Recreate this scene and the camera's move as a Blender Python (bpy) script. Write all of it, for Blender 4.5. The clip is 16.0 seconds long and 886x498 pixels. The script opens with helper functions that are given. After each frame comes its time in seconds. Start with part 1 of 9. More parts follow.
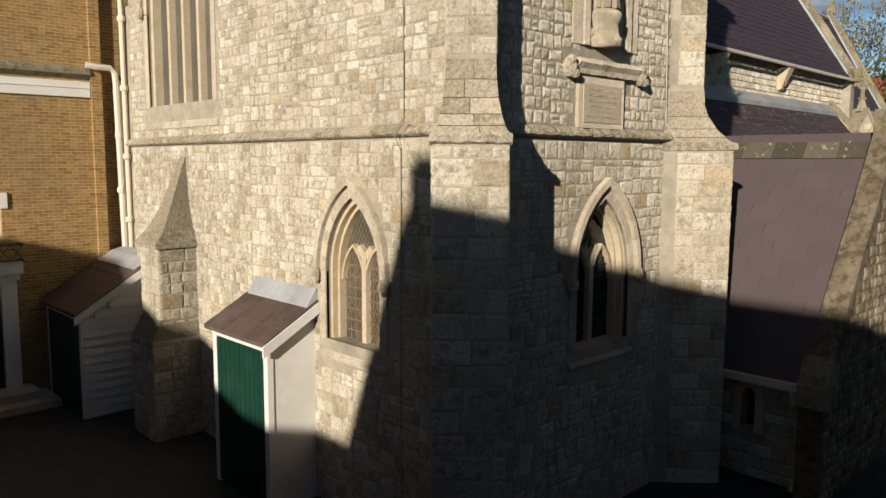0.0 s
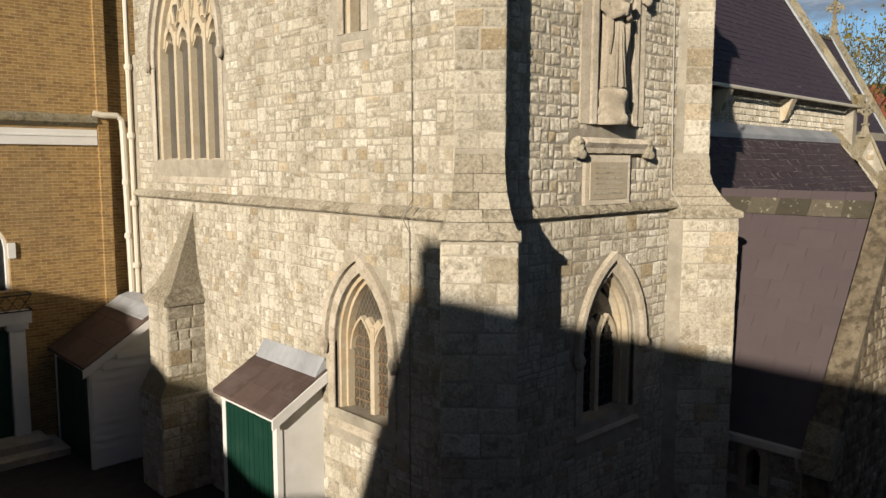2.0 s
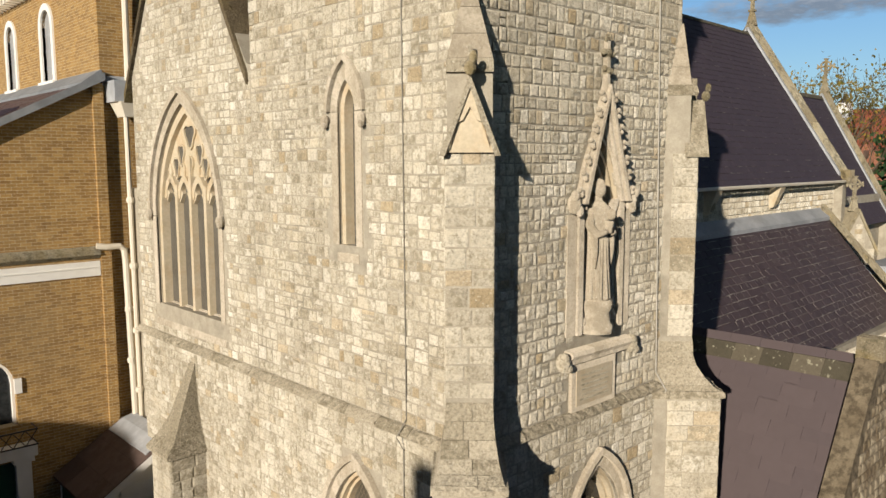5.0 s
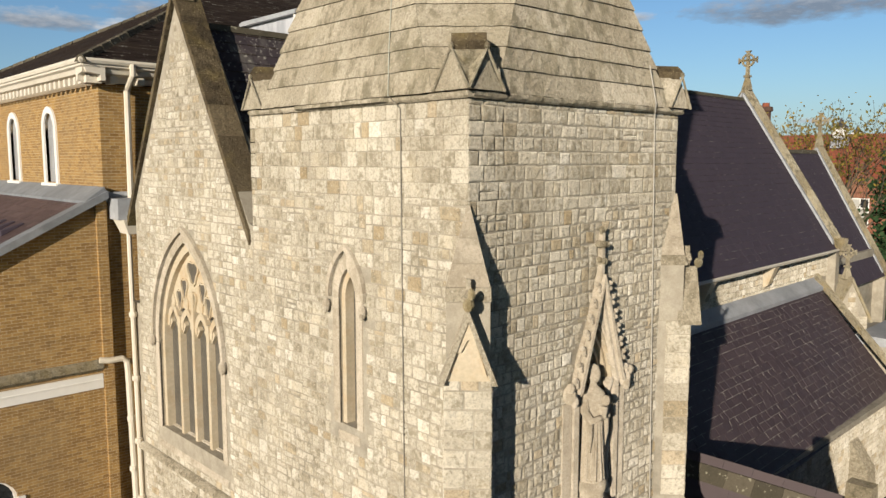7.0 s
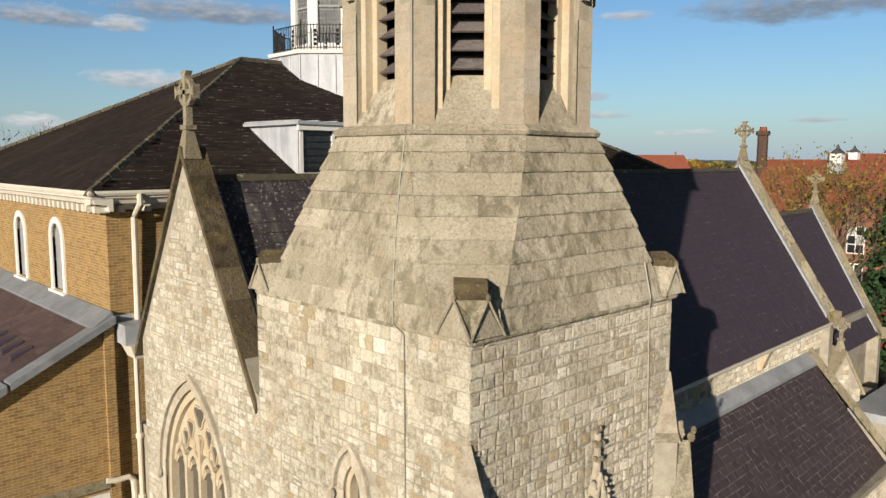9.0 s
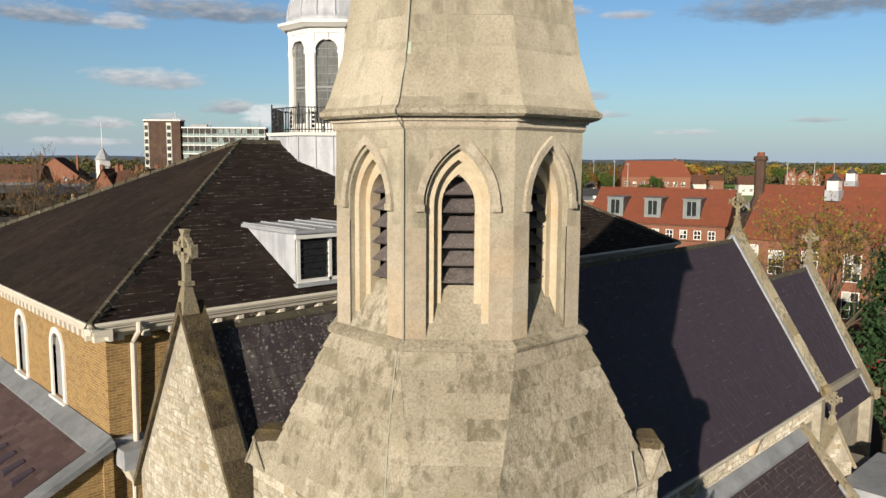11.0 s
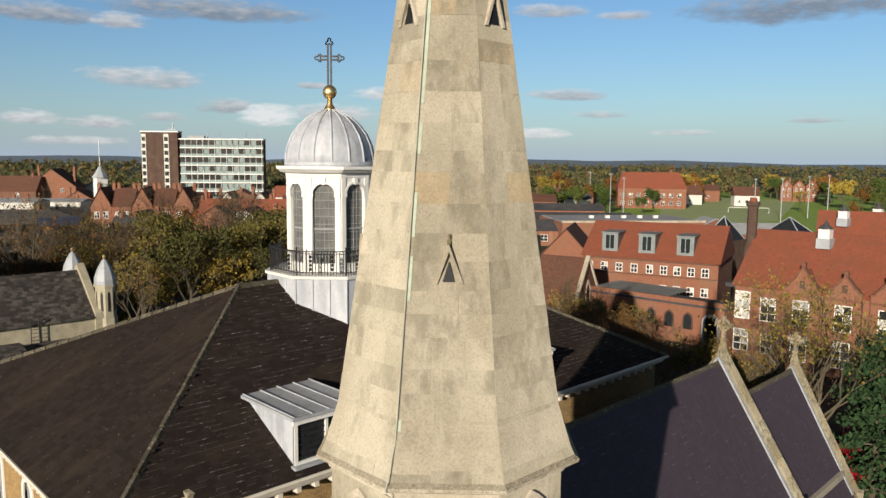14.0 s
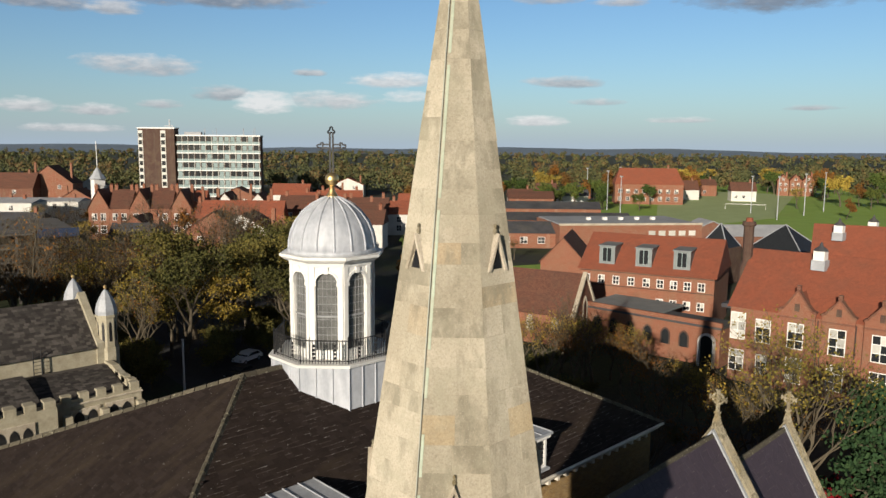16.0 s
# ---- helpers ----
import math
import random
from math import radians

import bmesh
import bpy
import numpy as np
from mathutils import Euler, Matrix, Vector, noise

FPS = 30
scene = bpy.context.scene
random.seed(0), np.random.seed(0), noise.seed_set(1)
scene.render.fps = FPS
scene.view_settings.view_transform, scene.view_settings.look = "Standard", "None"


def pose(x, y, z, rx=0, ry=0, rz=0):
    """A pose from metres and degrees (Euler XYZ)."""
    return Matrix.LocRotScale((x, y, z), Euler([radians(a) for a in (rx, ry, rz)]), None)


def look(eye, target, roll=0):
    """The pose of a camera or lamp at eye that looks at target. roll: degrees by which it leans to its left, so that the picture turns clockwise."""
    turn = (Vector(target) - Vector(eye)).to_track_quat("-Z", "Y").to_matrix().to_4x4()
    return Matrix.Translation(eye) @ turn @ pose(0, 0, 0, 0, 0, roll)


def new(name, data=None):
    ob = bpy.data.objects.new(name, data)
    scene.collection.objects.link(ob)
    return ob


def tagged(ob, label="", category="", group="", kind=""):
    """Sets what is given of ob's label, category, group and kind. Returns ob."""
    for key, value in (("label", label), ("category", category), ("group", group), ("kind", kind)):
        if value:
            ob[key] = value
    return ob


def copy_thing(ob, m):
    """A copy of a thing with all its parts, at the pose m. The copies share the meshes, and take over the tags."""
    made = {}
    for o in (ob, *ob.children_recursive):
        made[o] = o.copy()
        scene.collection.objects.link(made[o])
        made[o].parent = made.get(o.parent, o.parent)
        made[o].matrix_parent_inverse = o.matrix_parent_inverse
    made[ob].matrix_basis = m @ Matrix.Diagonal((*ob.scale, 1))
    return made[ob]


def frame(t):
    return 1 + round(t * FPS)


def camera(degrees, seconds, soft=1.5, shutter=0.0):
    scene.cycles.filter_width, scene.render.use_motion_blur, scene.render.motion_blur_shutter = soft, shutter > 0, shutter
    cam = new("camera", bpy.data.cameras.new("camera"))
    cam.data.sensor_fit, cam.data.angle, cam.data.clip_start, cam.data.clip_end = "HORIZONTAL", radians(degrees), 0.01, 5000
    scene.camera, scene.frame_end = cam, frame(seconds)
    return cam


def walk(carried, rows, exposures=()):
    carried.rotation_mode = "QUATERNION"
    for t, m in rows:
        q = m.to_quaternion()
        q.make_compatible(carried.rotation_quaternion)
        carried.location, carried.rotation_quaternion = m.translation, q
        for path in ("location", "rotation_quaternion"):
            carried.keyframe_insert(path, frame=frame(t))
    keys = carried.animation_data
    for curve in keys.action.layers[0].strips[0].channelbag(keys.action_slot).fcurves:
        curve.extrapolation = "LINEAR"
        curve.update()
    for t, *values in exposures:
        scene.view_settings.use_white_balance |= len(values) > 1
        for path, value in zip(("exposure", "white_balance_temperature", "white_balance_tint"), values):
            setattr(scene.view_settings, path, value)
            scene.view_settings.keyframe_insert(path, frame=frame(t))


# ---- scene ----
cam = camera(60.8, 16.0)
PATH = [
    (0, (-6.681, -6.586, 4.626), (-5.316, -5.142, 4.401), 0.2),
    (0.5, (-6.714, -6.536, 4.899), (-5.35, -5.09, 4.674), 0.2),
    (1, (-6.772, -6.48, 5.207), (-5.407, -5.035, 4.98), 0.2),
    (1.5, (-6.781, -6.458, 5.486), (-5.418, -5.012, 5.258), 0.1),
    (2, (-6.725, -6.497, 5.752), (-5.363, -5.05, 5.524), 0.1),
    (2.5, (-6.683, -6.533, 6.087), (-5.322, -5.086, 5.859), 0.1),
    (3, (-6.672, -6.556, 6.546), (-5.31, -5.109, 6.317), 0.0),
    (3.5, (-6.682, -6.563, 7.029), (-5.32, -5.116, 6.8), -0.0),
    (6, (-6.776, -6.695, 10.223), (-5.409, -5.253, 9.993), -0.2),
    (6.5, (-6.732, -6.688, 10.901), (-5.365, -5.247, 10.672), -0.1),
    (7, (-6.742, -6.62, 11.689), (-5.372, -5.181, 11.459), -0.0),
    (7.5, (-6.776, -6.621, 12.452), (-5.406, -5.183, 12.221), 0.0),
    (8, (-6.829, -6.619, 13.261), (-5.458, -5.182, 13.028), 0.1),
    (8.5, (-6.856, -6.614, 14.019), (-5.483, -5.178, 13.784), 0.2),
    (9, (-6.817, -6.61, 14.857), (-5.444, -5.175, 14.621), 0.2),
    (11.5, (-6.684, -6.676, 18.954), (-5.31, -5.243, 18.715), 0.4),
    (12, (-6.716, -6.759, 19.867), (-5.34, -5.327, 19.628), 0.4),
    (12.5, (-6.76, -6.785, 20.737), (-5.384, -5.354, 20.499), 0.5),
    (13, (-6.771, -6.768, 21.771), (-5.394, -5.338, 21.532), 0.5),
    (13.5, (-6.751, -6.814, 22.758), (-5.373, -5.384, 22.519), 0.5),
    (14, (-6.774, -6.89, 23.838), (-5.395, -5.462, 23.599), 0.5),
    (14.5, (-6.72, -6.861, 24.841), (-5.34, -5.434, 24.602), 0.5),
    (15, (-6.793, -6.822, 25.932), (-5.411, -5.397, 25.692), 0.5),
    (15.5, (-6.872, -6.809, 26.927), (-5.489, -5.385, 26.684), 0.5),
    (16, (-6.948, -6.822, 28.061), (-5.566, -5.402, 27.79), 0.5),
]
walk(cam, [(t, look(eye, target, roll)) for t, eye, target, roll in PATH])

# ---- light ----
SUN_WAY = Vector((0.889, 0.384, -0.248)).normalized()
world = bpy.data.worlds.new("sky")
scene.world = world
world.use_nodes = True
wn, wl = world.node_tree.nodes, world.node_tree.links
wn.clear()
w_out = wn.new("ShaderNodeOutputWorld")
w_bg = wn.new("ShaderNodeBackground")
w_sky = wn.new("ShaderNodeTexSky")
w_sky.sky_type = "NISHITA"
w_sky.sun_disc = False
w_sky.sun_elevation = radians(14.4)
w_sky.sun_rotation = math.atan2(-SUN_WAY.x, -SUN_WAY.y) % (2 * math.pi)
w_sky.altitude = 0
w_sky.air_density, w_sky.dust_density, w_sky.ozone_density = 1.0, 0.6, 1.5
w_bg.inputs["Strength"].default_value = 0.1


def wnode(kind, **values):
    n = wn.new(kind)
    for k, v in values.items():
        n.inputs[k].default_value = v
    return n


def wmath(op, a, b=None):
    n = wn.new("ShaderNodeMath")
    n.operation = op
    for i, v in enumerate((a, b)):
        if v is None:
            continue
        if isinstance(v, (int, float)):
            n.inputs[i].default_value = v
        else:
            wl.new(v, n.inputs[i])
    return n.outputs[0]


# clouds: small cumulus low over the horizon, and an added grey sheet overhead
w_tc = wn.new("ShaderNodeTexCoord")
w_sep = wn.new("ShaderNodeSeparateXYZ")
wl.new(w_tc.outputs["Generated"], w_sep.inputs[0])
w_az = wmath("MULTIPLY", wmath("ARCTAN2", w_sep.outputs["Y"], w_sep.outputs["X"]), 57.296)
w_el = wmath("MULTIPLY", wmath("ARCSINE", w_sep.outputs["Z"]), 57.296)
w_com = wn.new("ShaderNodeCombineXYZ")
wl.new(wmath("MULTIPLY", w_az, 0.32), w_com.inputs[0])
wl.new(w_el, w_com.inputs[1])
w_no = wnode("ShaderNodeTexNoise", Scale=0.75, Detail=8.0, Roughness=0.6)
wl.new(w_com.outputs[0], w_no.inputs["Vector"])
w_no2 = wnode("ShaderNodeTexNoise", Scale=2.6, Detail=6.0, Roughness=0.6)
wl.new(w_com.outputs[0], w_no2.inputs["Vector"])
w_puff = wmath("SUBTRACT", w_no.outputs["Fac"], 0.5)
w_fine = wmath("SUBTRACT", w_no2.outputs["Fac"], 0.5)
CLOUDS = [(67.6, 5.13, 3.9, 0.9, 0.45), (74.7, 2.33, 2.1, 0.62, 0.6), (70.4, 2.16, 2.1, 0.53, 0.55), (62.2, 3.47, 2.4, 0.67, 0.35), (58.7, 2.83, 2.3, 1.01, 1.0),
          (54.0, 3.08, 4.0, 0.82, 0.6), (49.8, 4.62, 3.4, 0.73, 0.75), (48.5, 3.48, 2.1, 0.58, 0.9), (37.1, 4.6, 2.8, 0.52, 0.4), (34.2, 3.22, 2.2, 0.36, 0.45),
          (65.9, 2.63, 1.7, 0.43, 0.45), (55.8, 5.15, 1.4, 0.36, 0.4), (38.9, 1.78, 2.1, 0.5, 0.75), (71.7, 0.93, 3.2, 0.38, 0.6), (20.1, 2.71, 2.0, 0.26, 0.4),
          (28.8, 1.92, 2.7, 0.32, 0.6), (73.5, 9.1, 4.2, 0.85, 0.2), (68.8, 8.97, 2.0, 0.65, 0.45), (63.3, 10.01, 7.5, 1.15, 0.12), (38.3, 10.53, 2.8, 0.61, 0.4),
          (33.1, 10.1, 2.1, 0.45, 0.4), (21.6, 10.0, 7.6, 1.5, 0.0)]


def cloud(az, el, wide, high, tone):
    """One flat-based cloud: how thick it is, and how bright, in this direction."""
    dx = wmath("DIVIDE", wmath("SUBTRACT", w_az, az), wide)
    dy = wmath("DIVIDE", wmath("SUBTRACT", w_el, el), high)
    low = wmath("MAXIMUM", dy, wmath("MULTIPLY", dy, -1.7))
    d2 = wmath("ADD", wmath("MULTIPLY", dx, dx), wmath("MULTIPLY", low, low))
    body = wmath("ADD", wmath("SUBTRACT", 1.15, d2), wmath("ADD", wmath("MULTIPLY", w_puff, 3.2), wmath("MULTIPLY", w_fine, 1.5)))
    thick = wmath("MINIMUM", wmath("MAXIMUM", wmath("MULTIPLY", body, 0.9), 0.0), 1.0)
    lit = wmath("MULTIPLY", thick, wmath("ADD", tone, wmath("ADD", wmath("MULTIPLY", dy, 0.28), wmath("MULTIPLY", w_fine, 0.9))))
    return thick, lit


w_thick, w_lit = 0.0, 0.0
for c in CLOUDS:
    a, b = cloud(*c)
    w_thick, w_lit = wmath("MAXIMUM", a, w_thick), wmath("MAXIMUM", b, w_lit)
w_bright = wmath("MINIMUM", wmath("DIVIDE", w_lit, wmath("MAXIMUM", w_thick, 0.01)), 1.0)


def wmix(fac, a, b, mode="MIX"):
    n = wn.new("ShaderNodeMix")
    n.data_type, n.blend_type = "RGBA", mode
    for i, v in ((0, fac), (6, a), (7, b)):
        if isinstance(v, (int, float)):
            n.inputs[i].default_value = v
        elif isinstance(v, tuple):
            n.inputs[i].default_value = (*v, 1)
        else:
            wl.new(v, n.inputs[i])
    return n.outputs[2]


w_blue = wmix(1.0, w_sky.outputs[0], (0.67, 0.90, 1.17), "MULTIPLY")
w_haze = wmath("MULTIPLY", wmath("POWER", 2.718, wmath("MULTIPLY", wmath("MAXIMUM", w_el, 0.0), -0.33)), 0.75)
w_air = wmix(w_haze, w_blue, (4.3, 5.3, 6.7))
w_low = wmix(wmath("MULTIPLY", w_thick, 0.85), w_air, wmix(w_bright, (2.1, 2.4, 2.9), (8.2, 8.2, 8.2)))
# the sheet lies above the view, dimmed to hold down the ambient light
w_over = wmath("MINIMUM", wmath("MAXIMUM", wmath("ADD", wmath("MULTIPLY", wmath("SUBTRACT", w_el, 13.0), 0.16), w_puff), 0.0), 1.0)
w_col = wmix(w_over, w_low, wmix(w_no2.outputs["Fac"], (0.30, 0.38, 0.59), (0.55, 0.66, 0.96)))
wl.new(w_col, w_bg.inputs["Color"])
wl.new(w_bg.outputs[0], w_out.inputs[0])

sun = new("sun", bpy.data.lights.new("sun", "SUN"))
sun.data.energy, sun.data.angle, sun.data.color = 5.7, radians(0.53), (1.0, 0.885, 0.75)
sun.matrix_world = look((-60, -26, 40), Vector((-60, -26, 40)) + SUN_WAY)
scene.view_settings.exposure = 0.0

# ---- building kit ----
GROUND = -0.8


class Shape:
    """Points and faces of one mesh, gathered piece by piece."""

    def __init__(self):
        self.v, self.f = [], []

    def add(self, points, faces):
        n = len(self.v)
        self.v.extend(tuple(p) for p in points)
        self.f.extend(tuple(n + i for i in f) for f in faces)
        return self

    def box(self, x0, x1, y0, y1, z0, z1):
        p = [(x, y, z) for z in (z0, z1) for x, y in ((x0, y0), (x1, y0), (x1, y1), (x0, y1))]
        return self.add(p, [(3, 2, 1, 0), (4, 5, 6, 7), (0, 1, 5, 4), (1, 2, 6, 5), (2, 3, 7, 6), (3, 0, 4, 7)])

    def hull(self, low, high):
        """A body between two outlines with the same number of points."""
        n = len(low)
        f = [tuple(range(n))[::-1], tuple(range(n, 2 * n))]
        f += [(i, (i + 1) % n, n + (i + 1) % n, n + i) for i in range(n)]
        return self.add(list(low) + list(high), f)

    def prism(self, plane, outline, w0, w1):
        return self.hull([plane.at(u, v, w0) for u, v in outline], [plane.at(u, v, w1) for u, v in outline])

    def slab(self, plane, u0, u1, v0, v1, w0, w1):
        return self.prism(plane, ((u0, v0), (u1, v0), (u1, v1), (u0, v1)), w0, w1)

    def tube(self, path, radii, sides=6):
        path = [Vector(p) for p in path]
        if isinstance(radii, (int, float)):
            radii = [radii] * len(path)
        rings = []
        for i, p in enumerate(path):
            way = (path[min(i + 1, len(path) - 1)] - path[max(i - 1, 0)]).normalized()
            a = way.orthogonal().normalized() if i == 0 else (a - way * a.dot(way)).normalized()
            b = way.cross(a)
            rings.append([p + (a * math.cos(k * 2 * math.pi / sides) + b * math.sin(k * 2 * math.pi / sides)) * radii[i] for k in range(sides)])
        n = len(self.v)
        for r in rings:
            self.v.extend(tuple(p) for p in r)
        for i in range(len(rings) - 1):
            for k in range(sides):
                m = (k + 1) % sides
                self.f.append((n + i * sides + k, n + i * sides + m, n + (i + 1) * sides + m, n + (i + 1) * sides + k))
        self.f.append(tuple(n + k for k in range(sides))[::-1])
        self.f.append(tuple(n + (len(rings) - 1) * sides + k for k in range(sides)))
        return self

    def lathe(self, x, y, profile, sides=12, turn=0.0):
        """A turned body: profile of (radius, z) from below upwards."""
        n = len(self.v)
        for r, z in profile:
            for k in range(sides):
                a = turn + k * 2 * math.pi / sides
                self.v.append((x + r * math.cos(a), y + r * math.sin(a), z))
        for i in range(len(profile) - 1):
            for k in range(sides):
                m = (k + 1) % sides
                self.f.append((n + i * sides + k, n + i * sides + m, n + (i + 1) * sides + m, n + (i + 1) * sides + k))
        self.f.append(tuple(n + k for k in range(sides))[::-1])
        self.f.append(tuple(n + (len(profile) - 1) * sides + k for k in range(sides)))
        return self

    def ball(self, x, y, z, r, rz=None, sides=10, rings=6):
        rz = rz or r
        prof = [(max(0.02 * r, r * math.sin(math.pi * i / rings)), z - rz * math.cos(math.pi * i / rings)) for i in range(rings + 1)]
        return self.lathe(x, y, prof, sides)

    def stone(self, plane, u0, u1, v0, v1, depth, rnd, bevel=0.015, jitter=0.006, w=0.0):
        """One dressed or rough block: a rounded shoulder and a broad, uneven face."""
        j = lambda: rnd.uniform(-jitter, jitter)
        rim = [(u0 + j(), v0 + j()), (u1 + j(), v0 + j()), (u1 + j(), v1 + j()), (u0 + j(), v1 + j())]
        cu, cv = (u0 + u1) / 2, (v0 + v1) / 2
        pts = [plane.at(u, v, w) for u, v in rim]
        tilt = depth * rnd.uniform(0.8, 1.15)
        for inset, low, high in ((bevel, 0.55, 0.8), (bevel * 2.3, 0.85, 1.1)):
            for u, v in rim:
                pts.append(plane.at(u + math.copysign(inset, cu - u), v + math.copysign(inset, cv - v), w + tilt * rnd.uniform(low, high)))
        faces = [(k + i, k + (i + 1) % 4, k + 4 + (i + 1) % 4, k + 4 + i) for k in (0, 4) for i in range(4)]
        return self.add(pts, faces + [(8, 9, 10, 11)])


class Plane:
    """A flat frame: along, up and outward from a corner."""

    def __init__(self, corner, along, outward, up=(0, 0, 1)):
        self.o, self.u, self.v, self.n = Vector(corner), Vector(along).normalized(), Vector(up).normalized(), Vector(outward).normalized()

    def at(self, u, v, w=0.0):
        return self.o + self.u * u + self.v * v + self.n * w


def link(name, shape, material, mend=True, smooth=False):
    me = bpy.data.meshes.new(name)
    me.from_pydata(shape.v, [], shape.f)
    if mend:
        bm = bmesh.new()
        bm.from_mesh(me)
        bmesh.ops.recalc_face_normals(bm, faces=bm.faces)
        bm.to_mesh(me)
        bm.free()
    if smooth:
        me.shade_smooth()
    if material:
        me.materials.append(material)
    return new(name, me)


def thing(name, place=(0, 0, 0), label="", category="", group="", kind=""):
    """An empty at the base of a thing, for its parts."""
    ob = new(name)
    ob.empty_display_size = 0.2
    ob.location = place
    return tagged(ob, label, category, group, kind)


def part(name, shape, material, parent=None, label="", mend=True, smooth=False, kind=""):
    ob = link(name, shape, material, mend, smooth)
    if parent:
        place = Vector()
        up = parent
        while up:
            place += up.location
            up = up.parent
        ob.data.transform(Matrix.Translation(-place))
        ob.parent = parent
    return tagged(ob, label, "", "", kind)


def arch(c, width, v0, spring, apex, n=7):
    """The outline of a pointed opening, from its lower left corner over the point to the lower right."""
    h, half = apex - spring, width / 2
    r = (h * h + half * half) / width
    end = math.atan2(h, r - half)
    left = [(c - half + r - r * math.cos(end * i / n), spring + r * math.sin(end * i / n)) for i in range(n + 1)]
    right = [(2 * c - u, v) for u, v in left[-2::-1]]
    return [(c - half, v0)] + left + right + [(c + half, v0)]


def round_arch(c, width, v0, spring, n=10):
    half = width / 2
    return [(c - half, v0)] + [(c - half * math.cos(math.pi * i / n), spring + half * math.sin(math.pi * i / n)) for i in range(n + 1)] + [(c + half, v0)]


def inside(u, v, outline):
    hit = False
    for i in range(len(outline)):
        (a, b), (c, d) = outline[i], outline[i - 1]
        if (b > v) != (d > v) and u < (c - a) * (v - b) / (d - b) + a:
            hit = not hit
    return hit


def pierced(shape, plane, u0, u1, v0, v1, openings, w0, w1):
    """A wall slab with openings right through it; each opening is an outline whose first and last points are its lower corners."""
    boxes = [(min(u for u, v in o), max(u for u, v in o), min(v for u, v in o), max(v for u, v in o)) for o in openings]
    cuts = sorted({u0, u1} | {c for b in boxes for c in b[:2]})
    for a, b in zip(cuts, cuts[1:]):
        mid, low = (a + b) / 2, v0
        for bx in sorted((bx for bx in boxes if bx[0] < mid < bx[1]), key=lambda q: q[2]):
            if bx[2] > low + 1e-4:
                shape.slab(plane, a, b, low, bx[2], w0, w1)
            low = bx[3]
        if v1 > low + 1e-4:
            shape.slab(plane, a, b, low, v1, w0, w1)
    for o, bx in zip(openings, boxes):
        top = max(range(len(o)), key=lambda i: o[i][1])
        first = next(i for i in range(1, len(o)) if o[i][1] > o[0][1] + 1e-6)
        for i in range(first, top):
            (a, b), (c, d) = o[i], o[i + 1]
            if c - a > 1e-6:
                shape.prism(plane, ((a, b), (c, d), (c, bx[3]), (a, bx[3])), w0, w1)
        for i in range(top, len(o) - 2):
            (a, b), (c, d) = o[i], o[i + 1]
            if c - a > 1e-6:
                shape.prism(plane, ((a, b), (c, d), (c, bx[3]), (a, bx[3])), w0, w1)
    return shape


def ring(shape, plane, outer, inner, w0, w1, gap=0.0):
    """The blocks of an arch between two outlines with the same number of points."""
    for i in range(len(outer) - 1):
        a, b, c, d = outer[i], outer[i + 1], inner[i + 1], inner[i]
        m = [((1 - gap) * p[0] + gap * q[0], (1 - gap) * p[1] + gap * q[1]) for p, q in ((a, b), (b, a), (c, d), (d, c))]
        shape.prism(plane, m, w0, w1)
    return shape


def arch_stones(name, plane, outer, inner, w0, w1, mat, parent, gap=0.0):
    """The blocks of an arch, each a part of its own."""
    for i in range(len(outer) - 1):
        part(name, ring(Shape(), plane, outer[i:i + 2], inner[i:i + 2], w0, w1, gap), mat, parent)


def courses(rnd, u0, u1, v0, v1, rows, widths, skip=None, gap=0.012, tall=0.0):
    """Blocks of uneven coursed masonry: rectangles u0, u1, v0, v1. rows and widths: ranges, or functions of v."""
    found = []
    v = v0
    while v < v1 - 0.03:
        r = rows(v) if callable(rows) else rows
        wd = widths(v) if callable(widths) else widths
        h = min(rnd.uniform(*r), v1 - v)
        if v1 - v - h < r[0] * 0.5:
            h = v1 - v
        u = u0
        while u < u1 - 0.01:
            w = rnd.uniform(*wd)
            if u1 - u - w < wd[0] * 0.7:
                w = u1 - u
            if rnd.random() < tall and h > 0.15:
                k = rnd.uniform(0.42, 0.58) * h
                pair = ((v, v + k), (v + k, v + h))
            else:
                pair = ((v, v + h),)
            for a, b in pair:
                s = (u + gap / 2, min(u + w, u1) - gap / 2, a + gap / 2, b - gap / 2)
                if s[1] - s[0] > 0.03 and not (skip and skip(s)):
                    found.append(s)
            u += w
        v += h
    return found


def rubble(rnd, u0, u1, v0, v1, rows, widths, skip=None, gap=0.012, strip=(0.3, 0.62)):
    """Small squared stones in short, broken courses that do not run through."""
    found, v = [], v0
    while v < v1 - 0.05:
        high = min(rnd.uniform(0.30, 0.62), v1 - v)
        if v1 - v - high < 0.2:
            high = v1 - v
        u = u0
        while u < u1 - 0.02:
            w = rnd.uniform(*strip)
            if u1 - u - w < strip[0] * 0.6:
                w = u1 - u
            found += courses(rnd, u, u + w, v, v + high, rows, widths, skip, gap, 0.06)
            u += w
        v += high
    return found


def avoid(outlines):
    """A test for blocks that would lie over any of the outlines."""
    def test(s):
        for o in outlines:
            for p in ((s[0], s[2]), (s[1], s[2]), (s[0], s[3]), (s[1], s[3]), ((s[0] + s[1]) / 2, (s[2] + s[3]) / 2)):
                if inside(p[0], p[1], o):
                    return True
        return False
    return test


UNIT_BLOCKS = {}


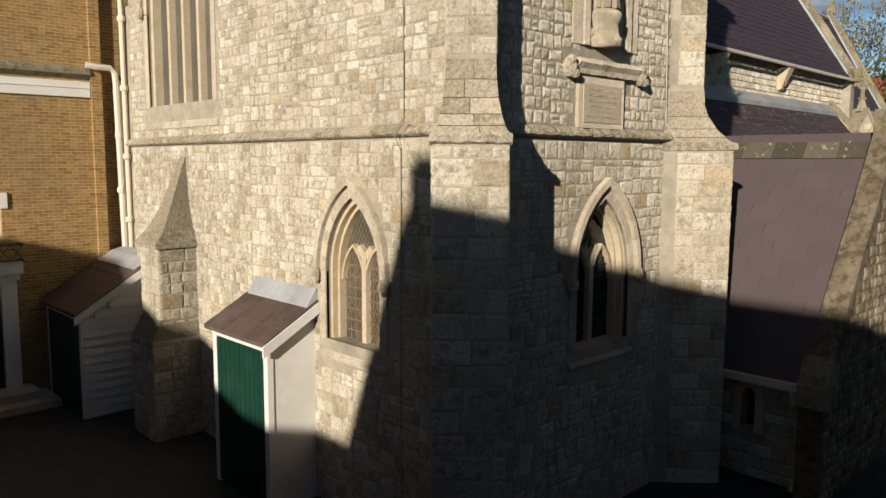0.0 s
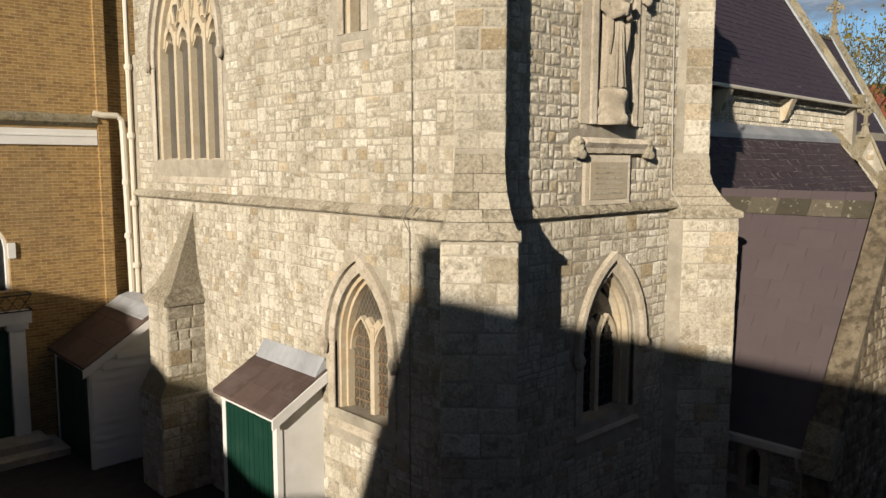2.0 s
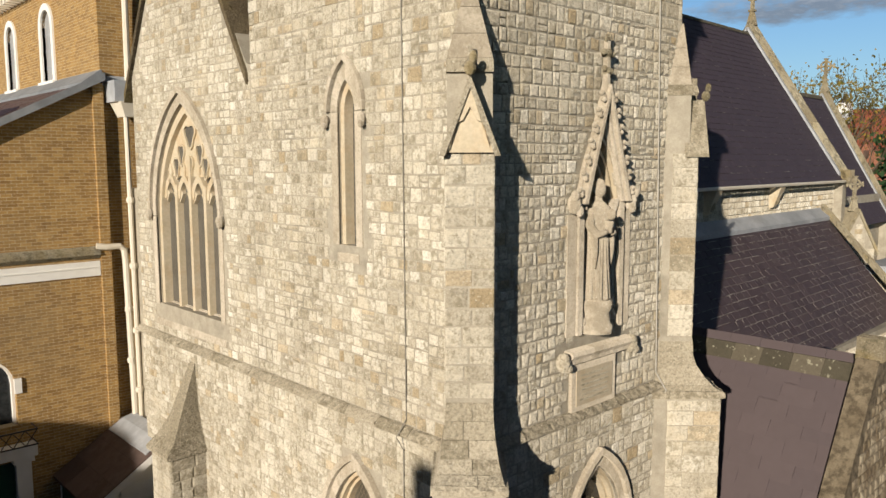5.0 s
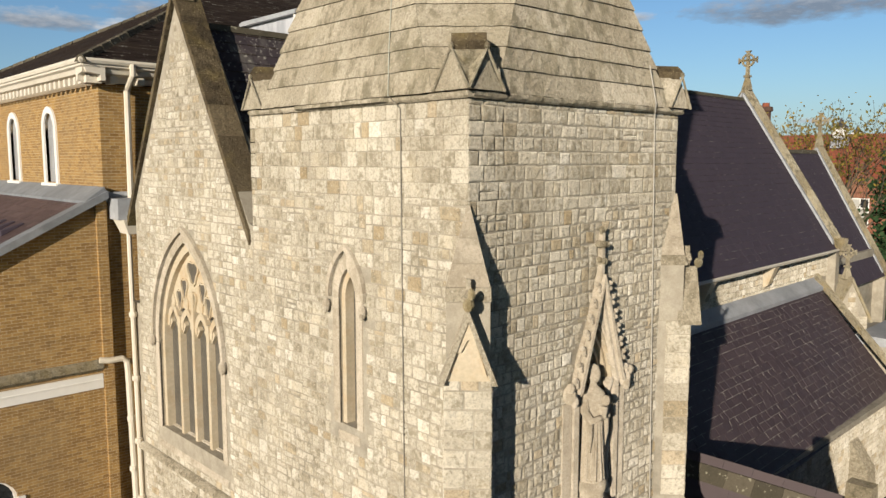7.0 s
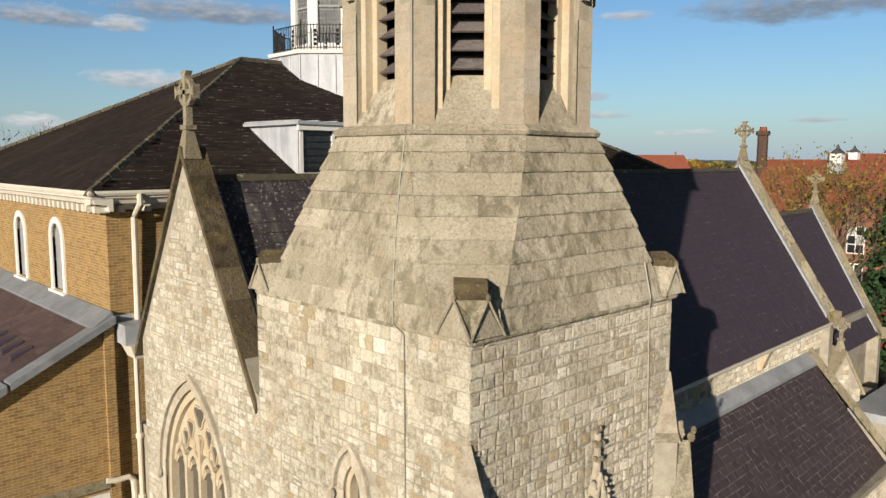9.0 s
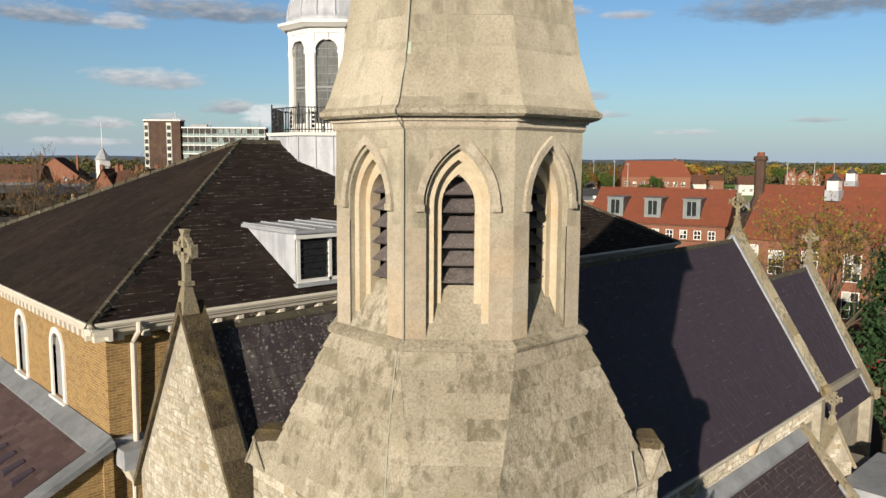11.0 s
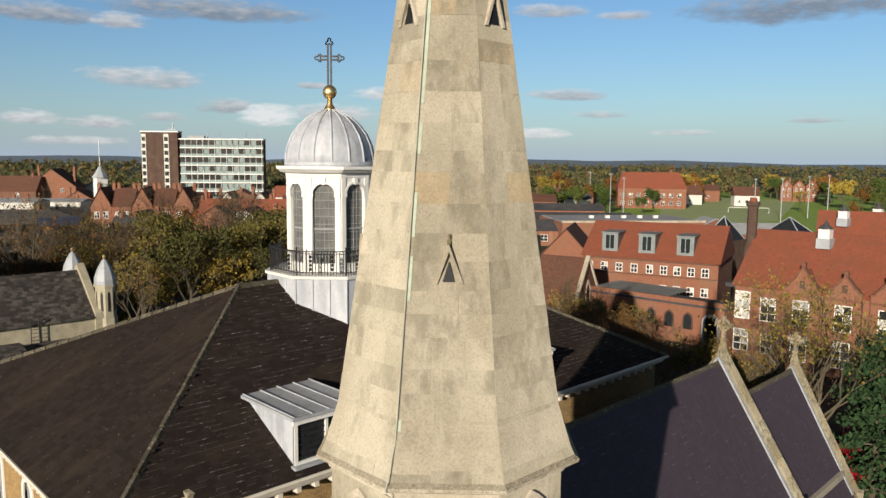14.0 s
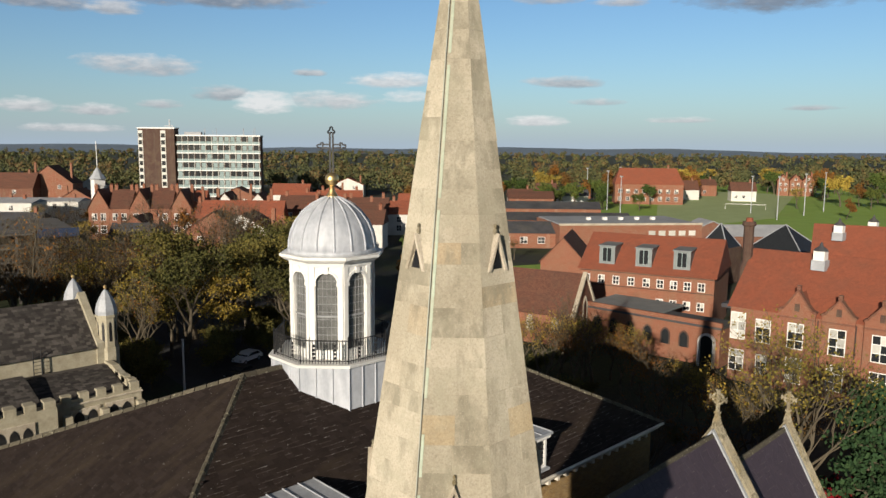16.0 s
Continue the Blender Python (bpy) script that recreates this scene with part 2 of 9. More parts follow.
def unit_block(mat, rnd, depth, k):
    key = (mat.name, depth, k)
    if key not in UNIT_BLOCKS:
        s = Shape().stone(Plane((0, 0, 0), (1, 0, 0), (0, 0, 1), (0, 1, 0)), 0, 1, 0, 1, depth, rnd, 0.06, 0.025)
        me = bpy.data.meshes.new("stone")
        me.from_pydata(s.v, [], s.f)
        me.materials.append(mat)
        UNIT_BLOCKS[key] = me
    return UNIT_BLOCKS[key]


def lay(blocks, plane, parent, mat, rnd, depth=0.03, w=0.0, near=None, name="stone", bevel=0.014, jitter=0.006):
    """Lays the blocks on a plane: those inside the near stretch one by one, at most 300, the rest in one mesh."""
    place = Vector()
    up = parent
    while up:
        place += up.location
        up = up.parent
    rest, single = Shape(), 0
    turn = Matrix((plane.u, plane.v, plane.n)).transposed().to_4x4()
    for s in blocks:
        if near and single < 300 and near[0] <= s[0] and s[1] <= near[1] and near[2] <= s[2] and s[3] <= near[3]:
            ob = new(name, unit_block(mat, rnd, depth, rnd.randrange(10)))
            ob.parent = parent
            ob.matrix_basis = Matrix.Translation(plane.at(s[0], s[2], w) - place) @ turn @ Matrix.Diagonal((s[1] - s[0], s[3] - s[2], 1, 1))
            single += 1
        else:
            rest.stone(plane, *s, depth, rnd, bevel, jitter, w)
    if rest.v:
        part("stonework", rest, mat, parent, mend=False, kind="stuff")


def roof_plane(a, b, c):
    """The frame of a roof slope: a and b at its eaves, c on its ridge side."""
    a, b, c = Vector(a), Vector(b), Vector(c)
    u = (b - a).normalized()
    v = ((c - a) - u * (c - a).dot(u)).normalized()
    n = u.cross(v)
    if n.z < 0:
        n = -n
    return Plane(a, u, n, v)


def slates(plane, parent, mat, rnd, u0, u1, length, row=0.24, width=0.32, keep=None, near=None, thick=0.012, name="slate", edge=None, share=.8):
    """Overlapping slates up a slope; keep: a test of (u, v) for slopes that are no rectangles."""
    rest, rims, single, i, v = Shape(), Shape(), 0, 0, 0.0
    place = Vector()
    up = parent
    while up:
        place += up.location
        up = up.parent
    turn = Matrix((plane.u, plane.v, plane.n)).transposed().to_4x4()
    while v < length:
        u = u0 - (0.5 if i % 2 else 0.0) * width
        while u < u1:
            w = width * rnd.uniform(0.92, 1.08)
            a, b = max(u + 0.003, u0), min(u + w - 0.003, u1)
            top = min(v + row * 1.35, length + 0.05)
            if b - a > 0.04 and (keep is None or keep((a + b) / 2, v + row / 2)):
                lift = thick * rnd.uniform(1.2, 2.2)
                dv = rnd.uniform(-0.008, 0.008)
                if edge and rnd.random() < share:
                    rims.hull([plane.at(a, v + dv - .005, 0), plane.at(b, v + dv - .005, 0), plane.at(b, v + dv + .014, .004), plane.at(a, v + dv + .014, .004)],
                              [plane.at(a, v + dv - .005, lift + .003), plane.at(b, v + dv - .005, lift + .003), plane.at(b, v + dv + .014, lift + .003), plane.at(a, v + dv + .014, lift + .003)])
                if near and single < 300 and near[0] <= a and b <= near[1] and near[2] <= v <= near[3]:
                    key = ("slate", mat.name, row)
                    if key not in UNIT_BLOCKS:
                        me = bpy.data.meshes.new(name)
                        s = Shape().hull([(0, 0, 0), (1, 0, 0), (1, row * 1.35, -.005), (0, row * 1.35, -.005)], [(0, 0, thick * 1.7), (1, 0, thick * 1.7), (1, row * 1.35, .004), (0, row * 1.35, .004)])
                        me.from_pydata(s.v, [], s.f)
                        me.materials.append(mat)
                        UNIT_BLOCKS[key] = me
                    ob = new(name, UNIT_BLOCKS[key])
                    ob.parent = parent
                    ob.matrix_basis = Matrix.Translation(plane.at(a, v + dv, 0) - place) @ turn @ Matrix.Diagonal((b - a, 1, lift / (thick * 1.7), 1))
                    single += 1
                else:
                    rest.hull([plane.at(a, v + dv, 0), plane.at(b, v + dv, 0), plane.at(b, top, -.004), plane.at(a, top, -.004)],
                              [plane.at(a, v + dv, lift), plane.at(b, v + dv, lift), plane.at(b, top, .004), plane.at(a, top, .004)])
            u += w
        v += row
        i += 1
    part("slating", rest, mat, parent, mend=False, kind="stuff")
    if edge:
        part("slate_edging", rims, edge, parent, mend=False, kind="stuff")


def cross_finial(name, place, parent, mat, height=1.5, across=(1, 0, 0)):
    """A carved gable cross with a ringed head on a stem."""
    p = Vector(place)
    f_ = Plane(p, across, Vector(across).cross(Vector((0, 0, 1))))
    k = height / 1.5
    s = Shape()
    s.hull([f_.at(-.16 * k, 0, -.16 * k), f_.at(.16 * k, 0, -.16 * k), f_.at(.16 * k, 0, .16 * k), f_.at(-.16 * k, 0, .16 * k)],
           [f_.at(-.07 * k, .5 * k, -.07 * k), f_.at(.07 * k, .5 * k, -.07 * k), f_.at(.07 * k, .5 * k, .07 * k), f_.at(-.07 * k, .5 * k, .07 * k)])
    s.slab(f_, -.12 * k, .12 * k, .5 * k, .58 * k, -.10 * k, .10 * k)
    s.prism(f_, [(-.06 * k, .58 * k), (.06 * k, .58 * k), (.05 * k, 1.42 * k), (.12 * k, 1.5 * k), (-.12 * k, 1.5 * k), (-.05 * k, 1.42 * k)], -.06 * k, .06 * k)
    s.prism(f_, [(-.36 * k, 1.02 * k), (-.28 * k, 1.10 * k), (.28 * k, 1.10 * k), (.36 * k, 1.02 * k), (.36 * k, 1.26 * k), (.28 * k, 1.18 * k), (-.28 * k, 1.18 * k), (-.36 * k, 1.26 * k)], -.06 * k, .06 * k)
    for i in range(12):
        a, b = i * math.pi / 6, (i + 1) * math.pi / 6
        s.prism(f_, [(.19 * k * math.cos(a), (1.14 + .19 * math.sin(a)) * k), (.26 * k * math.cos(a), (1.14 + .26 * math.sin(a)) * k), (.26 * k * math.cos(b), (1.14 + .26 * math.sin(b)) * k), (.19 * k * math.cos(b), (1.14 + .19 * math.sin(b)) * k)], -.045 * k, .045 * k)
    return part(name, s, mat, parent)

# ---- materials ----
def material(name, rough=0.9, metal=0.0):
    m = bpy.data.materials.new(name)
    m.use_nodes = True
    b = m.node_tree.nodes["Principled BSDF"]
    b.inputs["Roughness"].default_value, b.inputs["Metallic"].default_value = rough, metal
    b.inputs["Specular IOR Level"].default_value = 0.35
    return m, m.node_tree.nodes, m.node_tree.links, b


def ramp(nodes, links, fac, stops):
    r = nodes.new("ShaderNodeValToRGB")
    e = r.color_ramp.elements
    while len(e) < len(stops):
        e.new(0.5)
    for x, (pos, col) in zip(e, stops):
        x.position, x.color = pos, (*col, 1)
    links.new(fac, r.inputs["Fac"])
    return r.outputs["Color"]


def noise_of(nodes, links, scale, detail=6.0, rough=0.6, stretch=(1, 1, 1), coord=None):
    if coord is None:
        coord = nodes.new("ShaderNodeNewGeometry").outputs["Position"]
    mp = nodes.new("ShaderNodeMapping")
    mp.inputs["Scale"].default_value = stretch
    links.new(coord, mp.inputs["Vector"])
    n = nodes.new("ShaderNodeTexNoise")
    n.inputs["Scale"].default_value, n.inputs["Detail"].default_value, n.inputs["Roughness"].default_value = scale, detail, rough
    links.new(mp.outputs[0], n.inputs["Vector"])
    return n.outputs["Fac"]


def mixed(nodes, links, fac, a, b, mode="MIX"):
    n = nodes.new("ShaderNodeMix")
    n.data_type, n.blend_type = "RGBA", mode
    for i, x in ((0, fac), (6, a), (7, b)):
        if isinstance(x, (int, float)):
            n.inputs[i].default_value = x
        elif isinstance(x, tuple):
            n.inputs[i].default_value = (*x, 1)
        else:
            links.new(x, n.inputs[i])
    return n.outputs[2]


def mathed(nodes, links, op, a, b=0.0):
    n = nodes.new("ShaderNodeMath")
    n.operation = op
    for i, x in enumerate((a, b)):
        if isinstance(x, (int, float)):
            n.inputs[i].default_value = x
        else:
            links.new(x, n.inputs[i])
    return n.outputs[0]


def bumped(nodes, links, bsdf, height, strength, distance):
    n = nodes.new("ShaderNodeBump")
    n.inputs["Strength"].default_value, n.inputs["Distance"].default_value = strength, distance
    links.new(height, n.inputs["Height"])
    links.new(n.outputs[0], bsdf.inputs["Normal"])


def piece_random(nodes, links):
    a = nodes.new("ShaderNodeObjectInfo").outputs["Random"]
    b = nodes.new("ShaderNodeNewGeometry").outputs["Random Per Island"]
    return mathed(nodes, links, "FRACT", mathed(nodes, links, "ADD", a, b))


def weathered(name, stops, grain=14.0, stain=0.9, stain_col=(0.12, 0.11, 0.08), stain_at=(0.5, 0.72), stain_amount=0.6, bump=0.4, bump_size=0.012, rough=0.92,
              lichen=None, by_piece=True, stretch=(1, 1, 1), spots=0.35, metal=0.0):
    """A surface whose pieces differ, with grain, stains and, if asked for, lichen."""
    m, n, l, b = material(name, rough, metal)
    fine = noise_of(n, l, grain, 8.0, 0.65)
    if by_piece:
        r = piece_random(n, l)
        base = ramp(n, l, r, stops)
    else:
        base = ramp(n, l, noise_of(n, l, grain * 0.12, 5.0), stops)
    base = mixed(n, l, spots, base, ramp(n, l, fine, [(0.25, (0.25, 0.25, 0.25)), (0.75, (1.0, 1.0, 1.0))]), "MULTIPLY")
    blot = ramp(n, l, noise_of(n, l, stain, 7.0, 0.62, stretch), [(stain_at[0], (0, 0, 0)), (stain_at[1], (1, 1, 1))])
    base = mixed(n, l, mathed(n, l, "MULTIPLY", blot, stain_amount), base, stain_col)
    if lichen:
        col, scale, at, amount = lichen
        spot = ramp(n, l, noise_of(n, l, scale, 4.0, 0.5), [(at, (0, 0, 0)), (at + 0.06, (1, 1, 1))])
        base = mixed(n, l, mathed(n, l, "MULTIPLY", spot, amount), base, col)
    l.new(base, b.inputs["Base Color"])
    bumped(n, l, b, fine, bump, bump_size)
    return m


def masonry(name, stops, stain_col, stain=6.0, stain_amount=0.8, grain=26.0, spots=0.45, pale=(0.72, 0.69, 0.60), pale_amount=0.5, bump=0.8, bump_size=0.03, rough=0.93, streak=(1, 1, 1), wash=None):
    """Stones that differ in tone, each weathered in its own way: mottling, dark growth, pale lichen and a pitted face."""
    m, n, l, b = material(name, rough)
    b.inputs["Diffuse Roughness"].default_value = 1.0
    r = piece_random(n, l)
    r2 = mathed(n, l, "FRACT", mathed(n, l, "MULTIPLY", r, 17.31))
    pos = n.new("ShaderNodeNewGeometry").outputs["Position"]
    com = n.new("ShaderNodeCombineXYZ")
    for i, k in enumerate((31.0, 53.0, 17.0)):
        l.new(mathed(n, l, "MULTIPLY", r, k), com.inputs[i])
    add = n.new("ShaderNodeVectorMath")
    l.new(pos, add.inputs[0])
    l.new(com.outputs[0], add.inputs[1])
    own = add.outputs[0]
    base = ramp(n, l, r, stops)
    fine = noise_of(n, l, grain, 8.0, 0.7, (1, 1, 1), own)
    base = mixed(n, l, spots, base, ramp(n, l, fine, [(0.32, (0.22, 0.21, 0.19)), (0.50, (0.90, 0.90, 0.90)), (0.70, (1.2, 1.2, 1.2))]), "MULTIPLY")
    # dark growth, more on some stones than on others
    level = mathed(n, l, "ADD", noise_of(n, l, stain, 8.0, 0.68, streak, own), mathed(n, l, "MULTIPLY", mathed(n, l, "SUBTRACT", r2, 0.5), 0.16))
    blot = ramp(n, l, level, [(0.50, (0, 0, 0)), (0.64, (1, 1, 1))])
    base = mixed(n, l, mathed(n, l, "MULTIPLY", blot, stain_amount), base, stain_col)
    # broad weathering that runs across the joints
    broad = ramp(n, l, noise_of(n, l, 0.7, 6.0, 0.62, (1, 1, 0.6)), [(0.42, (0.80, 0.78, 0.74)), (0.60, (1.08, 1.08, 1.08))])
    base = mixed(n, l, 0.75, base, broad, "MULTIPLY")
    if wash:
        tint = ramp(n, l, noise_of(n, l, 1.6, 5.0, 0.6), [(0.52, (0, 0, 0)), (0.68, (1, 1, 1))])
        base = mixed(n, l, mathed(n, l, "MULTIPLY", tint, wash[1]), base, wash[0])
    spot = ramp(n, l, noise_of(n, l, 34.0, 3.0, 0.5), [(0.63, (0, 0, 0)), (0.69, (1, 1, 1))])
    base = mixed(n, l, mathed(n, l, "MULTIPLY", spot, pale_amount), base, pale)
    l.new(base, b.inputs["Base Color"])
    height = mathed(n, l, "ADD", mathed(n, l, "MULTIPLY", noise_of(n, l, 9.0, 5.0, 0.6, (1, 1, 1), own), 1.6), mathed(n, l, "MULTIPLY", fine, 0.7))
    bumped(n, l, b, height, bump, bump_size)
    return m


RAG = masonry("ragstone", [(0.0, (0.393, 0.317, 0.198)), (0.03, (0.430, 0.367, 0.255)), (0.06, (0.447, 0.407, 0.321)), (0.2, (0.492, 0.451, 0.361)), (0.5, (0.554, 0.514, 0.418)), (0.85, (0.608, 0.568, 0.471)), (0.96, (0.680, 0.648, 0.563)), (0.975, (0.483, 0.402, 0.273)), (1.0, (0.519, 0.447, 0.326))],
              (0.27, 0.24, 0.17), stain=9.0, stain_amount=0.85, spots=0.6, wash=((0.60, 0.52, 0.37), 0.3))
MORTAR = weathered("lime_mortar", [(0.3, (0.37, 0.33, 0.255)), (0.7, (0.50, 0.455, 0.36))], grain=40, by_piece=False, bump=0.5)
ASHLAR = masonry("bath_stone", [(0.0, (0.43, 0.39, 0.30)), (0.3, (0.455, 0.413, 0.32)), (0.7, (0.475, 0.43, 0.335)), (0.95, (0.505, 0.457, 0.358)), (0.965, (0.47, 0.385, 0.26)), (1.0, (0.48, 0.395, 0.26))],
                 (0.25, 0.23, 0.17), stain=1.9, stain_amount=0.75, spots=0.38, pale=(0.58, 0.55, 0.46), pale_amount=0.35, bump=0.6, bump_size=0.02, streak=(1, 1, 0.45), wash=((0.36, 0.335, 0.245), 0.55))
DRESSED = masonry("dressed_stone", [(0.0, (0.450, 0.396, 0.308)), (0.5, (0.495, 0.441, 0.349)), (1.0, (0.540, 0.486, 0.395))], (0.30, 0.26, 0.19), stain=4.0, stain_amount=0.6, spots=0.4, pale_amount=0.3, bump=0.6, bump_size=0.02)
WARMSTONE = weathered("warm_dressed_stone", [(0.3, (0.56, 0.475, 0.325)), (0.7, (0.65, 0.565, 0.42))], grain=16, stain=2.2, stain_col=(0.46, 0.28, 0.12), stain_amount=0.4, by_piece=False)
COPING = masonry("lichened_coping_stone", [(0.0, (0.24, 0.205, 0.14)), (0.5, (0.31, 0.275, 0.195)), (1.0, (0.39, 0.35, 0.255))], (0.10, 0.09, 0.055), stain=5.0, stain_amount=0.75, spots=0.6, pale=(0.46, 0.43, 0.32), pale_amount=0.6, bump=1.0, bump_size=0.03,
                 wash=((0.30, 0.22, 0.07), 0.35))
WORN = masonry("weathered_string_stone", [(0.0, (0.342, 0.304, 0.223)), (0.5, (0.418, 0.375, 0.285)), (1.0, (0.494, 0.446, 0.347))], (0.19, 0.165, 0.11), stain=9.0, stain_amount=0.75, spots=0.65, pale=(0.62, 0.58, 0.48), pale_amount=0.6, bump=1.0, bump_size=0.04)
DARKCAP = masonry("dark_mossy_coping_stone", [(0.0, (0.095, 0.072, 0.042)), (0.5, (0.125, 0.098, 0.058)), (1.0, (0.17, 0.135, 0.082))], (0.05, 0.038, 0.022), stain=4.0, stain_amount=0.8, spots=0.6, pale=(0.34, 0.30, 0.18), pale_amount=0.55, bump=1.0, bump_size=0.03,
                  wash=((0.20, 0.155, 0.06), 0.5))
BROACH = masonry("weathered_roof_stone", [(0.0, (0.370, 0.332, 0.252)), (0.45, (0.420, 0.378, 0.290)), (0.85, (0.462, 0.416, 0.323)), (1.0, (0.512, 0.466, 0.370))], (0.19, 0.17, 0.115), stain=5.5, stain_amount=0.85, spots=0.6, pale=(0.62, 0.58, 0.47), pale_amount=0.45,
                 bump=0.9, bump_size=0.03, streak=(1, 1, 0.45), wash=((0.30, 0.265, 0.18), 0.5))
SLATE = weathered("purple_slate", [(0.0, (0.056, 0.043, 0.058)), (0.5, (0.060, 0.046, 0.062)), (1.0, (0.065, 0.050, 0.066))], grain=9, stain=0.35, stain_col=(0.053, 0.043, 0.056), stain_amount=0.3, bump=0.12,
                  rough=0.7, lichen=((0.30, 0.29, 0.27), 22.0, 0.76, 0.6), spots=0.12)
SLATE_EDGE = weathered("lichened_slate_edge", [(0.40, (0.060, 0.047, 0.060)), (0.56, (0.10, 0.088, 0.094)), (0.72, (0.32, 0.30, 0.27))], grain=25, stain=1.2, stain_col=(0.07, 0.058, 0.064), stain_amount=0.8, by_piece=False, bump=0.1)
OLDSLATE = weathered("weathered_brown_slate", [(0.0, (0.027, 0.020, 0.017)), (0.5, (0.033, 0.024, 0.020)), (1.0, (0.040, 0.030, 0.026))], grain=9, stain=0.5, stain_col=(0.060, 0.045, 0.030), stain_amount=0.6, stretch=(0.5, 2.0, 0.5), bump=0.2,
                     rough=0.9, lichen=((0.46, 0.44, 0.40), 15.0, 0.70, 0.85), spots=0.3)
LEAD = weathered("sheet_lead", [(0.3, (0.36, 0.38, 0.40)), (0.7, (0.50, 0.52, 0.54))], grain=6, stain=1.2, stain_col=(0.22, 0.23, 0.24), stain_amount=0.5, by_piece=False, bump=0.15, rough=0.5)
DULLLEAD = weathered("dull_sheet_lead", [(0.3, (0.20, 0.215, 0.23)), (0.7, (0.30, 0.315, 0.33))], grain=6, stain=2.0, stain_col=(0.12, 0.125, 0.13), stain_amount=0.6, by_piece=False, bump=0.3, rough=0.6)
WHITE = weathered("white_paint", [(0.3, (0.74, 0.73, 0.68)), (0.7, (0.84, 0.83, 0.79))], grain=6, stain=1.1, stain_col=(0.5, 0.47, 0.4), stain_amount=0.25, by_piece=False, bump=0.05, rough=0.55, spots=0.08)
CREAM = weathered("cream_paint", [(0.3, (0.662, 0.607, 0.488)), (0.7, (0.736, 0.690, 0.585))], grain=6, stain=1.4, stain_col=(0.45, 0.40, 0.3), stain_amount=0.3, by_piece=False, bump=0.05, rough=0.5, spots=0.1)
GREEN = weathered("green_gloss_paint", [(0.3, (0.008, 0.04, 0.026)), (0.7, (0.013, 0.056, 0.038))], grain=5, stain=2.5, stain_col=(0.05, 0.10, 0.07), stain_amount=0.3, by_piece=False, bump=0.05, rough=0.4, spots=0.1)
# iron black, also the fill for interiors and openings meant to look unlit
BLACK = weathered("black_iron_and_dark_fill", [(0.3, (0.012, 0.012, 0.013)), (0.7, (0.03, 0.03, 0.032))], grain=10, by_piece=False, bump=0.1, rough=0.5, stain_amount=0.2)
GOLD, _n, _l, _b = material("gilding", 0.42, 1.0)
_b.inputs["Base Color"].default_value = (0.92, 0.66, 0.30, 1)
GLASS, _n, _l, _b = material("dark_leaded_glass", 0.12)
_b.inputs["Specular IOR Level"].default_value = 0.5
_l.new(ramp(_n, _l, noise_of(_n, _l, 9.0, 3.0), [(0.3, (0.012, 0.014, 0.016)), (0.7, (0.035, 0.038, 0.04))]), _b.inputs["Base Color"])
bumped(_n, _l, _b, noise_of(_n, _l, 7.0, 2.0), 0.25, 0.02)
ASPHALT = weathered("asphalt", [(0.3, (0.038, 0.037, 0.036)), (0.7, (0.06, 0.058, 0.055))], grain=30, stain=0.3, stain_col=(0.07, 0.065, 0.06), by_piece=False, bump=0.3)


def brickwork(name, c1, c2, mortar, size=(0.225, 0.075), axis="x", stains=(0.2, 0.16, 0.1)):
    """Coursed bricks at true size on walls that face along x or y."""
    m, n, l, b = material(name, 0.93)
    pos = n.new("ShaderNodeNewGeometry").outputs["Position"]
    sep = n.new("ShaderNodeSeparateXYZ")
    l.new(pos, sep.inputs[0])
    com = n.new("ShaderNodeCombineXYZ")
    l.new(mathed(n, l, "ADD", sep.outputs["X"], sep.outputs["Y"]), com.inputs[0])
    l.new(sep.outputs["Z"], com.inputs[1])
    t = n.new("ShaderNodeTexBrick")
    l.new(com.outputs[0], t.inputs["Vector"])
    t.inputs["Scale"].default_value = 1.0
    t.inputs["Brick Width"].default_value, t.inputs["Row Height"].default_value = size
    t.inputs["Mortar Size"].default_value, t.inputs["Mortar Smooth"].default_value = 0.006, 0.3
    t.inputs["Bias"].default_value = -0.1
    for k, c in (("Color1", c1), ("Color2", c2), ("Mortar", mortar)):
        t.inputs[k].default_value = (*c, 1)
    fine = noise_of(n, l, 7.0, 8.0, 0.7)
    col = mixed(n, l, 0.5, t.outputs["Color"], ramp(n, l, fine, [(0.3, (0.45, 0.42, 0.40)), (0.7, (1.15, 1.12, 1.08))]), "MULTIPLY")
    blot = ramp(n, l, noise_of(n, l, 0.45, 6.0), [(0.45, (0, 0, 0)), (0.75, (1, 1, 1))])
    col = mixed(n, l, mathed(n, l, "MULTIPLY", blot, 0.4), col, stains)
    l.new(col, b.inputs["Base Color"])
    bumped(n, l, b, mathed(n, l, "SUBTRACT", 1.0, t.outputs["Fac"]), 0.5, 0.008)
    return m


STOCK = brickwork("yellow_stock_brick", (0.40, 0.25, 0.085), (0.25, 0.145, 0.05), (0.50, 0.41, 0.26))
REDBRICK = brickwork("red_brick", (0.29, 0.115, 0.066), (0.23, 0.088, 0.052), (0.33, 0.205, 0.145))
TILE = brickwork("red_clay_tile", (0.33, 0.10, 0.052), (0.25, 0.078, 0.043), (0.11, 0.04, 0.028), (0.22, 0.13), stains=(0.16, 0.075, 0.05))
OLDTILE = brickwork("brown_clay_tile", (0.17, 0.075, 0.048), (0.11, 0.05, 0.034), (0.06, 0.032, 0.024), (0.22, 0.13), stains=(0.075, 0.055, 0.04))

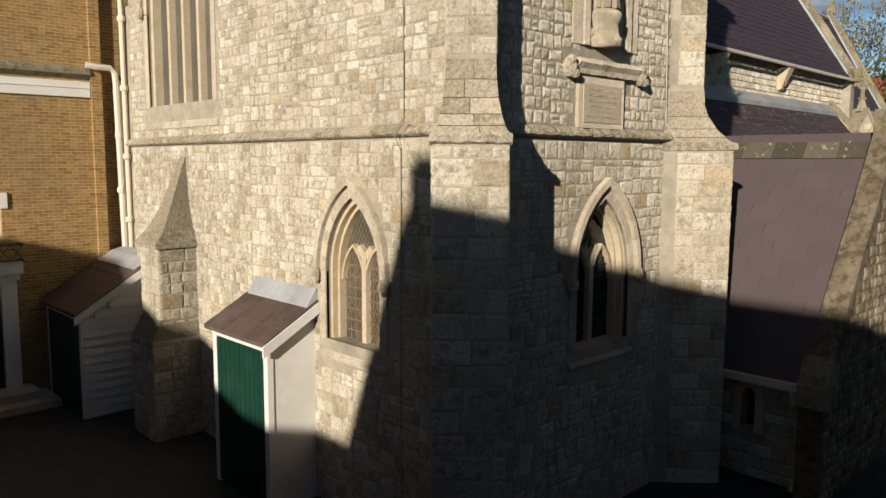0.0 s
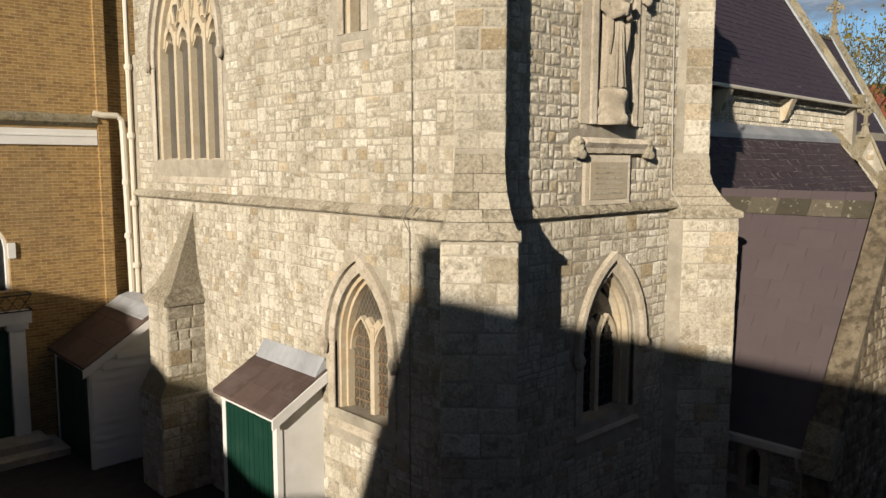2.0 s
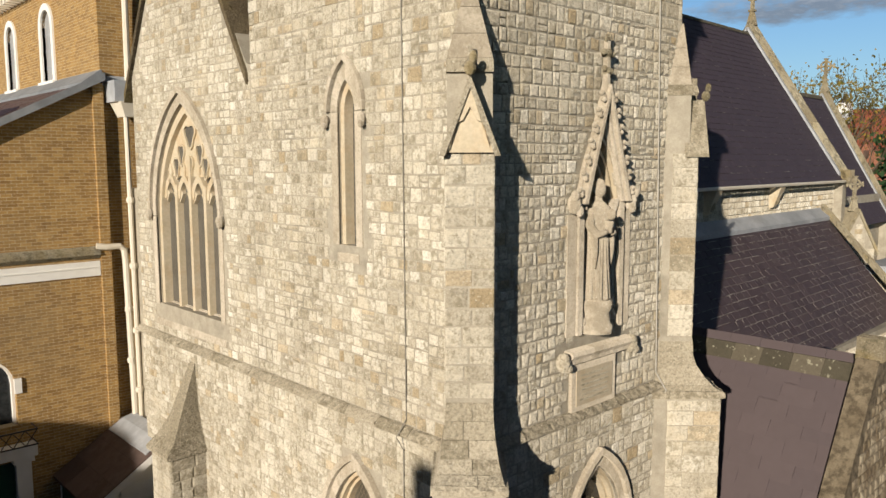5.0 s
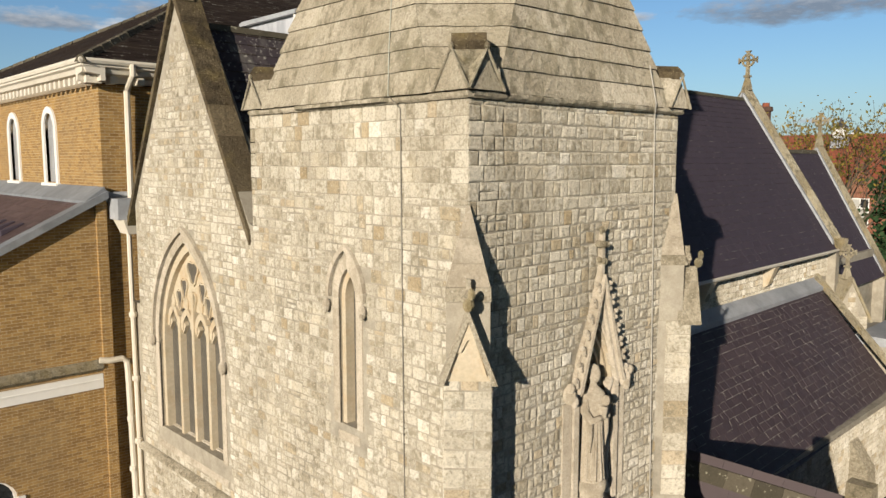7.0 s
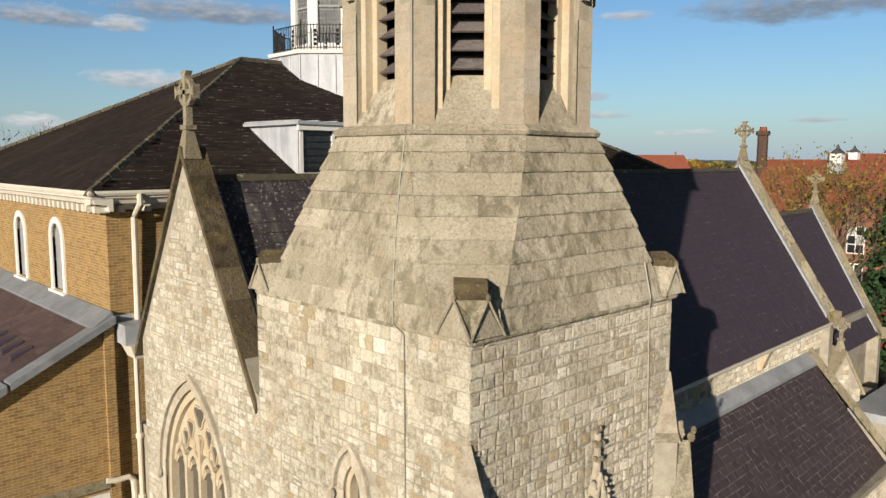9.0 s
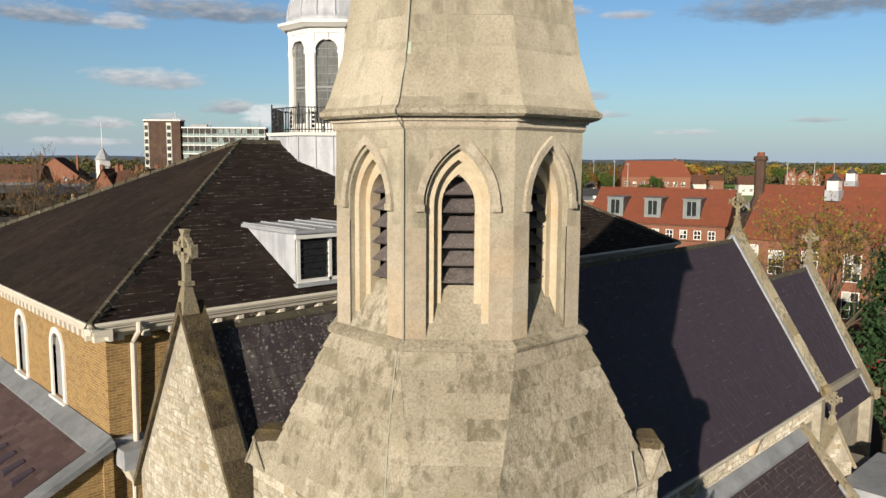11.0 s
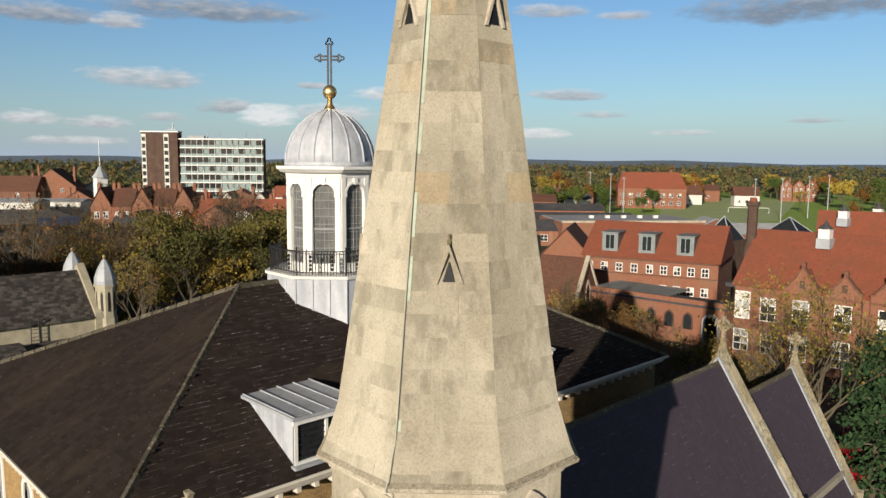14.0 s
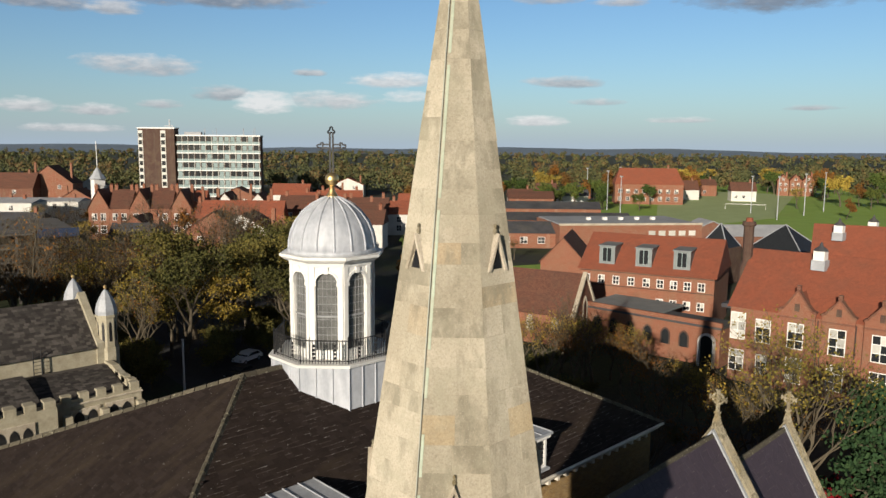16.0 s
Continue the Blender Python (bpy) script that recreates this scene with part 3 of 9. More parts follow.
# glass behind a lozenge wire guard
def guarded(name, dark, light, wire, step):
    m, n, l, b = material(name, 0.35)
    sep = n.new("ShaderNodeSeparateXYZ")
    l.new(n.new("ShaderNodeNewGeometry").outputs["Position"], sep.inputs[0])
    along = mathed(n, l, "ADD", sep.outputs["X"], sep.outputs["Y"])
    up = mathed(n, l, "MULTIPLY", sep.outputs["Z"], 0.6)
    far = None
    for op in ("ADD", "SUBTRACT"):
        d = mathed(n, l, "ABSOLUTE", mathed(n, l, "SUBTRACT", mathed(n, l, "FRACT", mathed(n, l, "DIVIDE", mathed(n, l, op, along, up), step)), 0.5))
        far = d if far is None else mathed(n, l, "MAXIMUM", far, d)
    line = ramp(n, l, far, [(0.41, (0, 0, 0)), (0.46, (1, 1, 1))])
    base = ramp(n, l, noise_of(n, l, 2.4, 5.0), [(0.35, dark), (0.7, light)])
    l.new(mixed(n, l, mathed(n, l, "MULTIPLY", line, 0.7), base, wire), b.inputs["Base Color"])
    return m


MESHED = guarded("guarded_glass", (0.032, 0.026, 0.018), (0.12, 0.105, 0.08), (0.25, 0.215, 0.155), 0.085)
GUARD = guarded("fine_guarded_glass", (0.07, 0.065, 0.055), (0.12, 0.112, 0.095), (0.20, 0.18, 0.14), 0.07)
PALELEAD = weathered("bright_sheet_lead", [(0.3, (0.46, 0.48, 0.51)), (0.7, (0.60, 0.62, 0.65))], grain=5, stain=2.2, stain_col=(0.27, 0.29, 0.32), stain_amount=0.7, stain_at=(0.45, 0.68), by_piece=False, bump=0.2, rough=0.45, stretch=(1, 1, 0.25), spots=0.25)
# grey base colour stands in for reflections on the cupola panes
GREYGLASS, _n, _l, _b = material("reflection_grey_glass", 0.15)
_l.new(ramp(_n, _l, noise_of(_n, _l, 2.0, 4.0), [(0.3, (0.09, 0.092, 0.088)), (0.7, (0.17, 0.17, 0.16))]), _b.inputs["Base Color"])
FLECK = weathered("lichen_flecked_slate_edge", [(0.52, (0.06, 0.043, 0.034)), (0.60, (0.16, 0.145, 0.13)), (0.68, (0.42, 0.40, 0.36))], grain=55, stain=1.0, stain_col=(0.06, 0.045, 0.036), stain_amount=0.8, by_piece=False, bump=0.1)
BROWNBRICK = brickwork("brown_red_brick", (0.20, 0.08, 0.05), (0.15, 0.062, 0.04), (0.24, 0.15, 0.11))
RIDGE = weathered("dark_lichened_ridge_tile", [(0.0, (0.075, 0.065, 0.045)), (0.5, (0.10, 0.088, 0.06)), (1.0, (0.14, 0.12, 0.085))], grain=20, stain=3.0, stain_col=(0.05, 0.045, 0.03), stain_amount=0.7, lichen=((0.38, 0.36, 0.26), 9.0, 0.62, 0.7), bump=0.6)
BARGREY = weathered("grey_glazing_bar", [(0.3, (0.30, 0.31, 0.31)), (0.7, (0.38, 0.39, 0.39))], grain=8, by_piece=False, stain_amount=0.2, bump=0.05)
GREYSLATE = weathered("mottled_stone_slate", [(0.0, (0.035, 0.030, 0.027)), (0.5, (0.065, 0.057, 0.050)), (1.0, (0.13, 0.115, 0.10))], grain=5, stain=0.35, stain_col=(0.03, 0.027, 0.025), stain_amount=0.7, bump=0.3)
OLDSLATE.node_tree.nodes["Principled BSDF"].inputs["Specular IOR Level"].default_value = 0.1

# ---- ground, fields and distance ----
_m, _n, _l, _b = material("yard_earth_and_grass", 0.95)
_c = mixed(_n, _l, ramp(_n, _l, noise_of(_n, _l, 0.03, 6.0), [(0.42, (0, 0, 0)), (0.58, (1, 1, 1))]), (0.030, 0.030, 0.028), (0.040, 0.055, 0.018))
_c = mixed(_n, _l, 0.6, _c, ramp(_n, _l, noise_of(_n, _l, 1.5, 8.0), [(0.3, (0.4, 0.4, 0.4)), (0.7, (1.2, 1.2, 1.2))]), "MULTIPLY")
_l.new(_c, _b.inputs["Base Color"])
EARTH = _m
GRASS = weathered("mown_grass", [(0.3, (0.24, 0.38, 0.05)), (0.7, (0.30, 0.44, 0.075))], grain=1.2, stain=0.05, stain_col=(0.24, 0.3, 0.07), stain_amount=0.4, by_piece=False, bump=0.3)
PITCH = weathered("sports_turf", [(0.3, (0.36, 0.44, 0.18)), (0.7, (0.42, 0.50, 0.22))], grain=1.0, stain=0.03, stain_col=(0.34, 0.40, 0.18), stain_amount=0.4, by_piece=False, bump=0.2)
ground = tagged(link("ground", Shape().add([(-3000, -3000, GROUND), (6000, -3000, GROUND), (6000, 6000, GROUND), (-3000, 6000, GROUND)], [(0, 1, 2, 3)]), EARTH),
                "dark earth, grass and asphalt between the buildings", "ground", kind="structure")
sheet = lambda name, pts, dz, mat, label: tagged(link(name, Shape().hull([(x, y, GROUND) for x, y in pts], [(x, y, GROUND + dz) for x, y in pts]), mat), label, "ground", kind="structure")
sheet("playing_field", [(200, 130), (230, 75), (560, 90), (620, 260), (480, 280), (330, 230)], .03, GRASS, "bright mown grass of the playing field")
sheet("sports_pitch", [(230, 130), (312, 122), (484, 180), (474, 242), (335, 190)], .06, PITCH, "pale green artificial sports pitch")
sheet("lawn", [(118, 88), (150, 75), (160, 100), (130, 112)], .05, GRASS, "green lawn behind the school")
sheet("yard", [(-60, -60), (60, -60), (60, 5), (38, 18), (30, 40), (-60, 40)], .012, ASPHALT, "dark asphalt yard round the church")
sheet("road", [(30, 60), (62, 60), (70, 110), (48, 130), (34, 100)], .014, ASPHALT, "dark asphalt road beside the trees")
# distance haze is painted into the hills as a blue base colour
HILL = weathered("hazed_far_hills", [(0.35, (0.15, 0.205, 0.27)), (0.65, (0.19, 0.245, 0.30))], grain=0.02, stain=0.004, stain_col=(0.15, 0.19, 0.21), by_piece=False, bump=0.0, rough=1.0, spots=0.2)
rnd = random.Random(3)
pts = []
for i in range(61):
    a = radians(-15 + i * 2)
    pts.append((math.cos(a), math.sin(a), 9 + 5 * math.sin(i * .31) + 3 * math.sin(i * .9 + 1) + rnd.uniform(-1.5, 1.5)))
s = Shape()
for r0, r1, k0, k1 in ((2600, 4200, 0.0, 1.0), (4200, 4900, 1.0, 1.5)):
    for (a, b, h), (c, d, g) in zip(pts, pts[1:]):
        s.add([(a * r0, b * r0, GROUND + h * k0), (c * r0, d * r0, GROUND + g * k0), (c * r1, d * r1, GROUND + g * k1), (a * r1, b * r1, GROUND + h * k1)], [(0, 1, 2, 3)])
tagged(link("far_hills", s, HILL), "low wooded hills on the horizon, tinted blue for haze", "hills", kind="structure")

# ---- church tower ----
WEST = Plane((0, 0, 0), (0, 1, 0), (-1, 0, 0))      # the face with the windows: u is y, v is z
SOUTH = Plane((0, 0, 0), (1, 0, 0), (0, -1, 0))     # the face with the niche: u is x, v is z
TX, TY, EAVE, STRING = 5.05, 5.2, 12.5, 5.05
CX, CY = 2.55, 2.62
tower = thing("church_tower", (CX, CY, GROUND), "pale ragstone church tower with a stone broach spire", "tower")
rnd = random.Random(11)


def octagon(ap, z, cx=CX, cy=CY):
    r = ap / math.cos(math.pi / 8)
    return [Vector((cx + r * math.cos(math.pi / 8 + k * math.pi / 4), cy + r * math.sin(math.pi / 8 + k * math.pi / 4), z)) for k in range(8)]


# openings
LOW_W = arch(2.42, 1.34, 1.90, 2.98, 4.12)
LANCET = arch(2.57, 0.44, 7.62, 9.62, 10.08)
LOW_S = arch(2.86, 1.34, 1.90, 2.98, 4.12)
NICHE = arch(2.80, 0.92, 6.42, 8.15, 9.25)
walls = Shape()
pierced(walls, WEST, .026, TY, GROUND, EAVE, [LOW_W, LANCET], -0.7, -0.008)
pierced(walls, SOUTH, 0.7, TX, GROUND, EAVE, [LOW_S, NICHE], -0.7, -0.010)
walls.box(TX - 0.6, TX, 0.7, TY, GROUND, EAVE)
walls.box(0.7, TX - 0.6, TY - 0.6, TY, GROUND, EAVE)
part("wall", walls, MORTAR, tower, "lime-mortared rubble walls")
# solid black box: the shade inside the tower as a colour
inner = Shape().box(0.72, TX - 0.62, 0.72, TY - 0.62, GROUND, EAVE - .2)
part("lining", inner, BLACK, tower, "black box standing in for the tower's unlit interior")


def around(c, width, v0, spring, apex, by):
    return arch(c, width + 2 * by, v0 - 0.02, spring, apex + 1.25 * by)


west_skip = avoid([around(2.42, 1.34, 1.62, 2.98, 4.12, 0.16), around(2.57, 0.44, 7.38, 9.62, 10.10, 0.14)])
south_skip = avoid([around(2.86, 1.34, 1.62, 2.98, 4.12, 0.16), around(2.80, 0.92, 6.0, 8.15, 9.25, 0.12), [(2.1, 5.1), (2.1, 6.1), (3.27, 6.1), (3.27, 5.1)],
                    [(1.95, 5.88), (1.95, 6.08), (3.6, 6.08), (3.6, 5.88)]])
lay(rubble(rnd, 0.0, TY + .15, STRING + .1, 11.2, (0.13, 0.22), (0.13, 0.31), west_skip, .012, (0.5, 1.1)), WEST, tower, RAG, rnd, 0.020, -0.014, (0.9, 2.4, 8.2, 11.2), bevel=.011, jitter=.011)
lay(courses(rnd, 0.0, TY + .15, 11.2, EAVE, (0.18, 0.25), (0.14, 0.34), None, .008), WEST, tower, RAG, rnd, 0.013, -0.010, bevel=.005, jitter=.005)
lay(rubble(rnd, 0.0, TX, STRING + .1, 11.0, (0.13, 0.21), (0.12, 0.26), south_skip, .014, (0.5, 1.1)), SOUTH, tower, RAG, rnd, 0.019, -0.013, (0.4, 2.2, 8.4, 11.0), bevel=0.018, jitter=0.016)
lay(courses(rnd, 0.0, TX, 11.0, EAVE, (0.17, 0.25), (0.14, 0.40), None, .010, 0.05), SOUTH, tower, RAG, rnd, 0.013, -0.011, bevel=0.012, jitter=0.010)
lay(rubble(rnd, 0.0, TY + .15, GROUND, STRING - .1, (0.13, 0.23), (0.13, 0.36), west_skip, .012, (0.5, 1.1)), WEST, tower, RAG, rnd, 0.016, 0.022, bevel=.010, jitter=.010)
lay(rubble(rnd, 0.0, TX, GROUND, STRING - .1, (0.15, 0.24), (0.15, 0.36), south_skip, .012, (0.6, 1.2)), SOUTH, tower, RAG, rnd, 0.014, 0.02, bevel=0.013, jitter=.012)
lower = Shape()
pierced(lower, WEST, 0, TY, GROUND, STRING - .08, [LOW_W], -0.025, 0.022)
pierced(lower, SOUTH, -0.022, TX, GROUND, STRING - .08, [LOW_S], -0.025, 0.022)
part("plinth", lower, MORTAR, tower)

# string course: a weathered drip mould
drip = ((0.0, 0.10), (0.05, 0.08), (0.125, 0.01), (0.13, -0.03), (0.085, -0.06), (0.0, -0.085))


def moulding(shape, plane, u0, u1, v, profile, steps=1, rnd=None):
    cut = [u0 + (u1 - u0) * i / steps for i in range(steps + 1)]
    for a, b in zip(cut, cut[1:]):
        j = rnd.uniform(-0.008, 0.008) if rnd else 0
        shape.hull([plane.at(a + 0.003, v + y, w + j) for w, y in profile], [plane.at(b - 0.003, v + y, w + j) for w, y in profile])


def worn_mould(pl, u0, u1, v, profile, mat, parent, name="string_course_stone", wear=0.014):
    """One length of moulding whose edges are chipped and uneven."""
    n_ = max(2, round((u1 - u0) / .09))
    k = len(profile)
    pts = []
    for i in range(n_ + 1):
        u = u0 + .003 + (u1 - u0 - .006) * i / n_
        for w, y in profile:
            e = 0 if w <= 0 else rnd.uniform(-wear, wear)
            pts.append(pl.at(u, v + y + e * .7, w + e))
    faces = [tuple(range(k))[::-1], tuple(range(n_ * k, n_ * k + k))]
    faces += [(i * k + j, i * k + (j + 1) % k, (i + 1) * k + (j + 1) % k, (i + 1) * k + j) for i in range(n_) for j in range(k)]
    return part(name, Shape().add(pts, faces), mat, parent)


for pl, u0, u1, n_ in ((WEST, 0.35, TY + 5.5, 14), (SOUTH, 0.35, TX - .3, 7)):
    for i in range(n_):
        worn_mould(pl, u0 + (u1 - u0) * i / n_, u0 + (u1 - u0) * (i + 1) / n_, STRING, drip, WORN, tower)


# windows with two lights
def two_light(plane, c, parent_label, leads):
    win = thing("window", plane.at(c, 1.9, 0), parent_label, "window", "low tower windows")
    win.parent = tower
    win.location = plane.at(c, 1.9, 0) - tower.location
    for key in ("category", "group"):
        del win[key]
    base, spring, apex, width = 1.90, 2.98, 4.12, 1.34
    arch_stones("surround_stone", plane, arch(c, width + .34, base - .02, spring, apex + .2), arch(c, width, base - .02, spring, apex), -0.02, 0.045, DRESSED, win, 0.012)
    arch_stones("hood_stone", plane, arch(c, width + .46, spring - .12, spring, apex + .31)[1:-1], arch(c, width + .28, spring - .12, spring, apex + .19)[1:-1], 0.03, 0.12, DRESSED, win)
    for side in (-1, 1):
        p = plane.at(c + side * (width / 2 + .18), spring - .08, 0.10)
        part("hood_stop", Shape().ball(p.x, p.y, p.z, 0.09, 0.12, 8, 6).ball(p.x - .03, p.y - .03, p.z - .07, 0.06, 0.07, 6, 5), DRESSED, win)
    sill = Shape().prism(Plane(plane.at(c - width / 2 - .16, 0, 0), plane.n, plane.u), ((-.45, 1.92), (0.03, 1.72), (0.07, 1.66), (0.0, 1.55), (-.45, 1.55)), 0, width + .32)
    part("sill", sill, DRESSED, win)
    # inner order, mullion and tracery
    arch_stones("jamb_stone", plane, arch(c, width, base, spring, apex), arch(c, width - .10, base, spring, apex - .07), -0.30, -0.06, WARMSTONE, win)
    arch_stones("inner_jamb_stone", plane, arch(c, width - .10, base, spring, apex - .07), arch(c, width - .19, base, spring, apex - .13), -0.36, -0.16, WARMSTONE, win)
    tr = Shape().slab(plane, c - .05, c + .05, base, spring + .28, -0.34, -0.19)
    part("mullion", tr, WARMSTONE, win)
    tr = Shape()
    half = (width - .19) / 2
    for side in (-1, 1):
        o = arch(c + side * half / 2, half, base, spring - .15, spring + .42, 6)[1:-1]
        i = arch(c + side * half / 2, half - .07, base, spring - .15, spring + .37, 6)[1:-1]
        ring(tr, plane, o, i, -0.33, -0.20)
    for side in (-1, 1):
        tr.prism(plane, [(c + side * .05, spring + .18), (c + side * .20, spring + .36), (c + side * .12, spring + .42), (c, spring + .30)][::side], -0.33, -0.21)
    part("tracery", tr, WARMSTONE, win)
    glass = Shape().prism(plane, arch(c, width - .17, base, spring, apex - .12), -0.30, -0.285)
    part("pane", glass, MESHED if leads is RUST else GLASS, win, "leaded glass behind a wire guard" if leads is RUST else "dark leaded glass")
    bars = Shape()
    for side in (-1, 1):
        for k in range(7):
            v = base + 0.14 + 0.17 * k
            bars.slab(plane, c + side * half / 2 - half / 2 + .05, c + side * half / 2 + half / 2 - .05, v - .012, v + .012, -0.285, -0.262)
        for k in (-1, 0, 1):
            u = c + side * half / 2 + k * half / 4
            bars.slab(plane, u - .008, u + .008, base, spring + .2, -0.285, -0.268)
    part("glazing_grid", bars, leads, win, "rusted iron saddle bars")


RUST = weathered("rusty_iron", [(0.3, (0.14, 0.075, 0.035)), (0.7, (0.26, 0.19, 0.12))], grain=14, stain_col=(0.3, 0.26, 0.2), by_piece=False)
two_light(WEST, 2.42, "pointed two-light window with rusted grilles and stained sill", RUST)
two_light(SOUTH, 2.86, "pointed two-light window in a moulded stone surround", BLACK)

# single lancet
lan = Shape()
ring(lan, WEST, arch(2.57, .74, 7.60, 9.62, 10.30), arch(2.57, .44, 7.60, 9.62, 10.08), -0.03, 0.012, 0.008)
part("lancet_surround", lan, DRESSED, tower)
arch_stones("lancet_hood_stone", WEST, arch(2.57, .96, 9.4, 9.62, 10.46)[1:-1], arch(2.57, .82, 9.4, 9.62, 10.36)[1:-1], 0.0, 0.07, DRESSED, tower)
for y in (2.12, 3.03):
    p = WEST.at(y, 9.48, .06)
    part("hood_stop", Shape().ball(p.x, p.y, p.z, 0.07, 0.10, 8, 6).ball(p.x - .03, p.y - .02, p.z - .06, 0.05, 0.06, 6, 5), DRESSED, tower)
lan = Shape()
ring(lan, WEST, arch(2.57, .44, 7.60, 9.62, 10.08), arch(2.57, .26, 7.60, 9.62, 9.95), -0.30, -0.06)
part("lancet_jamb", lan, WARMSTONE, tower)
part("lancet_pane", Shape().prism(WEST, arch(2.57, .32, 7.6, 9.62, 10.0), -0.24, -0.22), GUARD, tower)
part("lancet_sill", Shape().prism(Plane(WEST.at(2.30, 0, 0), WEST.n, WEST.u), ((-.5, 7.70), (-.03, 7.52), (0.006, 7.48), (0.006, 7.36), (-.5, 7.36)), 0, .54), DRESSED, tower)


# diagonal buttresses at the outer corners
def buttress(corner, out, label):
    out = Vector((*out, 0)).normalized()
    along = Vector((-out.y, out.x, 0))
    if along.x < 0:
        along = -along
    front = Plane((*corner, 0), along, out)
    b = thing("buttress", Vector((*corner, GROUND)) - tower.location, label)
    b.parent = tower
    body = Shape()
    body.slab(front, -.44, .44, GROUND, 4.9, -.6, 0.90)
    body.slab(front, -.30, .30, 4.9, 9.0, -.5, 0.42)
    body.slab(front, -.28, .28, 9.0, 10.1, -.5, 0.28)
    part("core", body, MORTAR, b)
    rows = courses(rnd, -.45, .45, GROUND, 4.82, (0.24, 0.34), (0.22, 0.5))
    lay(rows, front, b, RAG, rnd, 0.022, 0.895)
    lay(courses(rnd, -.31, .31, 5.9, 9.0, (0.22, 0.30), (0.2, 0.42)), front, b, RAG, rnd, 0.02, 0.415)
    for side in (-1, 1):
        for half, a, z0, z1 in ((.44, .90, GROUND, 4.82), (.30, .42, 5.9, 9.0)):
            flank = Plane(front.at(side * half, 0, 0), out, along * side)
            lay(courses(rnd, 0.0, a, z0, z1, (0.24, 0.32), (0.25, 0.5)), flank, b, RAG, rnd, 0.016, 0.0)
    # flared base course, in courses of stone
    prof = ((5.86, .302, .428), (5.62, .312, .445), (5.40, .332, .51), (5.20, .365, .64), (5.06, .40, .78), (4.96, .445, .93))
    for (z1, h1, w1), (z0, h0, w0) in zip(prof, prof[1:]):
        cut = [-1, rnd.uniform(-.25, .25), 1]
        for a, c in zip(cut, cut[1:]):
            g = .004
            e = rnd.uniform(-.006, .006)
            part("flare_stone", Shape().hull([front.at(a * h0 + g, z0 + g, -.3), front.at(c * h0 - g, z0 + g, -.3), front.at(c * h0 - g, z0 + g, w0 + e), front.at(a * h0 + g, z0 + g, w0 + e)],
                                             [front.at(a * h1 + g, z1 - g, -.3), front.at(c * h1 - g, z1 - g, -.3), front.at(c * h1 - g, z1 - g, w1 + e), front.at(a * h1 + g, z1 - g, w1 + e)]), WORN, b)
    ledge = ((-.3, .06), (.935, .06), (.975, .02), (.965, -.05), (.91, -.075), (-.3, -.075))
    worn_mould(Plane(front.at(0, 0, 0), along, out), -.475, .475, 4.92, ledge, WORN, b, "ledge", .02)
    # gablet with a trefoiled panel
    g = Shape().prism(front, ((-.31, 8.98), (.31, 8.98), (0, 9.78)), 0.2, 0.50)
    part("gablet", g, WARMSTONE, b)
    g = Shape()
    for side in (-1, 1):
        pts = ((side * .37, 8.94), (side * .30, 8.94), (0, 9.74), (0, 9.90))
        g.prism(front, pts if side > 0 else pts[::-1], 0.2, 0.58)
    g.prism(front, ((-.04, 9.85), (.04, 9.85), (.03, 10.25), (-.03, 10.25)), .36, .44)
    g.prism(front, ((-.09, 10.02), (0, 9.95), (.09, 10.02), (0, 10.12)), .34, .46)
    part("gablet_coping", g, WORN, b)
    g = Shape()
    for side in (-1, 1):
        pts = [(side * .30, 8.98), (side * .245, 9.02), (side * .20, 9.16), (side * .235, 9.24), (side * .15, 9.34), (side * .085, 9.36), (0, 9.52), (0, 9.76)]
        g.prism(front, pts if side > 0 else pts[::-1], 0.50, 0.545)
    part("cusped_panel", g, WARMSTONE, b)
    p = front.at(0, 9.96, .60)
    part("finial_leaf", Shape().ball(p.x, p.y, p.z, .075, .09, 7, 5).ball(p.x + .02, p.y - .03, p.z + .13, .05, .08, 6, 5), COPING, b)
    # weathered top in three stones
    part("weathering_base", Shape().hull([front.at(-.29, 9.95, -.4), front.at(.29, 9.95, -.4), front.at(.29, 9.95, .34), front.at(-.29, 9.95, .34)],
                                         [front.at(-.285, 10.12, -.4), front.at(.285, 10.12, -.4), front.at(.285, 10.12, .29), front.at(-.285, 10.12, .29)]), WORN, b)
    cut = [(10.124, .28, .28), (10.42, .205, .255), (10.74, .122, .225), (11.15, .02, .19)]
    for (z0, h0, w0), (z1, h1, w1) in zip(cut, cut[1:]):
        part("weathering_stone", Shape().hull([front.at(-h0, z0, -.5), front.at(h0, z0, -.5), front.at(h0, z0, w0), front.at(-h0, z0, w0)],
                                              [front.at(-h1, z1 - .005, -.5), front.at(h1, z1 - .005, -.5), front.at(h1, z1 - .005, w1), front.at(-h1, z1 - .005, w1)]), DRESSED, b)


buttress((0.12, 0.12), (-1, -1), "diagonal corner buttress with a gablet")
buttress((TX - .12, 0.12), (1, -1), "diagonal corner buttress with a gablet")

# lower buttress under the great window
LB = Plane((0, 8.02, 0), (0, 1, 0), (-1, 0, 0))
low = thing("buttress", Vector((0, 8.02, GROUND)) - tower.location, "low stone buttress with a steep weathered cap")
low.parent = tower
part("core", Shape().slab(LB, -.45, .45, GROUND, 3.0, -.2, .78).slab(LB, -.5, .5, GROUND, 1.2, -.2, 1.0), MORTAR, low)
lay(courses(rnd, -.46, .46, GROUND, 3.0, (.2, .3), (.2, .45)), LB, low, RAG, rnd, .02, .775)
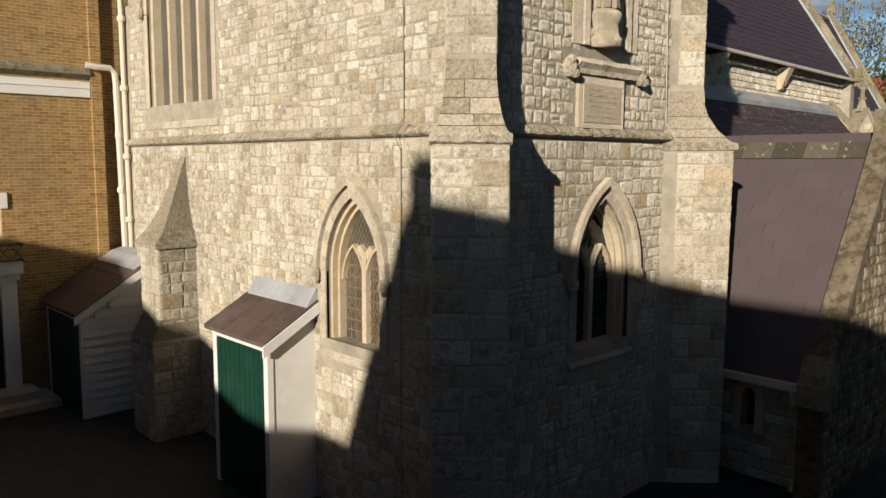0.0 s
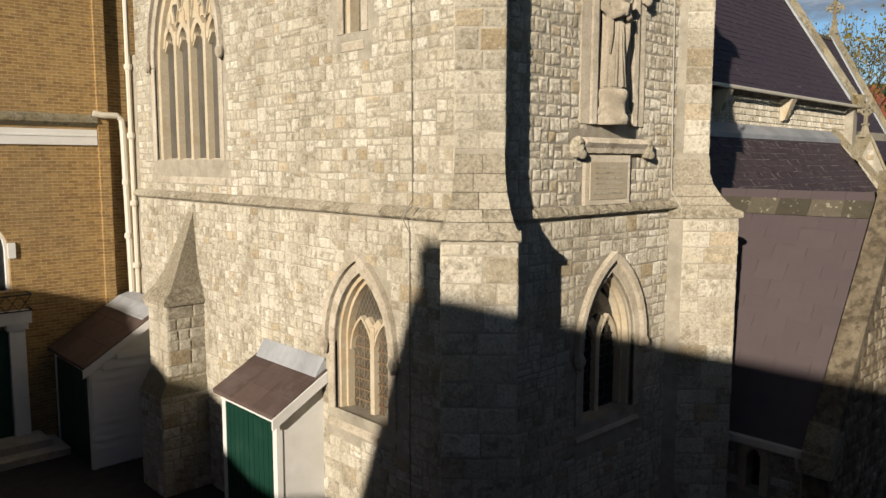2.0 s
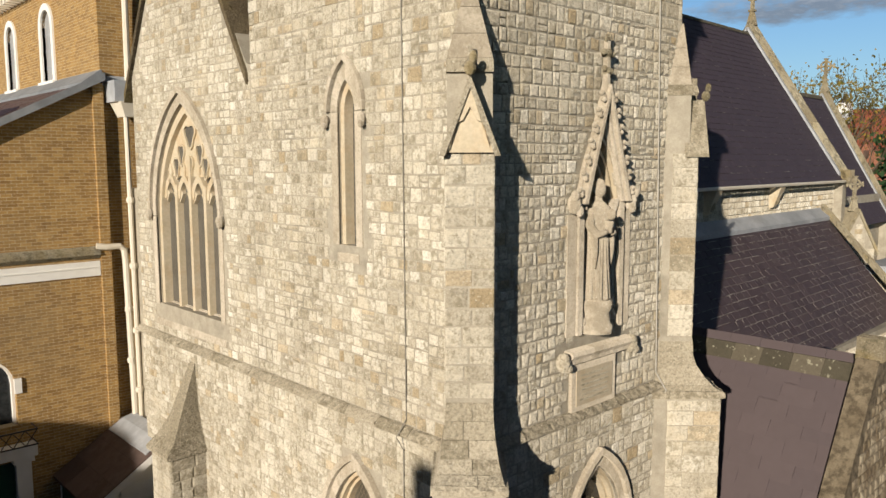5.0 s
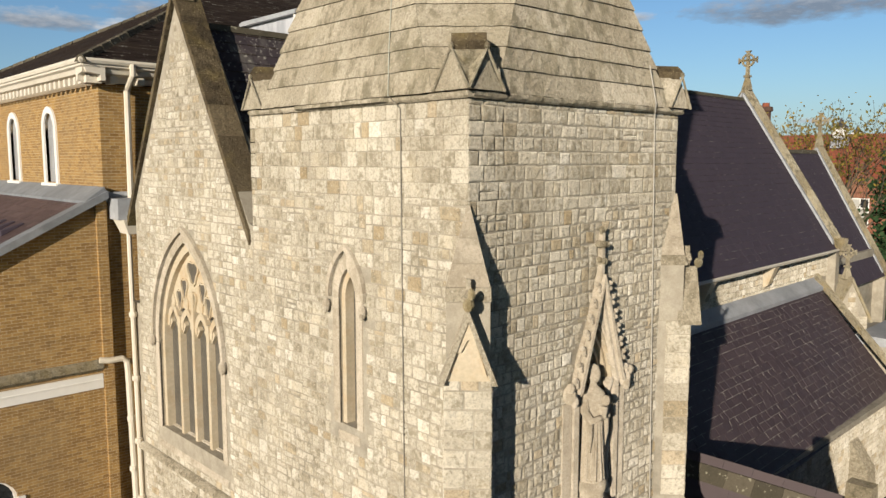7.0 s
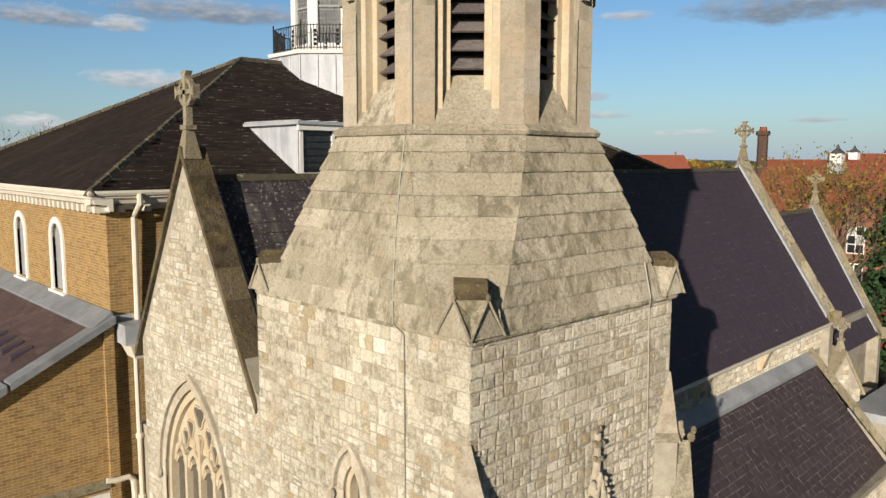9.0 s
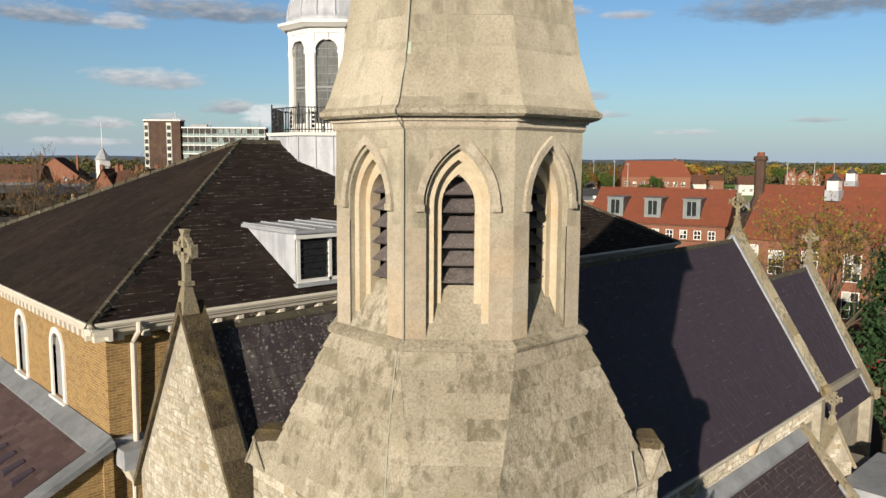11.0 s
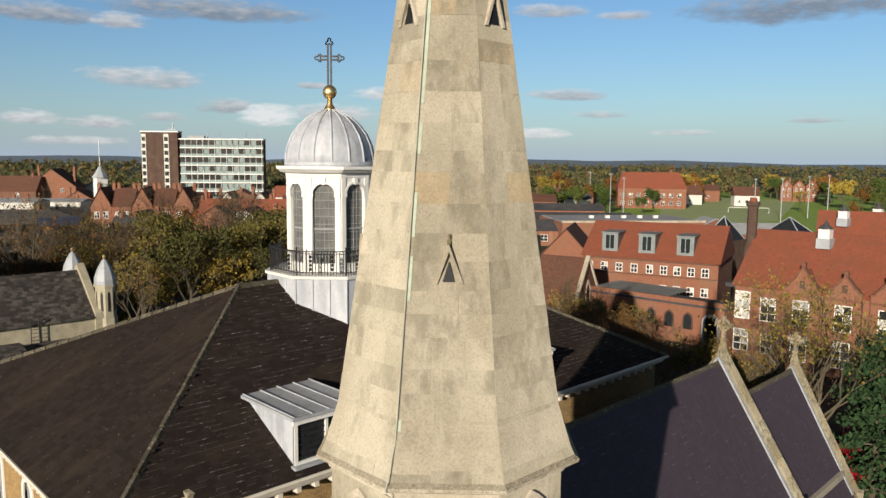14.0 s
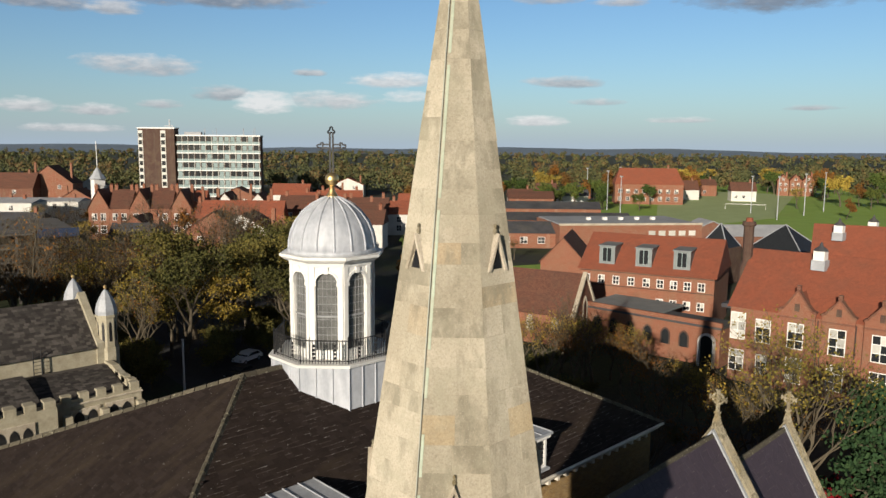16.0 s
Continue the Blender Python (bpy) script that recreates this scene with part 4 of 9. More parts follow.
for side in (-1, 1):
    lay(courses(rnd, 0, .78, GROUND, 3.0, (.2, .3), (.2, .42)), Plane(LB.at(side * .45, 0, 0), LB.n, LB.u * side), low, RAG, rnd, .02, 0)
lay(courses(rnd, -.51, .51, GROUND, 1.2, (.2, .3), (.2, .4)), LB, low, RAG, rnd, .02, .998)
for side in (-1, 1):
    lay(courses(rnd, 0, 1.0, GROUND, 1.2, (.2, .3), (.2, .42)), Plane(LB.at(side * .5, 0, 0), LB.n, LB.u * side), low, RAG, rnd, .02, 0)
cap = Shape()
prof = ((2.98, .52, .86), (3.06, .52, .87), (3.3, .40, .66), (3.7, .24, .45), (4.75, .12, .04))
for (z0, h0, w0), (z1, h1, w1) in zip(prof, prof[1:]):
    cap.hull([LB.at(-h0, z0, -.1), LB.at(h0, z0, -.1), LB.at(h0, z0, w0), LB.at(-h0, z0, w0)], [LB.at(-h1, z1, -.1), LB.at(h1, z1, -.1), LB.at(h1, z1, w1), LB.at(-h1, z1, w1)])
part("cap", cap, WORN, low)
part("offset", Shape().hull([LB.at(-.5, 1.2, -.1), LB.at(.5, 1.2, -.1), LB.at(.5, 1.2, 1.0), LB.at(-.5, 1.2, 1.0)], [LB.at(-.46, 1.6, -.1), LB.at(.46, 1.6, -.1), LB.at(.46, 1.6, .79), LB.at(-.46, 1.6, .79)]), COPING, low)

# niche with a statue
niche = thing("niche", Vector((2.8, 0, 6.3)) - tower.location, "canopied stone niche")
niche.parent = tower
s = Shape()
ring(s, SOUTH, arch(2.8, 1.16, 6.30, 8.15, 9.5), arch(2.8, .92, 6.30, 8.15, 9.25), -0.05, 0.06)
part("jamb", s, DRESSED, niche)
part("back", Shape().prism(SOUTH, arch(2.8, .96, 6.3, 8.15, 9.3), -0.50, -0.44), DRESSED, niche)
for u in (2.41, 3.19):
    s = Shape().lathe(u, 0.02, [(.075, 6.42), (.075, 6.5), (.045, 6.56), (.045, 8.1), (.06, 8.14), (.085, 8.24), (.085, 8.3)], 10)
    part("shaft", s, DRESSED, niche, smooth=True)
# moulded arch under a steep crocketed gable
for w_, h_, o0, o1 in ((.92, 9.25, -.30, .02), (.80, 9.10, -.36, -.05), (.68, 8.95, -.42, -.12)):
    part("arch_moulding", ring(Shape(), SOUTH, arch(2.8, w_, 8.1, 8.15, h_)[1:-1], arch(2.8, w_ - .07, 8.1, 8.15, h_ - .07)[1:-1], o0, o1), WARMSTONE, niche)
for side in (-1, 1):
    a = [(2.8 + side * .60, 8.26), (2.8 + side * .52, 8.26), (2.8 + side * .015, 9.80), (2.8, 10.0)]
    part("gable_moulding", Shape().prism(SOUTH, a if side > 0 else a[::-1], -0.02, 0.17), DRESSED, niche)
    a = [(2.8 + side * .52, 8.26), (2.8 + side * .46, 8.26), (2.8 + side * .012, 9.62), (2.8 + side * .012, 9.80)]
    part("gable_moulding", Shape().prism(SOUTH, a if side > 0 else a[::-1], -0.02, 0.11), DRESSED, niche)
    part("plain_jamb", Shape().slab(SOUTH, 2.8 + side * .70 - .105, 2.8 + side * .70 + .105, 6.30, 8.10, -.02, .022), DRESSED, niche)
part("finial_stem", Shape().prism(SOUTH, ((2.76, 9.85), (2.84, 9.85), (2.83, 10.62), (2.77, 10.62)), 0.03, 0.11), DRESSED, niche)
for side in (-1, 1):
    for k in range(7):
        f_ = (k + .6) / 7.4
        p = SOUTH.at(2.8 + side * (.62 * (1 - f_) + .05), 8.30 + 1.70 * f_, .10)
        s = Shape().ball(p.x, p.y, p.z, .055, .065, 7, 5)
        s.ball(p.x + side * .055, p.y - .02, p.z + rnd.uniform(.02, .05), .045, .04, 6, 4).ball(p.x + side * .03, p.y - .045, p.z - .05, .035, .035, 6, 4)
        part("crocket", s, DRESSED, niche)
    p = SOUTH.at(2.8 + side * .72, 8.26, .07)
    s = Shape().ball(p.x, p.y, p.z, .105, .15, 8, 6).ball(p.x + side * .05, p.y - .05, p.z + .12, .07, .08, 7, 5).ball(p.x - side * .04, p.y - .06, p.z - .10, .06, .09, 6, 5)
    part("corbel_foliage", s, DRESSED, niche)
for z, r in ((10.20, .10), (10.45, .13), (10.66, .06)):
    p = SOUTH.at(2.8, z, .07)
    s = Shape().ball(p.x, p.y, p.z, r * .7, .07, 8, 5)
    for e in (-1, 1):
        s.ball(p.x + e * r * .8, p.y - .02, p.z + rnd.uniform(-.02, .03), r * .42, .05, 6, 4)
    part("finial", s, COPING, niche)
statue = Shape()
px, py = 2.68, -0.05
statue.lathe(px, py, [(.24, 6.30), (.24, 6.40), (.20, 6.44), (.19, 6.58), (.215, 6.62), (.23, 6.70), (.20, 6.75)], 8)
statue.lathe(px, py, [(.165, 6.75), (.18, 6.80), (.165, 7.0), (.14, 7.4), (.135, 7.62), (.15, 7.78), (.175, 7.92), (.16, 8.02), (.09, 8.08), (.055, 8.12), (.055, 8.17)], 14)
statue.ball(px, py - .02, 8.265, .088, .125, 10, 8)
statue.lathe(px, py, [(.095, 8.22), (.10, 8.30), (.075, 8.38), (.02, 8.41)], 10)
for e in (-1, 1):
    statue.tube([(px + e * .16, py, 7.95), (px + e * .20, py - .03, 7.78), (px + e * .17, py - .12, 7.66), (px + e * .04, py - .19, 7.70)], [.06, .06, .055, .04], 7)
    statue.tube([(px + e * .17, py - .08, 7.68), (px + e * .175, py - .10, 7.45), (px + e * .16, py - .09, 7.2)], [.05, .04, .015], 5)
statue.box(px - .05, px + .06, py - .22, py - .15, 7.68, 7.84)
statue.ball(px + .02, py - .2, 7.93, .06, .075, 8, 6)
for k in range(9):
    a = -2.9 + k * .30
    lean = .10 * math.sin(k * 1.7)
    statue.tube([(px + .125 * math.cos(a), py + .125 * math.sin(a), 7.60), (px + .145 * math.cos(a + lean), py + .145 * math.sin(a + lean), 7.2), (px + .175 * math.cos(a + lean * 2), py + .17 * math.sin(a + lean * 2), 6.78)], [.018, .022, .03], 5)
statue.v = [(px + (x - px) * 1.2, py + (y - py) * 1.15, 6.30 + (z - 6.30) * 1.10) for x, y, z in statue.v]
tagged(link("statue", statue, DRESSED, smooth=True), "weathered grey stone statue standing in a tower niche", "statue")
for a, b in ((1.98, 2.52), (2.52, 3.08), (3.08, 3.58)):
    worn_mould(SOUTH, a, b, 5.98, ((0, .13), (.15, .11), (.17, .05), (.11, -.02), (.09, -.09), (0, -.12)), DRESSED, niche, "shelf_stone", .008)
for u in (1.88, 3.64):
    p = SOUTH.at(u, 5.96, .07)
    part("corbel_foliage", Shape().ball(p.x, p.y, p.z, .11, .15, 8, 6).ball(p.x - .05, p.y - .06, p.z + .09, .07, .07, 6, 5).ball(p.x + .05, p.y - .05, p.z - .09, .065, .07, 6, 5), WORN, niche)
part("tablet_frame", Shape().slab(SOUTH, 2.12, 3.24, 5.14, 5.86, -.02, .05), DRESSED, niche)
part("tablet", Shape().slab(SOUTH, 2.22, 3.14, 5.22, 5.76, .04, .062), WARMSTONE, niche, "worn inscribed stone tablet")
for k in range(6):
    w = rnd.uniform(.32, .40)
    part("inscription", Shape().slab(SOUTH, 2.68 - w, 2.68 + w, 5.29 + k * .075, 5.32 + k * .075, .060, .066), BROACH, niche, "plain bar of worn lettering")

# stone roof below the belfry, in courses
broach = thing("broach_roof", Vector((CX, CY, EAVE)) - tower.location, "weathered stone courses of the broach roof")
broach.parent = tower
part("core", Shape().hull(octagon(2.68, EAVE), octagon(1.98, 15.2)), BROACH, broach)
def splayed(ap, side, z):
    """An octagon with long sides of half width side at ap from the axis, and cut corners."""
    return [Vector((CX + x, CY + y, z)) for x, y in ((ap, side), (side, ap), (-side, ap), (-ap, side), (-ap, -side), (-side, -ap), (side, -ap), (ap, -side))]


def broach_ring(f_, more, z):
    return splayed(2.68 - .60 * f_ + .06 * math.sin(math.pi * f_) + more, 2.10 - 1.24 * f_ + more * .4, z)


def rough_slab(lo, hi, lo2, hi2, a, b):
    """One roofing stone of a course with a wavering lower edge."""
    n_ = max(2, round((lo[1] - lo[0]).length * (b - a) / .12))
    pts = []
    way = (hi[0] - lo[0]).normalized()
    out = (lo[0] - lo2[0]).normalized()
    for i in range(n_ + 1):
        f_ = a + (b - a) * i / n_
        p, q, p2, q2 = lo[0].lerp(lo[1], f_), hi[0].lerp(hi[1], f_), lo2[0].lerp(lo2[1], f_), hi2[0].lerp(hi2[1], f_)
        j = rnd.uniform(-.007, .007)
        pts += [p2, p + way * j, p.lerp(q, .12) + out * rnd.uniform(.002, .012), p.lerp(q, .55) + out * rnd.uniform(-.004, .008), q, q2]
    faces = [(0, 1, 2, 3, 4, 5), tuple(n_ * 6 + k for k in (5, 4, 3, 2, 1, 0))]
    faces += [(i * 6 + j, (i + 1) * 6 + j, (i + 1) * 6 + (j + 1) % 6, i * 6 + (j + 1) % 6) for i in range(n_) for j in range(6)]
    return Shape().add(pts, faces)


N = 9
levels = [(i + (rnd.uniform(-.10, .10) if 0 < i < N else 0)) / N for i in range(N + 1)]
for i in range(N):
    z0, z1 = EAVE + .06 + 2.69 * levels[i] + .002, EAVE + .06 + 2.69 * levels[i + 1] - .002
    lo, hi = broach_ring(levels[i], .012, z0), broach_ring(levels[i + 1], -.012, z1)
    lo2, hi2 = broach_ring(levels[i], -.25, z0), broach_ring(levels[i + 1], -.25, z1)
    for k in range(8):
        m = (k + 1) % 8
        wide = (lo[m] - lo[k]).length
        n_ = max(1, round(wide / rnd.uniform(.7, 1.3)))
        cut = [0] + sorted((j + rnd.uniform(-.25, .25)) / n_ for j in range(1, n_)) + [1]
        for a, b in zip(cut, cut[1:]):
            g = .0015 / wide
            part("slab", rough_slab((lo[k], lo[m]), (hi[k], hi[m]), (lo2[k], lo2[m]), (hi2[k], hi2[m]), a + g, b - g), BROACH, broach)
eaves = ((-.2, .055), (.07, .055), (.085, .04), (.075, .0), (.04, -.03), (-.2, -.03))
for pl, u0, u1 in ((WEST, -.06, TY + .06), (SOUTH, .01, TX - .01), (Plane((0, TY, 0), (1, 0, 0), (0, 1, 0)), .01, TX - .01), (Plane((TX, 0, 0), (0, 1, 0), (1, 0, 0)), -.06, TY + .06)):
    for i in range(5):
        worn_mould(pl, u0 + (u1 - u0) * i / 5, u0 + (u1 - u0) * (i + 1) / 5, EAVE, eaves, BROACH, broach, "eave_stone", .010)
for cx_, cy_, sx, sy in ((0, 0, 1, 1), (TX, 0, -1, 1), (0, TY, 1, -1), (TX, TY, -1, -1)):
    q = lambda a, b, z: Vector((cx_ + sx * a, cy_ + sy * b, EAVE + z))
    # a pair of gablets at the corner, with a hollowed diagonal between them that carries a worn block
    foot, wide, mid, high = -.13, .48, .17, .56
    g = Shape()
    g.add([q(foot, foot, .07), q(foot, wide, .07), q(wide, foot, .07), q(foot + .03, mid, high), q(mid, foot + .03, high), q(wide, wide, .07), q(.55, mid, high), q(mid, .55, high), q(.55, .55, high)],
          [(0, 3, 1), (0, 2, 4), (1, 3, 7), (2, 6, 4), (3, 4, 6, 8, 7), (0, 1, 5, 2), (1, 7, 8, 5), (2, 5, 8, 6)])
    part("gablet", g, BROACH, broach)
    # the hollow between the two, in a darker colour than the gablets
    deep = q(.06, .06, .34)
    part("gablet_hollow", Shape().add([q(foot, foot, .07), q(foot + .03, mid, high), q(mid, foot + .03, high), deep], [(0, 1, 3), (0, 3, 2), (1, 2, 3)]), COPING, broach)
    for a, b, c in ((q(foot - .015, wide + .02, .07), q(foot - .015, mid, high + .02), q(foot - .015, foot - .01, .07)), (q(wide + .02, foot - .015, .07), q(mid, foot - .015, high + .02), q(foot - .01, foot - .015, .07))):
        part("gablet_roll", Shape().tube([a, b, c], .022, 5), BROACH, broach)
        part("gablet_knop", Shape().ball(b.x, b.y, b.z + .02, .035, .055, 6, 5), COPING, broach)
    g = Shape()
    ring0 = [q(foot + .02, mid + .03, high - .02), q(mid + .03, foot + .02, high - .02), q(mid + .42, foot + .40, high - .02), q(foot + .40, mid + .42, high - .02)]
    ring1 = [p + Vector((-sx * .035, -sy * .035, .12)) for p in ring0[:2]] + [p + Vector((0, 0, .12)) for p in ring0[2:]]
    ring2 = [p + Vector((sx * .02, sy * .02, .22 + rnd.uniform(-.02, .03))) for p in ring0]
    part("gablet_block", g.hull(ring0, ring1).hull(ring1, ring2), DARKCAP, broach)

# belfry with louvred lancets
LOUVRE = masonry("lichened_slate_louvre", [(0.0, (0.10, 0.085, 0.085)), (1.0, (0.15, 0.13, 0.125))], (0.05, 0.042, 0.045), stain=5.0, stain_amount=0.6, pale=(0.34, 0.32, 0.27), pale_amount=0.7, bump=0.4, bump_size=0.01)
PIER = masonry("warm_pier_stone", [(0.0, (0.432, 0.383, 0.304)), (0.5, (0.468, 0.414, 0.332)), (0.8, (0.495, 0.427, 0.332)), (1.0, (0.477, 0.392, 0.281))], (0.35, 0.30, 0.21), stain=3.5, stain_amount=0.5, spots=0.35, pale_amount=0.2, bump=0.5, bump_size=0.02, wash=((0.52, 0.41, 0.27), 0.3))
belfry = thing("belfry", Vector((CX, CY, 15.25)) - tower.location, "octagonal ashlar belfry with louvred lancets")
belfry.parent = tower
for k in range(8):
    for a, b in ((0, .5), (.5, 1)):
        rings = [[octagon(ap, z)[k].lerp(octagon(ap, z)[(k + 1) % 8], c + e) for c, e in ((a, .002), (b, -.002))] for ap, z in ((2.06, 15.19), (2.13, 15.22), (2.15, 15.28), (2.10, 15.32), (2.0, 15.37))]
        back = [[octagon(1.8, z)[k].lerp(octagon(1.8, z)[(k + 1) % 8], c) for c in (a, b)] for z in (15.19, 15.37)]
        loop = [back[0]] + rings + [back[1]]
        part("base_stone", Shape().hull([p[0] for p in loop], [p[1] for p in loop]), WORN, belfry)
for k in range(8):
    a = k * math.pi / 4
    n_ = Vector((math.cos(a), math.sin(a), 0))
    face = Plane(Vector((CX, CY, 0)) + n_ * 1.98, n_.cross(Vector((0, 0, 1))) * -1, n_)
    half = 1.98 * math.tan(math.pi / 8)
    o = arch(0, .94, 15.36, 17.38, 18.22)
    s = Shape()
    pierced(s, face, -half, half, 15.36, 18.62, [o], -.16, 0)
    part("wall", s, ASHLAR, belfry)
    s = Shape()
    ring(s, face, arch(0, .94, 15.6, 17.38, 18.22), arch(0, .72, 15.6, 17.38, 18.06), -.30, -.10)
    ring(s, face, arch(0, .72, 15.6, 17.38, 18.06), arch(0, .50, 15.6, 17.38, 17.84), -.44, -.24)
    part("reveal", s, WARMSTONE, belfry)
    arch_stones("hood_stone", face, arch(0, 1.24, 17.2, 17.38, 18.42)[1:-1], arch(0, 1.02, 17.2, 17.38, 18.28)[1:-1], -.02, .06, DRESSED, belfry)
    for side in (-1, 1):
        part("hood_stop", Shape().slab(face, side * .56 - .07, side * .56 + .07, 17.30, 17.40, -.02, .075), DRESSED, belfry)
    part("sill", Shape().prism(Plane(face.at(-.47, 0, 0), n_, face.u), ((-.5, 16.12), (-.34, 16.08), (0.0, 15.40), (.02, 15.34), (-.5, 15.34)), 0, .94), BROACH, belfry)
    for j in range(7):
        z = 16.18 + j * .27
        s = Shape().prism(Plane(face.at(-.26, 0, 0), n_, face.u), ((-.62, z + .24), (-.62, z + .20), (-.30, z), (-.27, z + .02)), 0, .52)
        part("louvre", s, LOUVRE, belfry, "lichened slate louvre")
# black core behind the louvres stands in for the belfry's inner darkness
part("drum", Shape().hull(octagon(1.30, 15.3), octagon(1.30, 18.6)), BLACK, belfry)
s = Shape().hull(octagon(1.99, 18.5), octagon(2.03, 18.54)).hull(octagon(2.03, 18.54), octagon(2.03, 18.62)).hull(octagon(2.07, 18.62), octagon(2.07, 18.70))
part("cornice", s, DRESSED, belfry)
# dressed blocks of the piers between the openings
for k in (2, 3, 4, 5, 6):
    a = k * math.pi / 4
    n_ = Vector((math.cos(a), math.sin(a), 0))
    face = Plane(Vector((CX, CY, 0)) + n_ * 1.98, n_.cross(Vector((0, 0, 1))) * -1, n_)
    half = 1.98 * math.tan(math.pi / 8)
    for lo_, hi_ in ((-half, -.47), (.47, half)):
        z = 15.37
        while z < 17.0:
            h = min(rnd.uniform(.24, .46), 17.1 - z)
            part("pier_stone", Shape().slab(face, lo_, hi_, z + .002, z + h - .002, -.02, .004 + rnd.uniform(0, .003)), PIER, belfry)
            z += h


# spire in ashlar courses
SX, SY = CX + .015, CY - .015
spire = thing("spire", Vector((CX, CY, 18.7)) - tower.location, "tall octagonal ashlar spire")
spire.parent = tower


def soct(ap, z):
    return octagon(ap, z, SX, SY)


def spire_ap(z):
    return 0.1438 * (32.8 - z) + (0.20 * ((19.6 - z) / 0.85) ** 2 if z < 19.6 else 0)


part("eave_course", Shape().hull(soct(2.18, 18.68), soct(2.24, 18.72)).hull(soct(2.24, 18.72), soct(2.25, 18.78)).hull(soct(2.25, 18.78), soct(spire_ap(18.84), 18.84)), WORN, spire)
part("core", Shape().hull(soct(spire_ap(18.8) - .03, 18.8), soct(spire_ap(19.9) - .03, 19.9)).hull(soct(spire_ap(19.9) - .03, 19.9), soct(.02, 32.6)), ASHLAR, spire)
z, count = 18.84, 0
rest = Shape()
while z < 32.0:
    h = rnd.uniform(.26, .52)
    z1 = min(z + h, 32.1)
    lo, hi, lo2, hi2 = soct(spire_ap(z), z + .0008), soct(spire_ap(z1), z1 - .0008), soct(spire_ap(z) - .1, z), soct(max(.03, spire_ap(z1) - .1), z1)
    for k in range(8):
        m = (k + 1) % 8
        wide = (lo[m] - lo[k]).length
        n_ = max(1, round(wide / rnd.uniform(.42, .75)))
        cut = [0] + sorted((j + rnd.uniform(-.2, .2)) / n_ for j in range(1, n_)) + [1]
        for a, b in zip(cut, cut[1:]):
            e = Vector((math.cos((k + 1) * math.pi / 4), math.sin((k + 1) * math.pi / 4), 0)) * rnd.uniform(-.004, .005)
            a_, b_ = a + .0008 / wide, b - .0008 / wide
            one = ([lo[k].lerp(lo[m], a_) + e, lo[k].lerp(lo[m], b_) + e, lo2[k].lerp(lo2[m], b_), lo2[k].lerp(lo2[m], a_)],
                   [hi[k].lerp(hi[m], a_) + e, hi[k].lerp(hi[m], b_) + e, hi2[k].lerp(hi2[m], b_), hi2[k].lerp(hi2[m], a_)])
            if k in (3, 4, 5) and count < 290:
                part("stone", Shape().hull(*one), ASHLAR, spire, mend=True)
                count += 1
            else:
                rest.hull(*one)
    z = z1
part("stonework", rest, ASHLAR, spire, mend=True, kind="stuff")


def lucarne(k, z):
    a = k * math.pi / 4
    n_ = Vector((math.cos(a), math.sin(a), 0))
    f_ = Plane(Vector((SX, SY, 0)) + n_ * spire_ap(z), n_.cross(Vector((0, 0, 1))) * -1, n_)
    lu = thing("lucarne", f_.at(0, z, 0) - tower.location - spire.location, "small gabled opening in the spire")
    lu.parent = spire
    # no hole: a black plate carries the darkness of the opening
    part("opening", Shape().prism(f_, ((-.10, z), (.10, z), (0, z + .32)), -.2, .012), BLACK, lu)
    s = Shape()
    for side in (-1, 1):
        pts = ((side * .24, z - .04), (side * .18, z - .04), (0, z + .48), (0, z + .60))
        s.prism(f_, pts if side > 0 else pts[::-1], -.3, .035)
    part("gable", s, DRESSED, lu)
    p = f_.at(0, z + .62, -.06)
    part("finial", Shape().ball(p.x, p.y, p.z, .04, .06, 6, 4).ball(p.x, p.y, p.z + .09, .03, .05, 6, 4), COPING, lu)


for k in (1, 3, 5, 7):
    lucarne(k, 21.9)
for k in (0, 2, 4, 6):
    lucarne(k, 26.0)

# lightning conductors
CABLE = weathered("weathered_grey_cable", [(0.3, (0.20, 0.185, 0.15)), (0.7, (0.34, 0.32, 0.27))], grain=9, by_piece=False, stain_amount=0.4)
PALECABLE = weathered("pale_cable_sheath", [(0.3, (0.50, 0.47, 0.40)), (0.7, (0.60, 0.57, 0.50))], grain=9, by_piece=False, stain_amount=0.3)
s = Shape()
s.tube([(-.045, 1.27, GROUND + .3), (-.06, 1.25, 4.8), (-.20, 1.24, 5.02), (-.02, 1.23, 5.25), (-.02, 1.28, 12.4), (-.14, 1.40, 12.58)], .009, 5)
part("conductor", s, CABLE, tower, "grey lightning conductor strip")
VERDE = weathered("verdigris_copper", [(0.3, (0.44, 0.43, 0.36)), (0.7, (0.52, 0.55, 0.46))], grain=4, by_piece=False, stain_amount=0.2)
arris = [(2.05, 15.25), (1.98, 15.4), (1.98, 18.5), (2.26, 18.72), (2.20, 18.86)] + [(spire_ap(q_) + .008, q_) for q_ in (19.4, 19.9, 22, 25, 28, 31.6)]
path = []
for ap, zz in arris:
    v_ = octagon(ap + .015, zz)
    path.append(v_[4].lerp(v_[3], -.02))
path = [Vector((CX - (2.68 - .60 * f_ + .06 * math.sin(math.pi * f_) + .02), 1.38 + .40 * f_, EAVE + .06 + 2.69 * f_)) for f_ in (.0, .25, .5, .75, .98)] + path
part("conductor", Shape().tube(path, .009, 5), VERDE, tower, "green copper lightning conductor")
s = Shape().tube([(4.62, -.06, GROUND), (4.58, -.06, 4.8), (4.56, -.2, 5.0), (4.5, -.03, 5.3), (4.25, -.03, 12.4), (4.1, -.14, 12.6), (4.02, -.05, 13.2)], .011, 5)
part("conductor", s, PALECABLE, tower, "pale cable down the wall")

